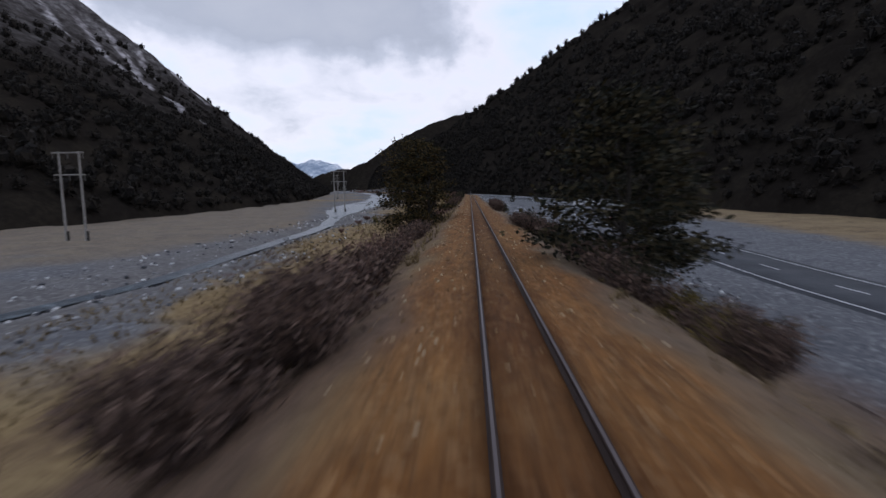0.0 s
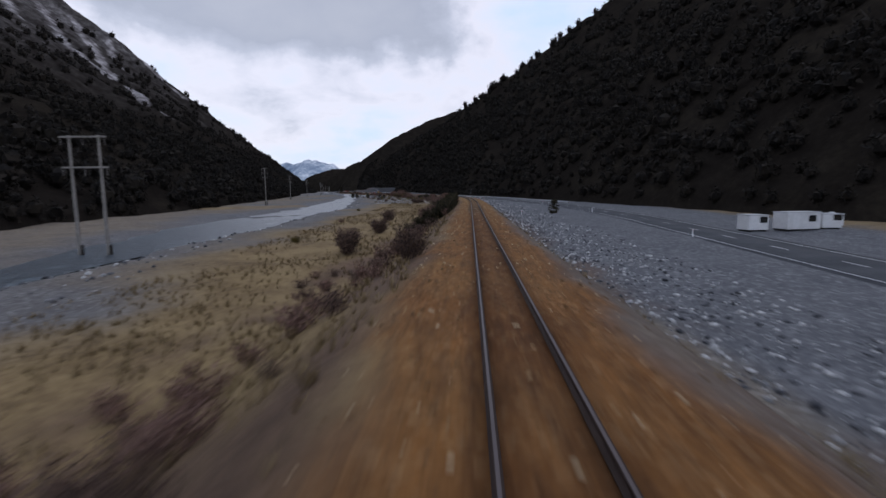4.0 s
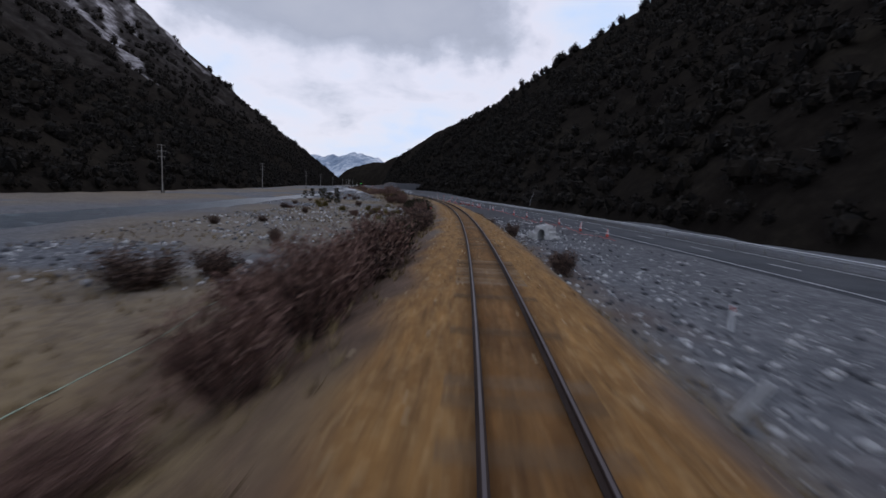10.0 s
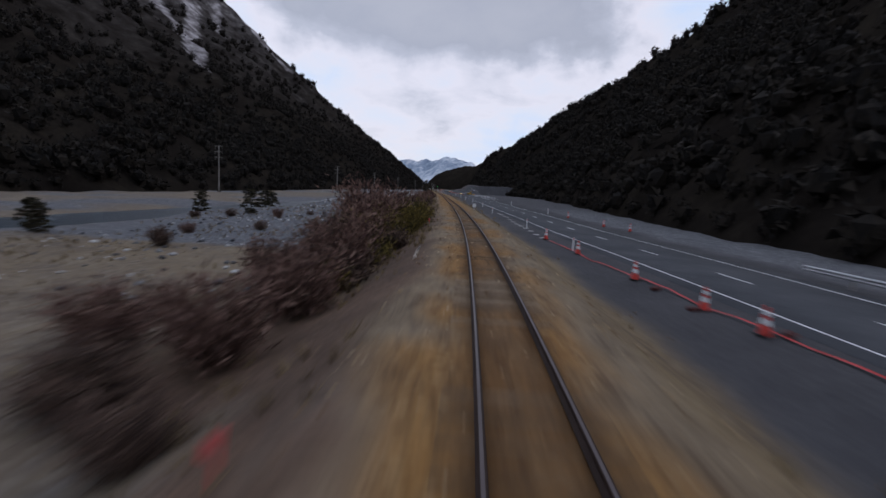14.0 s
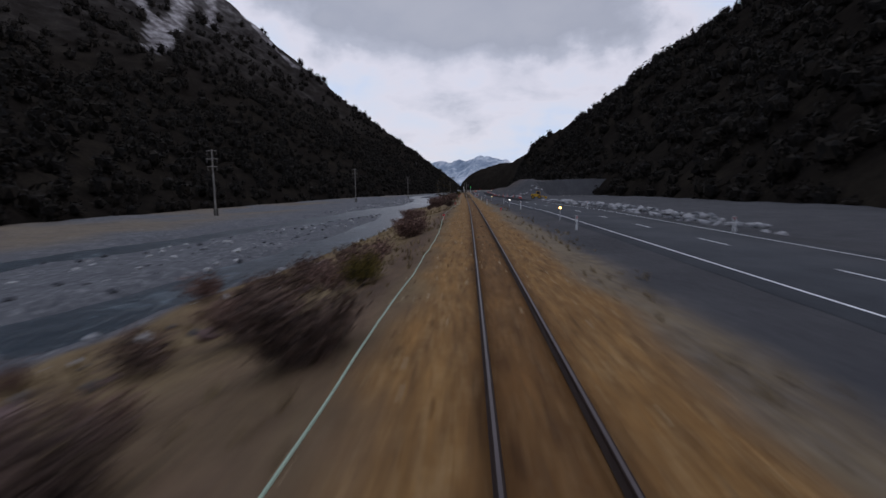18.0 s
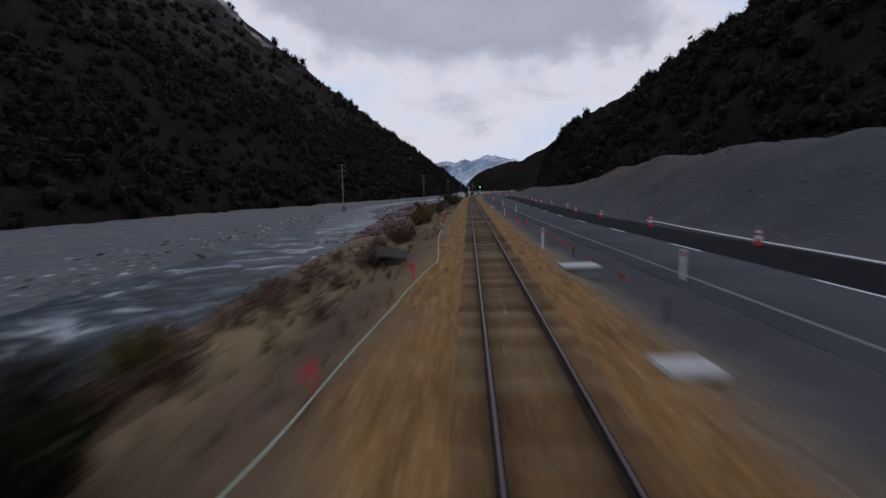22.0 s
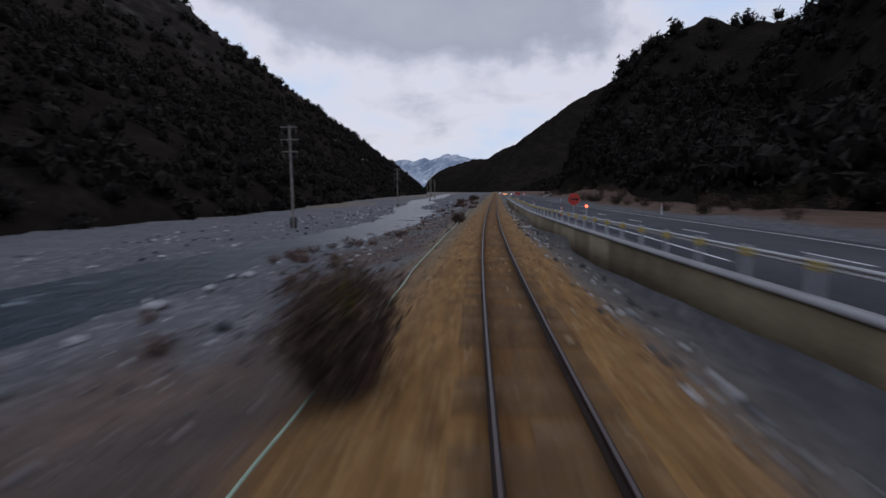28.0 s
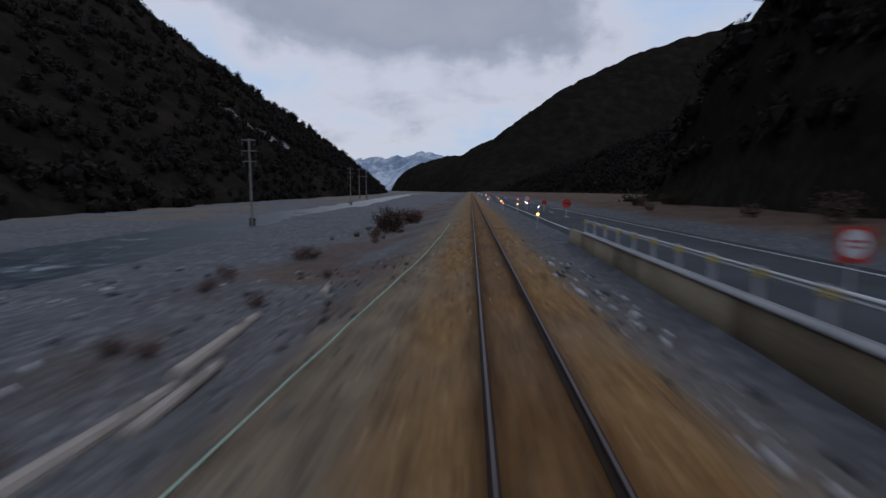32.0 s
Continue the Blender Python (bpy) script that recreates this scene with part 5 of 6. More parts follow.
for t, u, r, L, rad in ((30.27, -6.0, 12, 1.3, 0.06), (32.29, -6.6, 6, 4.6, 0.17), (32.17, -6.2, -3, 3.4, 0.17), (32.42, -5.6, 8, 1.6, 0.14), (32.2, -5.6, 2, 2.6, 0.13), (31.3, -7.4, 10, 4.6, 0.10), (14.6, -2.9, 2, 3.0, 0.09), (25.0, -4.6, 20, 2.2, 0.08), (3.28, -7.6, 30, 3.0, 0.07)):
    e = thing("log", "bleached driftwood log lying on the gravel", "log", "driftwood logs")
    bm = rod(rad, rad * 0.7, L, (0, -L / 2, rad * 0.8), (-90, 0, 0), seg=10)
    for v in bm.verts:
        v.co.z += 0.4 * rad * math.sin(v.co.y * 1.7 + t)
    part("trunk", bm, material("driftwood", [(0.20, 0.165, 0.135), (0.34, 0.29, 0.25), (0.48, 0.43, 0.38)], scale=1.5, fine=18), e)
    part("stub", rod(rad * 0.5, rad * 0.3, 0.3, (0, L * 0.2, rad), (25, 30, 0), seg=7), pole_wood, e)
    e.matrix_basis = stand(T_(t), u, turn=r)
deadw = thing("dead_branch", "bleached dead branch lying on the gravel slope", "branch")
bm = rod(0.12, 0.05, 3.6, (0, 0, 0.3), (0, 72, 0), seg=8)
bm = joined(bm, rod(0.06, 0.02, 1.6, (1.2, 0, 0.7), (30, 40, 0), seg=6), rod(0.05, 0.02, 1.2, (2.2, 0, 1.0), (-35, 50, 0), seg=6))
part("branch", bm, pale_concrete, deadw)
deadw.matrix_basis = stand(1112, 15.5, turn=20)

# sleepers
sl = bmesh.new()
bmesh.ops.create_cube(sl, size=1.0, matrix=Matrix.Translation((0, 0, -0.205)) @ Matrix.Diagonal((2.13, 0.23, 0.12, 1)))
first = part("sleeper", sl, sleeper_mat, track)
inside = np.arange(T_(21.8), T_(26.7), 0.64)
for k, s in enumerate(inside):
    x, y = plan(s, random.uniform(-0.03, 0.03))
    m = pose(float(x), float(y), float(level(s)) + random.uniform(-0.02, 0.012), 0, 0, turn_at(s) + random.uniform(-1, 1))
    if k == 0:
        first.matrix_basis = m
    else:
        o = first.copy()
        scene.collection.objects.link(o)
        o.matrix_basis = m
rest = np.concatenate([np.arange(-8, T_(21.8) - 0.3, 0.64), np.arange(T_(26.7) + 0.3, 1300, 0.64)])
cube = np.array([(x, y, z) for x in (-1.065, 1.065) for y in (-0.115, 0.115) for z in (-0.265, -0.145)])
cf = np.array([(0, 1, 3, 2), (4, 6, 7, 5), (0, 4, 5, 1), (2, 3, 7, 6), (0, 2, 6, 4), (1, 5, 7, 3)])
h = np.interp(rest, LINE, HEAD)
buried = np.interp(time_at(rest), [0, 5, 6.5, 9, 16, 17.5, 21.8, 26, 28, 29, 33], [1, 1, 0.3, 0.5, 0.4, 0.9, 0.9, 0.5, 0.2, 0.8, 0.8])
cx, cy = plan(rest, np.zeros_like(rest))
vv = np.stack([cx[:, None] + cube[None, :, 0] * np.cos(h)[:, None] + cube[None, :, 1] * np.sin(h)[:, None],
               cy[:, None] - cube[None, :, 0] * np.sin(h)[:, None] + cube[None, :, 1] * np.cos(h)[:, None],
               level(rest)[:, None] + cube[None, :, 2] + (np.random.rand(len(rest), 1) - 0.7) * 0.04 - 0.085 * buried[:, None]], -1).reshape(-1, 3)
ff = (np.arange(len(rest))[:, None, None] * 8 + cf[None]).reshape(-1, 4)
sleep_far = material("sleeper_far", [(0.075, 0.046, 0.024), (0.13, 0.082, 0.045), (0.21, 0.15, 0.10)], scale=1.2, fine=14, rough=0.95, world_space=True, island=True, rand=0.45)
tagged(shell("sleepers", vv, ff, sleep_far), "worn rust-stained timber sleepers half buried in ballast", "sleepers", kind="stuff")

blk = thing("concrete_block", "tilted pale concrete block lying over dark scrub on the bank", "concrete block")
part("block", box(1.15, 0.8, 0.42, (0, 0, 0.25), (-14, 12, 28), bevel=0.05), beam_mat, blk)
part("footing", box(0.7, 0.6, 0.5, (0.05, 0.05, -0.15), (0, 0, 20), bevel=0.04), dark_wood, blk, "dark earthy footing")
blk.matrix_basis = stand(741.5, -4.1)

# survey ribbons tied across low stakes
for s_, u_, L, r in ((692.2, -2.8, 1.0, 96), (692.8, 3.8, 2.0, -88)):
    e = thing("survey_ribbon", "pale green survey ribbon trailing from a low wooden stake", "survey ribbon")
    part("stake", box(0.05, 0.05, 0.7, (0, 0, -0.1), bevel=0.006), pole_wood, e)
    part("ribbon", joined(*[box(0.05, L / 4 + 0.01, 0.008, (0, -L / 4 * (k + 0.5), 0.5 - 0.03 * k), (6 * (-1) ** k, 8, 0)) for k in range(4)]), rope_mat, e, "pale green ribbon")
    e.matrix_basis = stand(s_, u_, turn=r)
# a rock bluff with a thin fall of water at the foot of the slope
fall_mat = material("white_water", [(0.22, 0.23, 0.25), (0.42, 0.44, 0.46)], scale=2, fine=14, rough=0.5)
fall = thing("waterfall", "thin white waterfall running down dark wet rock", "waterfall")
zz = np.linspace(0, 1, 16)
fv = np.stack([np.stack([0.5 * zz ** 2 + 0.1 * np.sin(9 * zz) + w * (0.035 + 0.09 * (1 - zz)), 1.2 * zz, 4.6 * zz - 0.2], -1) for w in (-1, 0, 1)], 1)
fv[:, 1, 1] -= 0.1
shell("fall", fv.reshape(-1, 3), grid_faces(16, 3), fall_mat, fall)
rk = bmesh.new()
bmesh.ops.create_icosphere(rk, subdivisions=4, radius=1.0)
for v in rk.verts:
    q = v.co.copy()
    v.co *= 1 + 0.35 * noise.noise(q * 1.4) + 0.16 * noise.noise(q * 4.1) + 0.08 * noise.noise(q * 9.0)
    v.co = Vector((v.co.x * 4.6, v.co.y * 3.0 + 3.3, v.co.z * 3.6 + 1.5))
part("bluff", rk, material("wet_rock", [(0.008, 0.007, 0.007), (0.020, 0.017, 0.015), (0.042, 0.034, 0.028)], scale=0.6, fine=5, rough=0.95, spec=0.1), fall, "dark wet rock bluff")
fall.matrix_basis = stand(420, 29.5, turn=-60)

# ---------------------------------------------------------------- plants
rng = np.random.default_rng(7)


def leaf_mat(name, colours):
    m = material(name, colours, scale=3.0, fine=20, rough=0.9, bump=0.0, island=True, rand=0.7, spec=0.15)
    return m


brown_leaf = leaf_mat("brown_twigs", [(0.038, 0.025, 0.021), (0.088, 0.056, 0.046), (0.15, 0.098, 0.076)])
red_leaf = leaf_mat("reddish_twigs", [(0.066, 0.035, 0.030), (0.14, 0.078, 0.065), (0.23, 0.142, 0.112)])
green_leaf = leaf_mat("dark_green_leaves", [(0.012, 0.012, 0.008), (0.030, 0.027, 0.016), (0.060, 0.049, 0.027)])
gorse_leaf = leaf_mat("olive_leaves", [(0.036, 0.029, 0.009), (0.092, 0.07, 0.018), (0.175, 0.128, 0.032)])
beech_leaf = leaf_mat("beech_leaves", [(0.008, 0.009, 0.006), (0.020, 0.019, 0.011), (0.045, 0.036, 0.018)])
bark = material("dark_bark", [(0.018, 0.015, 0.013), (0.045, 0.038, 0.032)], scale=4, fine=30, rough=0.95)


def slivers(base, tip, width):
    """Thin leaves or twigs, one triangle pair each, from base to tip."""
    d = tip - base
    side = np.cross(d, rng.normal(size=d.shape))
    side /= np.linalg.norm(side, axis=1, keepdims=True) + 1e-9
    side *= np.asarray(width).reshape(-1, 1)
    mid = base + d * 0.45
    v = np.stack([base, mid + side, tip, mid - side], 1).reshape(-1, 3)
    f = np.arange(len(base) * 4).reshape(-1, 4)
    return v, f


def shrub_mesh(n, up, spreadw, leaf, width):
    """Twigs that fan out from the foot, and small leaves along them; about one metre high and wide."""
    k = 34
    a = rng.uniform(0, 2 * math.pi, k)
    out = rng.uniform(0.1, 1.0, k) ** 0.7 * spreadw
    ends = np.stack([np.cos(a) * out * 0.5, np.sin(a) * out * 0.5, rng.uniform(0.45, 1.0, k) * (1 - 0.35 * out * (1 - up))], -1)
    bases = np.stack([np.cos(a) * 0.06, np.sin(a) * 0.06, np.full(k, -0.05)], -1)
    sv, sf = slivers(bases, ends, np.full(k, 0.012))
    w = rng.integers(0, k, n)
    t = rng.uniform(0.25, 1.05, n)[:, None]
    p = bases[w] * (1 - t) + ends[w] * t + rng.normal(size=(n, 3)) * 0.07
    p[:, 2] = np.maximum(p[:, 2], 0.0)
    q = ends[w] - bases[w]
    q = q / np.linalg.norm(q, axis=1, keepdims=True) * up + rng.normal(size=(n, 3)) * (1.05 - up)
    q /= np.linalg.norm(q, axis=1, keepdims=True)
    lv, lf = slivers(p, p + q * rng.uniform(0.5, 1.2, (n, 1)) * leaf, width * rng.uniform(0.6, 1.3, n))
    return sv, sf, lv, lf


def shrub_kind(label, mat, n, up, spreadw, leaf, width):
    e = thing("shrub", label, "shrub", "shrubs on the railway banks")
    sv, sf, lv, lf = shrub_mesh(n, up, spreadw, leaf, width)
    shell("stem", sv, sf, bark, e)
    shell("foliage", lv, lf, mat, e)
    return e


KINDS = {
    "brown": [shrub_kind("bare dark brown thorny shrub on the bank", brown_leaf, 3600, 0.55, 1.0, 0.12, 0.012) for _ in range(2)],
    "red": [shrub_kind("leafless reddish-brown shrub on the bank", red_leaf, 3400, 0.65, 1.0, 0.13, 0.010) for _ in range(2)],
    "green": [shrub_kind("dense dark green broom shrub on the bank", green_leaf, 3400, 0.8, 0.95, 0.16, 0.014) for _ in range(2)],
    "olive": [shrub_kind("low olive-green gorse shrub on the bank", gorse_leaf, 6500, 0.6, 1.0, 0.07, 0.010)],
}
used = set()


def plant(kind, s, u, h, w):
    e = random.choice(KINDS[kind])
    sink = -0.06
    m = stand(s, u, sink, random.uniform(0, 360)) @ Matrix.Diagonal((w * 1.12, w * 1.12, h * 1.05, 1))
    if e.name in used:
        c = copy_thing(e, m @ Matrix.Diagonal((1 / e.scale.x, 1 / e.scale.y, 1 / e.scale.z, 1)))
    else:
        used.add(e.name)
        e.matrix_basis = m


B, R, G, O = "brown", "red", "green", "olive"
for k, s, u, h, w in (
        (B, 9.5, -4.2, 2.0, 2.2), (B, 7.4, -5.6, 2.0, 2.8), (B, 12, -5.4, 2.1, 2.4), (B, 15, -5.0, 1.9, 2.2), (B, 18, -4.8, 1.7, 2.0), (B, 22, -4.9, 1.5, 1.8), (R, 11, -7.2, 1.6, 2.2),
        (R, 20, -6.6, 1.5, 1.8), (B, 26, -5.2, 1.2, 1.6), (B, 32.8, -5.5, 1.2, 1.5), (B, 34, -6.4, 1.0, 1.6), (B, 37.1, -5.6, 1.0, 1.2), (B, 40, -5.0, 1.3, 1.2), (B, 44, -5.4, 1.5, 2.4), (B, 47, -6.4, 1.6, 2.4),
        (B, 38.1, 3.4, 1.3, 2.1), (B, 35.4, 3.7, 1.3, 1.8), (B, 33.7, 4.4, 1.4, 1.6), (B, 41, 3.4, 1.2, 1.8), (B, 43.7, 3.6, 1.1, 1.2), (G, 31, 5.2, 1.0, 1.4), (O, 27, 6.0, 1.0, 1.4), (B, 24, 4.4, 1.2, 1.6),
        (B, 10, 5.0, 1.3, 1.6), (B, 13, 5.6, 1.3, 1.8), (O, 16, 6.0, 1.2, 1.5), (B, 65, 3.0, 1.4, 1.6), (B, 68.1, 2.9, 1.6, 1.8),
        (B, 71, 3.0, 1.4, 1.6), (B, 75, 3.1, 1.5, 1.4), (B, 85.6, 3.1, 1.3, 1.4), (B, 88, 3.3, 1.5, 1.6), (B, 91, 3.8, 1.4, 1.8), (B, 95.2, 4.4, 1.5, 2.0), (B, 98, 4.6, 1.3, 1.8), (G, 106, 6.0, 1.9, 1.9), (B, 112, 6.0, 1.0, 1.2),
        (B, 84, 2.9, 0.8, 0.9), (B, 90.7, -4.0, 2.4, 1.5), (B, 93, -4.6, 1.6, 1.4), (R, 85, -7.2, 1.3, 2.4), (R, 82, -8.6, 1.2, 2.6), (B, 88, -8.0, 1.3, 1.8), (B, 109, -3.8, 1.1, 0.8), (B, 128, -3.6, 1.6, 1.4), (R, 60, -7.0, 0.9, 1.6), (R, 66, -8.2, 1.0, 1.8), (B, 74, -6.4, 1.4, 1.8), (B, 155, -13.3, 2.4, 2.6), (B, 162, -15, 1.8, 2.2),
        (B, 174.3, -13.5, 2.1, 2.2), (B, 178, -14.6, 1.4, 2.0), (B, 197.1, -16, 2.1, 2.3), (G, 170, -7.4, 2.0, 2.0), (G, 172, -6.4, 2.2, 2.1), (G, 174, -5.2, 2.0, 2.0), (G, 177, -4.6, 2.0, 2.0), (G, 180, -4.2, 2.0, 1.9), (G, 184, -4.0, 1.9, 1.8), (G, 188, -3.9, 1.9, 1.9), (G, 166, -8.0, 1.5, 1.9), (O, 163, -8.6, 1.2, 1.7),
        (B, 198.3, -8.6, 2.2, 2.5), (R, 201, -9.6, 1.5, 2.4), (R, 204.3, -8.6, 2.1, 2.6), (G, 200.4, -5.0, 2.4, 2.1), (G, 203, -4.7, 2.3, 2.1), (G, 207.5, -4.4, 2.4, 2.3), (G, 211, -4.2, 2.2, 2.0), (B, 206, -6.4, 1.8, 2.2), (R, 209, -10, 1.4, 2.6),
        (G, 224.1, -7.2, 1.5, 2.0), (G, 228.8, -7.4, 1.7, 2.7), (R, 226, -8.0, 1.3, 2.2), (R, 236.7, -9.5, 1.5, 2.4), (G, 236.7, -7.0, 2.2, 3.0), (B, 234, -5.2, 1.9, 2.4), (G, 232, -4.2, 1.9, 2.2), (G, 239.7, -3.8, 2.2, 2.0), (B, 243, -4.4, 2.2, 2.2), (R, 230, -6.0, 1.4, 2.0),
        (B, 254.9, -7.7, 2.0, 2.6), (B, 257.3, -6.4, 2.8, 2.9), (G, 256.2, -4.4, 2.2, 2.0), (R, 260, -7.4, 2.2, 2.6), (G, 262, -5.2, 2.4, 2.2), (B, 252, -6.8, 1.8, 2.2), (R, 266, -6.0, 2.0, 2.4), (G, 272.2, -4.8, 2.3, 2.1), (G, 268, -4.6, 2.0, 1.9),
        (R, 288.5, -5.6, 2.3, 2.4), (R, 291.6, -4.9, 2.8, 2.4), (R, 295, -5.2, 2.6, 2.4), (R, 299.4, -4.4, 2.6, 2.5), (B, 301.6, -16.3, 2.0, 3.6), (B, 305, -14, 1.6, 2.6), (G, 303, -4.2, 2.0, 1.8), (R, 286, -7.2, 1.4, 2.2), (R, 297, -8.6, 1.8, 3.0),
        (B, 273.5, 6.0, 1.2, 1.6), (B, 331.4, 5.4, 1.5, 1.4), (B, 308.3, 5.4, 1.6, 1.6), (B, 312, 5.9, 1.0, 1.2), (B, 318.8, -4.2, 2.2, 2.0), (B, 321.2, -3.9, 1.9, 1.6), (B, 316, -5.0, 1.8, 2.2), (B, 324, -3.7, 1.5, 1.2), (B, 328, -3.6, 1.2, 1.0), (G, 359.1, -4.6, 2.3, 2.6), (B, 366, -4.6, 1.4, 2.0),
        (R, 355.9, -5.0, 2.4, 2.2), (R, 353, -5.6, 1.8, 2.0), (B, 362.1, -5.0, 1.3, 1.3), (G, 383.7, -5.2, 2.2, 2.4), (G, 378, -5.0, 1.6, 2.0), (O, 390.6, -25.4, 1.3, 1.5), (B, 372, 4.4, 0.8, 1.2), (B, 358, 4.6, 0.9, 1.2), (B, 364, 4.5, 0.8, 1.0), (B, 347, 4.8, 0.9, 1.2),
        (G, 388, -6.6, 1.5, 2.2), (G, 391.2, -6.4, 1.6, 2.2), (G, 394, -6.6, 1.7, 2.2), (G, 397, -6.3, 1.7, 2.2), (G, 400, -6.0, 1.6, 2.0), (G, 404, -5.8, 1.5, 2.2), (G, 408, -5.4, 1.4, 2.0), (R, 412, -6.0, 1.3, 1.8),
        (R, 431.7, -10.3, 1.9, 2.8), (R, 431.3, -7.2, 2.6, 3.0), (R, 436, -6.6, 2.6, 2.8), (R, 441, -6.4, 3.2, 3.0), (R, 447, -6.8, 3.6, 3.4), (R, 455, -7.6, 4.2, 4.0), (R, 461, -8.4, 5.2, 5.0), (R, 466, -7.6, 4.4, 4.2), (B, 428, -8.2, 1.6, 2.2), (B, 450, -5.0, 1.6, 2.0), (R, 443, -10, 2.2, 3.0), (B, 426, -6.0, 1.2, 1.8),
        (O, 459.5, -5.3, 2.6, 3.2), (O, 461, -6.6, 2.8, 3.2), (B, 458.5, -7.4, 2.2, 3.0), (O, 463.6, -5.4, 2.4, 2.8), (O, 467, -5.2, 2.6, 2.6), (G, 469.7, -6.2, 2.8, 3.0), (B, 462, -7.4, 2.2, 2.8), (R, 474, -7.8, 2.6, 3.0), (B, 482, -5.6, 2.0, 2.6), (B, 488, -5.4, 2.2, 2.6), (R, 496.2, -7.0, 4.0, 4.2), (R, 502, -6.6, 3.4, 3.4), (R, 514, -6.0, 2.4, 2.8), (B, 524, -5.4, 2.0, 2.4), (B, 535, -5.0, 1.8, 2.2), (R, 545, -5.4, 1.8, 2.4),
        (R, 558, -6.2, 1.8, 2.8), (R, 565, -5.2, 1.8, 2.6), (B, 578, -4.0, 1.5, 2.2), (B, 574, -5.8, 1.3, 2.4), (R, 570, -7.6, 1.2, 2.8), (R, 582, -6.6, 1.2, 2.2), (O, 586, -4.6, 1.2, 1.4), (R, 603.2, -4.9, 1.5, 2.2), (R, 610, -5.6, 1.3, 2.2), (R, 642, -8.8, 1.5, 3.4), (R, 646, -9.6, 1.3, 2.8), (B, 657, -4.0, 1.25, 1.5), (R, 678, -7.4, 2.2, 3.6), (R, 684, -7.0, 1.8, 3.0),
        (R, 716, -5.6, 1.8, 2.6), (R, 722, -5.0, 2.0, 2.6), (G, 726, -5.8, 1.8, 2.0), (R, 713, -7.0, 1.5, 2.6), (O, 731.1, -7.9, 1.3, 1.5), (B, 742, -4.6, 0.9, 1.4), (R, 752, -5.2, 1.2, 2.0), (O, 772.4, -5.4, 1.8, 2.0), (O, 770, -5.8, 1.4, 1.5), (B, 790, -5.0, 1.5, 1.2), (O, 817.7, -3.5, 2.0, 1.8), (G, 820, -4.2, 1.8, 1.8), (B, 814.7, -9.8, 1.1, 1.3), (O, 825.4, -7.7, 0.9, 1.8), (B, 828, -6.2, 1.3, 1.8), (B, 842, -13.3, 1.3, 1.1), (B, 849.4, -14.6, 1.2, 1.2), (R, 836, -5.0, 1.2, 2.0), (B, 850, -5.2, 1.2, 1.6),
        (G, 921.6, -2.6, 1.1, 0.9), (G, 923.4, -2.5, 1.35, 0.95), (G, 919.8, -2.8, 0.85, 0.9), (B, 955.8, -2.65, 1.75, 1.6), (O, 956.2, -2.7, 1.5, 1.3), (B, 992, -2.9, 1.0, 1.2), (B, 959, -3.4, 1.6, 1.6), (B, 1096.9, -10, 1.8, 2.4), (B, 1150, -8.8, 2.4, 3.0), (R, 1160, -7.6, 1.8, 2.6), (R, 1060, -4.2, 0.7, 1.8), (R, 1080, -9.0, 0.8, 2.0), (B, 1066, -8.4, 0.8, 1.6), (R, 1030, -3.4, 0.5, 1.4)):
    plant(k, s, u, h, w)
# belts of scrub along the banks, too many to count
SOWN = {}


def sow(kind, s, u, h, w):
    big = max(1.0, h / 1.4)
    lv = shrub_mesh(int(540 * big ** 1.6), {"green": 0.8, "red": 0.65}.get(kind, 0.58), 1.0, 0.15 / big, 0.019 / big)[2]
    m = np.array(stand(s, u, -0.06, random.uniform(0, 360)) @ Matrix.Diagonal((w * 1.1, w * 1.1, h * 1.05, 1)))
    SOWN.setdefault(kind, []).append(lv @ m[:3, :3].T + m[:3, 3])


belt = random.Random(11)
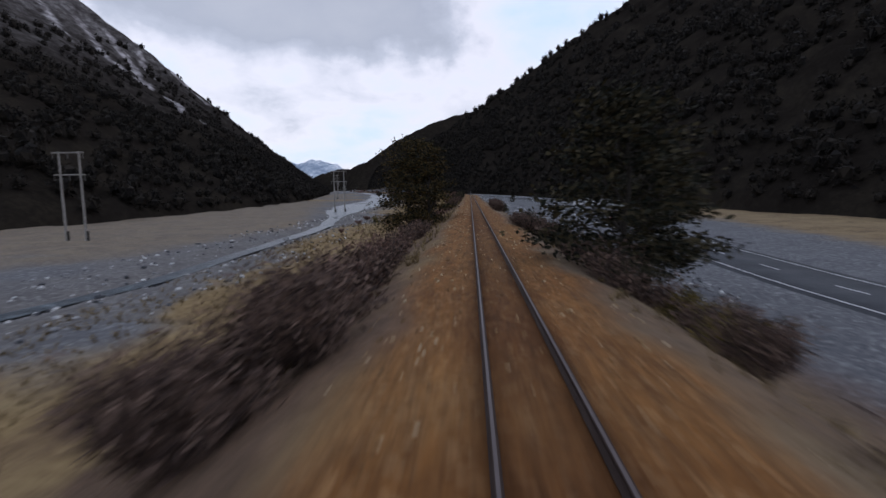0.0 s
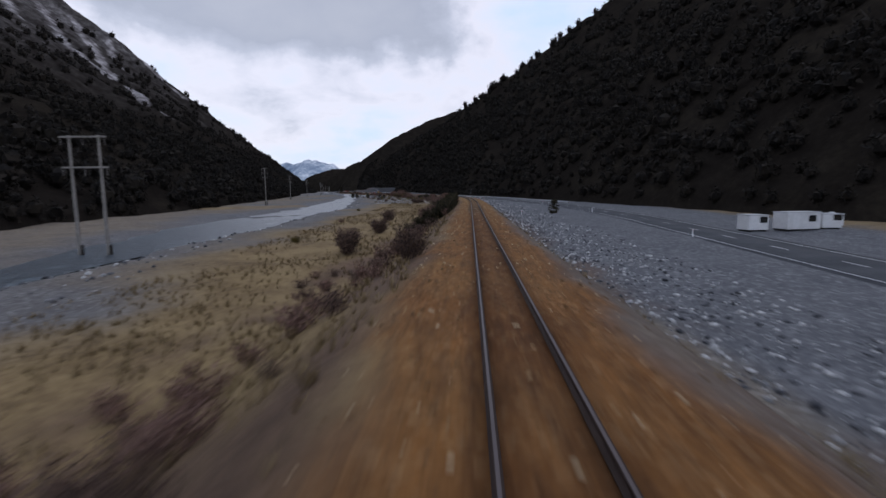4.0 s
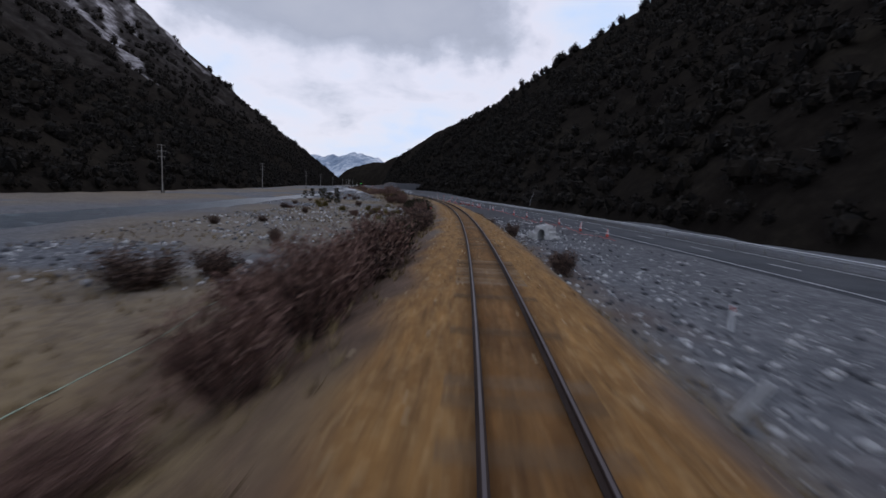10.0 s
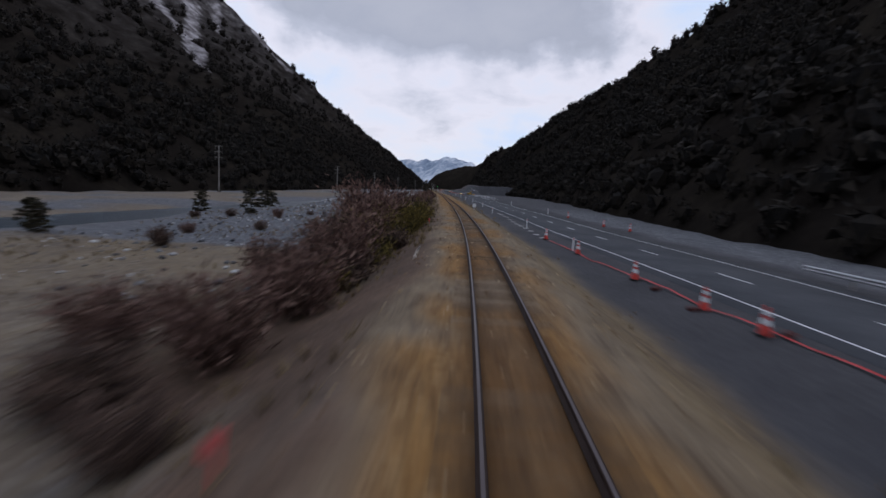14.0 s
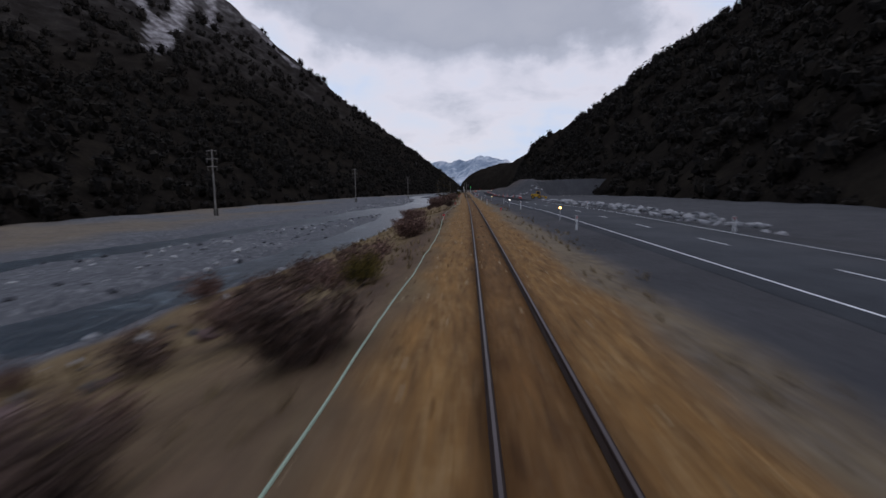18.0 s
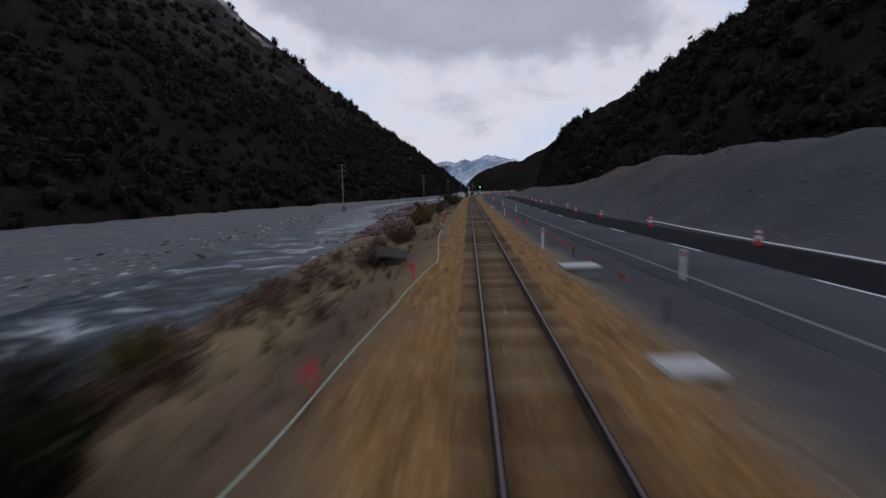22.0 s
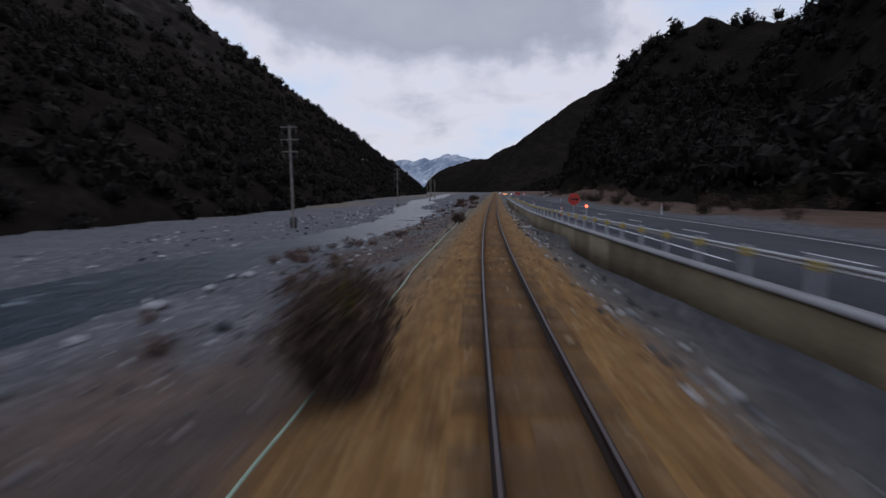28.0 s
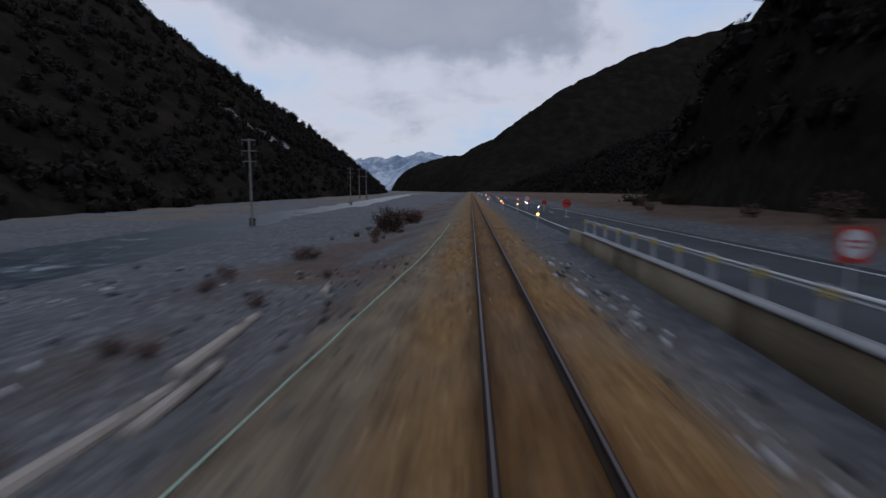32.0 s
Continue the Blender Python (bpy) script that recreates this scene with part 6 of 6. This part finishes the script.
for t0, t1, u0, u1, n, kinds, h0, h1 in (
        (0.28, 1.0, -6.6, -4.8, 30, (B, B, B, R), 1.6, 2.4), (1.0, 1.7, -8.0, -4.6, 16, (B, B, R), 1.0, 1.8), (0.0, 1.5, 3.6, 6.6, 26, (B, B, G), 1.0, 1.7), (8.5, 9.5, -7.6, -4.4, 20, (B, G, G), 1.4, 2.1), (25.3, 26.9, -9.5, -3.6, 70, (R, R, B), 0.4, 0.9), (14.55, 15.5, -9.5, -4.4, 34, (O, O, B, G), 2.2, 3.2), (3.0, 5.4, -13, -4.8, 110, (R, R, B), 0.6, 1.2), (5.4, 6.6, -9, -4.2, 16, (B, R), 0.8, 1.3), (-0.1, 1.9, 4.2, 7.0, 20, (B, B, O), 0.7, 1.3),
        (6.6, 9.2, -7.0, -4.2, 22, (G, B, R), 0.9, 1.6), (9.1, 10.0, -9.5, -5.2, 26, (B, B, G), 1.5, 2.4), (10.4, 11.6, -10, -4.2, 18, (R, R, B), 1.5, 2.5), (11.8, 13.2, -8.5, -4.2, 18, (B, R), 0.7, 1.4), (14.5, 16.6, -8, -4.8, 26, (R, B, O, G), 1.5, 2.5),
        (17.3, 18.6, -12.5, -5.2, 66, (R, R, R, B), 0.8, 1.5), (19.5, 20.6, -11.5, -8.0, 22, (R, R), 0.5, 0.9), (20.6, 23.6, -9.5, -4.4, 70, (R, R, B), 0.5, 1.1), (23.6, 25.6, -14, -5, 40, (R, B), 0.5, 1.0), (28.2, 33.5, -12.5, -6.5, 80, (R, R, B), 0.35, 0.8), (27.9, 34, 18, 40, 110, (B, B, G), 1.0, 2.4),
        (3.05, 4.4, -11, -4.4, 55, (R, R, B), 0.6, 1.2), (12.1, 13.6, -14, -4.6, 55, (R, B, O), 0.5, 1.1), (18.3, 18.75, -9.5, -5.2, 16, (R, R, B), 0.7, 1.2), (24.15, 25.4, -10.5, -4.0, 60, (R, R, B), 0.5, 1.0)):
    for _ in range(n):
        h = belt.uniform(h0, h1)
        sow(belt.choice(kinds), T_(belt.uniform(t0, t1)), belt.uniform(u0, u1), h, h * belt.uniform(1.0, 1.6))
for kind, lots in SOWN.items():
    v = np.concatenate(lots)
    tagged(shell("scrub", v, np.arange(len(v)).reshape(-1, 4), {"brown": brown_leaf, "red": red_leaf, "green": green_leaf, "olive": gorse_leaf}[kind]), {"brown": "belt of bare dark brown scrub along the banks", "red": "belt of leafless reddish scrub along the banks", "green": "belt of dark green broom along the banks", "olive": "belt of olive gorse along the banks"}[kind], "scrub", kind="stuff")
# small shrubs dotted over the river flat
for _ in range(24):
    t = random.uniform(11.2, 17.0)
    plant(random.choice((B, B, R, O)), T_(t), random.uniform(-34, -13), random.uniform(0.7, 1.4), random.uniform(1.0, 1.9))
for _ in range(12):
    t = random.uniform(0.8, 9.0)
    plant(random.choice((B, R, O)), T_(t), random.uniform(-30, -15), random.uniform(0.5, 1.0), random.uniform(0.8, 1.6))


def limb(points, radii, seg=7):
    """A bent tapering tube."""
    pts, out = [Vector(p) for p in points], []
    for i, p in enumerate(pts):
        d = (pts[min(i + 1, len(pts) - 1)] - pts[max(i - 1, 0)]).normalized()
        a = d.orthogonal().normalized()
        b = d.cross(a)
        for k in range(seg):
            t = 2 * math.pi * k / seg
            out.append(p + (a * math.cos(t) + b * math.sin(t)) * radii[i])
    f = [(i * seg + k, i * seg + (k + 1) % seg, (i + 1) * seg + (k + 1) % seg, (i + 1) * seg + k) for i in range(len(pts) - 1) for k in range(seg)]
    return np.array(out), np.array(f)


def beech(label, h, width, clusters, leaves, low=0.22, mat=None, airy=0.28):
    """A mountain beech: a bent trunk, rising limbs and flat sprays of small leaves."""
    e = thing("beech_tree", label, "tree", "beech trees by the track")
    bend = [(rng.normal() * 0.03 * h * k / 5, rng.normal() * 0.03 * h * k / 5, h * 0.9 * k / 5 - 0.3) for k in range(6)]
    tv, tf = limb(bend, [0.024 * h * (1 - 0.16 * k) for k in range(6)])
    shell("trunk", tv, tf, bark, e, smooth_faces=True)
    vs, fs, n0, centres = [], [], 0, []
    for k in range(clusters):
        z = h * (low + (0.98 - low) * (k + 0.5) / clusters)
        a = k * 2.4 + rng.normal() * 0.4
        q = (z / h - low) / (1 - low)
        reach = width / 2 * (1 - 0.75 * q ** 1.6) * rng.uniform(0.45, 1.08) * (0.6 + 0.4 * min(1, q * 4))
        c = np.array([math.cos(a) * reach, math.sin(a) * reach, z + rng.normal() * 0.03 * h])
        centres.append(c)
        if k % 2 == 0:
            zt = max(0.1, z - reach * 0.55)
            f_ = zt / (h * 0.9)
            root = np.array(bend[0]) * (1 - f_) + np.array(bend[5]) * f_
            v, f = limb([root, root * 0.5 + c * 0.5 + (0, 0, 0.05 * h), c], [0.007 * h, 0.005 * h, 0.002 * h], 5)
            vs.append(v)
            fs.append(f + n0)
            n0 += len(v)
    shell("bough", np.concatenate(vs), np.concatenate(fs), bark, e, smooth_faces=True)
    cs = np.repeat(np.array(centres), leaves, 0)
    n = len(cs)
    r = width * airy * 0.6
    p = cs + rng.normal(size=(n, 3)) * np.array([r * 0.5, r * 0.5, r * 0.16])
    d = rng.normal(size=(n, 3)) * np.array([1, 1, 0.35])
    d /= np.linalg.norm(d, axis=1, keepdims=True)
    lv, lf = slivers(p, p + d * rng.uniform(0.16, 0.36, (n, 1)), rng.uniform(0.05, 0.10, n))
    shell("crown", lv, lf, mat or beech_leaf, e)
    return e


# lit version of the beech leaves, yellow-brown light painted into the top tone
lit_leaf = leaf_mat("lit_beech_leaves", [(0.010, 0.010, 0.006), (0.030, 0.026, 0.012), (0.085, 0.055, 0.018)])
dark_beech = "dark mountain beech tree with layered foliage on the embankment"
beech(dark_beech, 7.6, 7.0, 52, 130, 0.12).matrix_basis = stand(19.5, 5.2, 0, 30)
beech(dark_beech, 9.8, 6.0, 50, 130, 0.2).matrix_basis = stand(29, 9.6, 0, 200)
beech("dark mountain beech tree with pale gaps between its branches", 9.0, 5.0, 36, 60, 0.25).matrix_basis = stand(35, 11.5, 0, 90)
beech("mountain beech tree with light painted into its foliage on the embankment", 10.4, 8.0, 74, 150, 0.08, lit_leaf).matrix_basis = stand(52.5, -7.2, 0, 60)
beech("mountain beech tree with light painted into its foliage on the embankment", 8.4, 5.4, 46, 130, 0.1, lit_leaf).matrix_basis = stand(50, -5.0, 0, 160)
beech("thin mountain beech tree with sparse leaves beside the track", 8.4, 4.6, 34, 40, 0.2, lit_leaf, 0.22).matrix_basis = stand(718, -7.6, 0, 10)
beech("tall mountain beech tree beside the track", 10.6, 5.6, 44, 70, 0.06).matrix_basis = stand(861, -7.6, 0, 120)
beech("small dense beech tree at the riverside", 3.9, 2.3, 26, 70, 0.05).matrix_basis = stand(903.5, -9.3, 0, 0)
small = beech("small dark conical tree on the river flat", 3.1, 2.5, 22, 60, 0.05, green_leaf)
spread(small, [stand(s, u, -0.1, r, k) for s, u, r, k in ((214, 17.8, 0, 1.0), (423, -28, 30, 1.0), (462.7, -38.9, 60, 0.9), (487, -28.5, 90, 1.1), (494, -38.5, 10, 1.05), (509, -34, 140, 1.2), (455.6, -32.4, 20, 0.75), (421.7, -25.6, 0, 0.85), (105.5, 6.6, 200, 0.8), (519, -36, 250, 1.1))])

# ---------------------------------------------------------------- forest on the slopes, one sheet of many trees
def forest_tree(n):
    bm = bmesh.new()
    bmesh.ops.create_icosphere(bm, subdivisions=1, radius=0.62)
    shift_ = Vector(rng.uniform(0, 40, 3))
    bm.verts.ensure_lookup_table()
    pts = np.array([(v.co * (1 + 0.42 * noise.noise(v.co * 1.9 + shift_) + 0.25 * noise.noise(v.co * 4.5 + shift_)))[:] for v in bm.verts])
    core = pts[np.array([[v.index for v in f.verts] for f in bm.faces])] * np.array([1.0, 1.0, 1.1]) + np.array([0, 0, 1.0])
    bm.free()
    d = rng.normal(size=(n, 3))
    d /= np.linalg.norm(d, axis=1, keepdims=True)
    p = d * rng.uniform(0.45, 1.0, (n, 1)) * np.array([1.0, 1.0, 1.15]) + np.array([0, 0, 1.0])
    p[:, 2] = np.maximum(p[:, 2], -0.2)
    a, b = rng.normal(size=(n, 3)) * 0.19, rng.normal(size=(n, 3)) * 0.19
    return np.concatenate([core, np.stack([p, p + a, p + b], 1)])


kinds = [forest_tree(100) for _ in range(5)]
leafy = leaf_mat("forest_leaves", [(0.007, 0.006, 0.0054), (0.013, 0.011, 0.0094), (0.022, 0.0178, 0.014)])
for name, count, reach in (("mountain_right", 6400, 420), ("mountain_left", 5800, 520), ("mountain_spur", 900, 200)):
    X, Y, Z, D, bare = SLOPES[name]
    ok = np.flatnonzero(((D > -1.0) & (D < reach) & (Y > -60) & (Y < 1700) & (bare < 0.4)).ravel())
    wgt = 1 / (35 + np.abs(D.ravel()[ok]))
    pick = rng.choice(ok, count, replace=False, p=wgt / wgt.sum())
    size = rng.uniform(1.3, 3.0, count) * (0.75 + 0.5 * vnoise(X.ravel()[pick] / 30, Y.ravel()[pick] / 30, 5))
    size *= 1 + 0.004 * np.maximum(D.ravel()[pick], 0)
    low = D.ravel()[pick] < 4
    size[low] *= 0.8
    tri = []
    for k in range(5):
        m = np.arange(count) % 5 == k
        a = rng.uniform(0, 6.3, m.sum())
        t = kinds[k][None] * size[m][:, None, None, None]
        x = t[..., 0] * np.cos(a)[:, None, None] - t[..., 1] * np.sin(a)[:, None, None] + X.ravel()[pick][m][:, None, None]
        y = t[..., 0] * np.sin(a)[:, None, None] + t[..., 1] * np.cos(a)[:, None, None] + Y.ravel()[pick][m][:, None, None]
        z = t[..., 2] * 1.15 + Z.ravel()[pick][m][:, None, None] - size[m][:, None, None] * 0.35
        tri.append(np.stack([x, y, z], -1).reshape(-1, 3))
    v = np.concatenate(tri)
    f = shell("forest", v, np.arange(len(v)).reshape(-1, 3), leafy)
    tagged(f, "dense dark beech forest covering the lower mountainside", "forest", kind="stuff")

# ---------------------------------------------------------------- grass and stones
straw = leaf_mat("straw_grass", [(0.07, 0.045, 0.022), (0.15, 0.105, 0.052), (0.26, 0.19, 0.10)])


def scatter(n, t0, t1, u0, u1, seed, keep):
    r = np.random.default_rng(seed)
    s = run_at(r.uniform(t0, t1, n))
    u = r.uniform(u0, u1, n)
    z = ground_rel(s, u)[0]
    k = keep(s, u, r)
    s, u, z = s[k], u[k], z[k]
    x, y = plan(s, u)
    return np.stack([x, y, z + level(s)], -1), r


def tufts(name, label, pos, r, size):
    n, b = len(pos), 9
    a = r.uniform(0, 6.3, (n, b))
    sz = size * r.uniform(0.5, 1.3, (n, 1))
    out = r.uniform(0.25, 0.9, (n, b)) * sz
    base = pos[:, None] + np.stack([np.cos(a) * 0.08 * sz, np.sin(a) * 0.08 * sz, a * 0 - 0.03], -1)
    tip = pos[:, None] + np.stack([np.cos(a) * out, np.sin(a) * out, sz * r.uniform(0.5, 1.0, (n, b))], -1)
    side = np.stack([-np.sin(a), np.cos(a), a * 0], -1) * (0.035 * sz + 0.006)[..., None]
    v = np.stack([base - side, base + side, tip], 2).reshape(-1, 3)
    return tagged(shell(name, v, np.arange(len(v)).reshape(-1, 3), straw), label, "grass", kind="stuff")


patchy = lambda s, u, r: (vnoise(s / 6, u / 6, 21) + r.uniform(-0.25, 0.25, len(s))) > 0.42
pos, r = scatter(15000, 0, 10.8, -26, -2.9, 31, patchy)
tufts("tussock_grass", "dry straw-coloured tussock grass over the left-hand flat", pos, r, 0.42)
pos, r = scatter(9000, 10.8, 27.0, -11.5, -2.8, 32, patchy)
tufts("tussock_grass", "dry straw-coloured grass on the railway bank", pos, r, 0.40)
pos, r = scatter(5000, 11, 17.5, -34, -11, 35, patchy)
tufts("tussock_grass", "dry tussock grass dotted over the river flat", pos, r, 0.35)
pos, r = scatter(3500, 0, 22, 2.8, 6.0, 33, lambda s, u, r: (u < bank_right(s) + 0.8) & ((vnoise(s / 5, u / 5, 22) + r.uniform(-0.2, 0.2, len(s))) > 0.5))
tufts("verge_grass", "dry brown grass along the shoulder of the track", pos, r, 0.26)

ico = bmesh.new()
bmesh.ops.create_icosphere(ico, subdivisions=1, radius=1.0)
ICO_V = np.array([v.co[:] for v in ico.verts])
ICO_F = np.array([[v.index for v in f.verts] for f in ico.faces])
ico.free()


def stones(name, label, pos, r, lo, hi, mat, power=2.2, sink=0.25):
    n = len(pos)
    sz = lo + (hi - lo) * r.uniform(0, 1, n) ** power
    ax = r.uniform(0.6, 1.25, (n, 1, 3)) * sz[:, None, None] * np.array([1, 1, 0.7])
    a = r.uniform(0, 6.3, n)
    v = ICO_V[None] * (1 + r.uniform(-0.3, 0.3, (n, len(ICO_V), 1))) * ax
    x = v[..., 0] * np.cos(a)[:, None] - v[..., 1] * np.sin(a)[:, None]
    y = v[..., 0] * np.sin(a)[:, None] + v[..., 1] * np.cos(a)[:, None]
    v = np.stack([x, y, v[..., 2]], -1) + pos[:, None] + np.array([0, 0, 1]) * (sz * sink)[:, None, None]
    f = (np.arange(n)[:, None, None] * len(ICO_V) + ICO_F[None]).reshape(-1, 3)
    return tagged(shell(name, v.reshape(-1, 3), f, mat), label, "stones", kind="stuff")


grey_stone = material("grey_stones", [(0.05, 0.052, 0.06), (0.13, 0.135, 0.145), (0.26, 0.265, 0.275), (0.48, 0.48, 0.48)], scale=1.0, fine=14, rough=0.9, world_space=True, island=True, rand=0.75)
dull_stone = material("dull_bank_stones", [(0.05, 0.047, 0.046), (0.10, 0.092, 0.088), (0.16, 0.148, 0.14), (0.27, 0.25, 0.235)], scale=1.0, fine=14, rough=0.9, world_space=True, island=True, rand=0.6)
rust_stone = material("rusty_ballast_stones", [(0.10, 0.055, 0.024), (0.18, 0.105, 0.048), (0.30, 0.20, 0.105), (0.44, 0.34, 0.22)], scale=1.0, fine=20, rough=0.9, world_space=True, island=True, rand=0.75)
red_stone = material("reddish_boulders", [(0.045, 0.028, 0.028), (0.095, 0.058, 0.057), (0.165, 0.11, 0.105)], scale=0.8, fine=10, rough=0.9, world_space=True, island=True, rand=0.5)
pale_stone = material("pale_quarry_rock", [(0.10, 0.105, 0.115), (0.19, 0.195, 0.21), (0.33, 0.33, 0.34)], scale=0.8, fine=10, rough=0.9, world_space=True, island=True, rand=0.6)

pos, r = scatter(22000, 1.2, 12.5, 3.5, 17, 41, lambda s, u, r: (u > bank_right(s) - 0.6) & (u < road_l(s) - 1.2) & (r.uniform(0, 1, len(u)) < 1.15 - (u - bank_right(s)) / 11))
stones("river_stones", "grey river cobbles spread over the gravel beside the road", pos, r, 0.035, 0.19, grey_stone, 2.8)
pos, r = scatter(9000, 14.5, 32.6, -30, -6, 42, lambda s, u, r: (np.abs(u) > bank_left(s) - 1) & (np.abs(u - river_mid(s)) > river_half(s) + 0.5) & ((u < -12.5) | (time_at(s) < 25.6) | (time_at(s) > 28)))
stones("river_stones", "grey cobbles on the river bars", pos, r, 0.04, 0.24, grey_stone)
pos, r = scatter(5000, 0.5, 14.5, -40, -12, 45, lambda s, u, r: np.abs(u - river_mid(s)) < 11)
stones("river_stones", "grey cobbles in the stony stream bed", pos, r, 0.05, 0.28, grey_stone)
pos, r = scatter(4500, 27.9, 32.6, -9, -3.0, 46, lambda s, u, r: np.abs(u) > 3)
stones("bank_stones", "loose grey stones on the bare river bank", pos, r, 0.02, 0.12, dull_stone)
pos, r = scatter(1500, 27.5, 32.6, 1.9, 3.6, 47, lambda s, u, r: u < wall_u(s) - 0.15)
stones("bank_stones", "loose stones in the ditch below the wall", pos, r, 0.03, 0.14, grey_stone)
pos, r = scatter(3000, 22.3, 27.0, 14.5, 42, 48, lambda s, u, r: u > road_l(s) + 8.2)
stones("slip_stones", "grey broken stones over the heap of slip gravel", pos, r, 0.04, 0.15, dull_stone, 3.0)
pos, r = scatter(900, 18.9, 21.1, 16, 20.6, 49, lambda s, u, r: u > 15.9)
stones("quarry_stones", "pale grey broken rock heaped beyond the road", pos, r, 0.08, 0.36, pale_stone)
pos, r = scatter(1500, 23.2, 24.75, -15.5, -8.0, 50, lambda s, u, r: u < -9)
stones("bank_rubble", "reddish broken stones on the river bank", pos, r, 0.08, 0.32, red_stone)
pos, r = scatter(4200, 10.6, 13.7, -34, -6.5, 51, lambda s, u, r: vnoise(s / 9, u / 9, 33) > 0.38)
stones("river_stones", "grey cobbles over the bare gravel flat", pos, r, 0.04, 0.24, grey_stone)
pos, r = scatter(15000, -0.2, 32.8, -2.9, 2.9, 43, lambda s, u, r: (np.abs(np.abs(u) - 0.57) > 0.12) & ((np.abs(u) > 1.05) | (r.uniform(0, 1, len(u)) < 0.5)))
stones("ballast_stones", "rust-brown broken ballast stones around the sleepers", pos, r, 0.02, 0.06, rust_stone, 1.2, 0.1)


def boulders(label, mat, group, places):
    """Single boulders, each a thing of its own."""
    base = []
    for k in range(4):
        bm = bmesh.new()
        bmesh.ops.create_icosphere(bm, subdivisions=2, radius=1.0)
        for v in bm.verts:
            q = v.co.copy()
            v.co *= 1 + 0.35 * noise.noise(q * 1.3 + Vector((k * 7, 0, 0))) + 0.12 * noise.noise(q * 3.7)
            v.co.z *= 0.72
        me = bpy.data.meshes.new("boulder")
        bm.to_mesh(me)
        bm.free()
        me.materials.append(mat)
        base.append(me)
    for k, (s, u, q) in enumerate(places):
        o = tagged(new("boulder", base[k % 4]), label, "boulder", group)
        o.matrix_basis = stand(s, u, q * 0.32, random.uniform(0, 360)) @ Matrix.Diagonal((q * random.uniform(0.8, 1.3), q, q * random.uniform(0.7, 1.0), 1))


rr = random.Random(3)
boulders("reddish angular boulder in the river-bank armour", red_stone, "red boulders by the river", [(rr.uniform(768, 824), rr.uniform(-15.0, -9.0), rr.uniform(0.18, 0.44)) for _ in range(125)])
boulders("pale grey quarry boulder in a heap beyond the road", pale_stone, "boulders beyond the road", [(rr.uniform(598, 694), rr.uniform(16.0, 20.5), rr.uniform(0.2, 0.5)) for _ in range(75)] + [(738 + 0.15 * k + rr.uniform(-2, 2), 15.0 + 0.24 * k + rr.uniform(-1.2, 1.2), rr.uniform(0.18, 0.5)) for k in range(0, 46, 2)])
boulders("dark pinkish boulder on the scrubby bank", red_stone, "boulders along the bank", [(rr.uniform(562, 600), rr.uniform(-10.5, -6.0), rr.uniform(0.15, 0.4)) for _ in range(25)])
boulders("pale boulder at the water's edge", pale_stone, "boulders at the water", [(rr.uniform(580, 600), rr.uniform(-14.5, -11.5), rr.uniform(0.12, 0.3)) for _ in range(10)] + [(rr.uniform(376, 392), rr.uniform(-12.5, -8.5), rr.uniform(0.2, 0.4)) for _ in range(16)] + [(s, -9.2 - 2.2 * math.sin((s - 925) / 30), rr.uniform(0.14, 0.34)) for s in np.arange(925, 1062, 3.3)] + [(390.2, -8.5, 0.25)])

# white pads and arrows on the road's shoulder
pad = material("white_pads", [(0.42, 0.41, 0.40), (0.60, 0.59, 0.58)], scale=2, fine=12, rough=0.8)
pd = thing("road_pad", "white temporary road marker pad on the shoulder", "road marker", "marker pads on the shoulder")
part("pad", box(0.55, 0.42, 0.03, bevel=0.008), pad, pd)
spread(pd, [stand(466.5 + 3.35 * k, 7.0 + 0.03 * k, 0.02) for k in range(-1, 11)] + [stand(60 + 6.4 * k, float(road_l(60 + 6.4 * k)) - 0.6 + 7.8 * (k % 2), 0.06, scale=1.5) for k in range(12)])
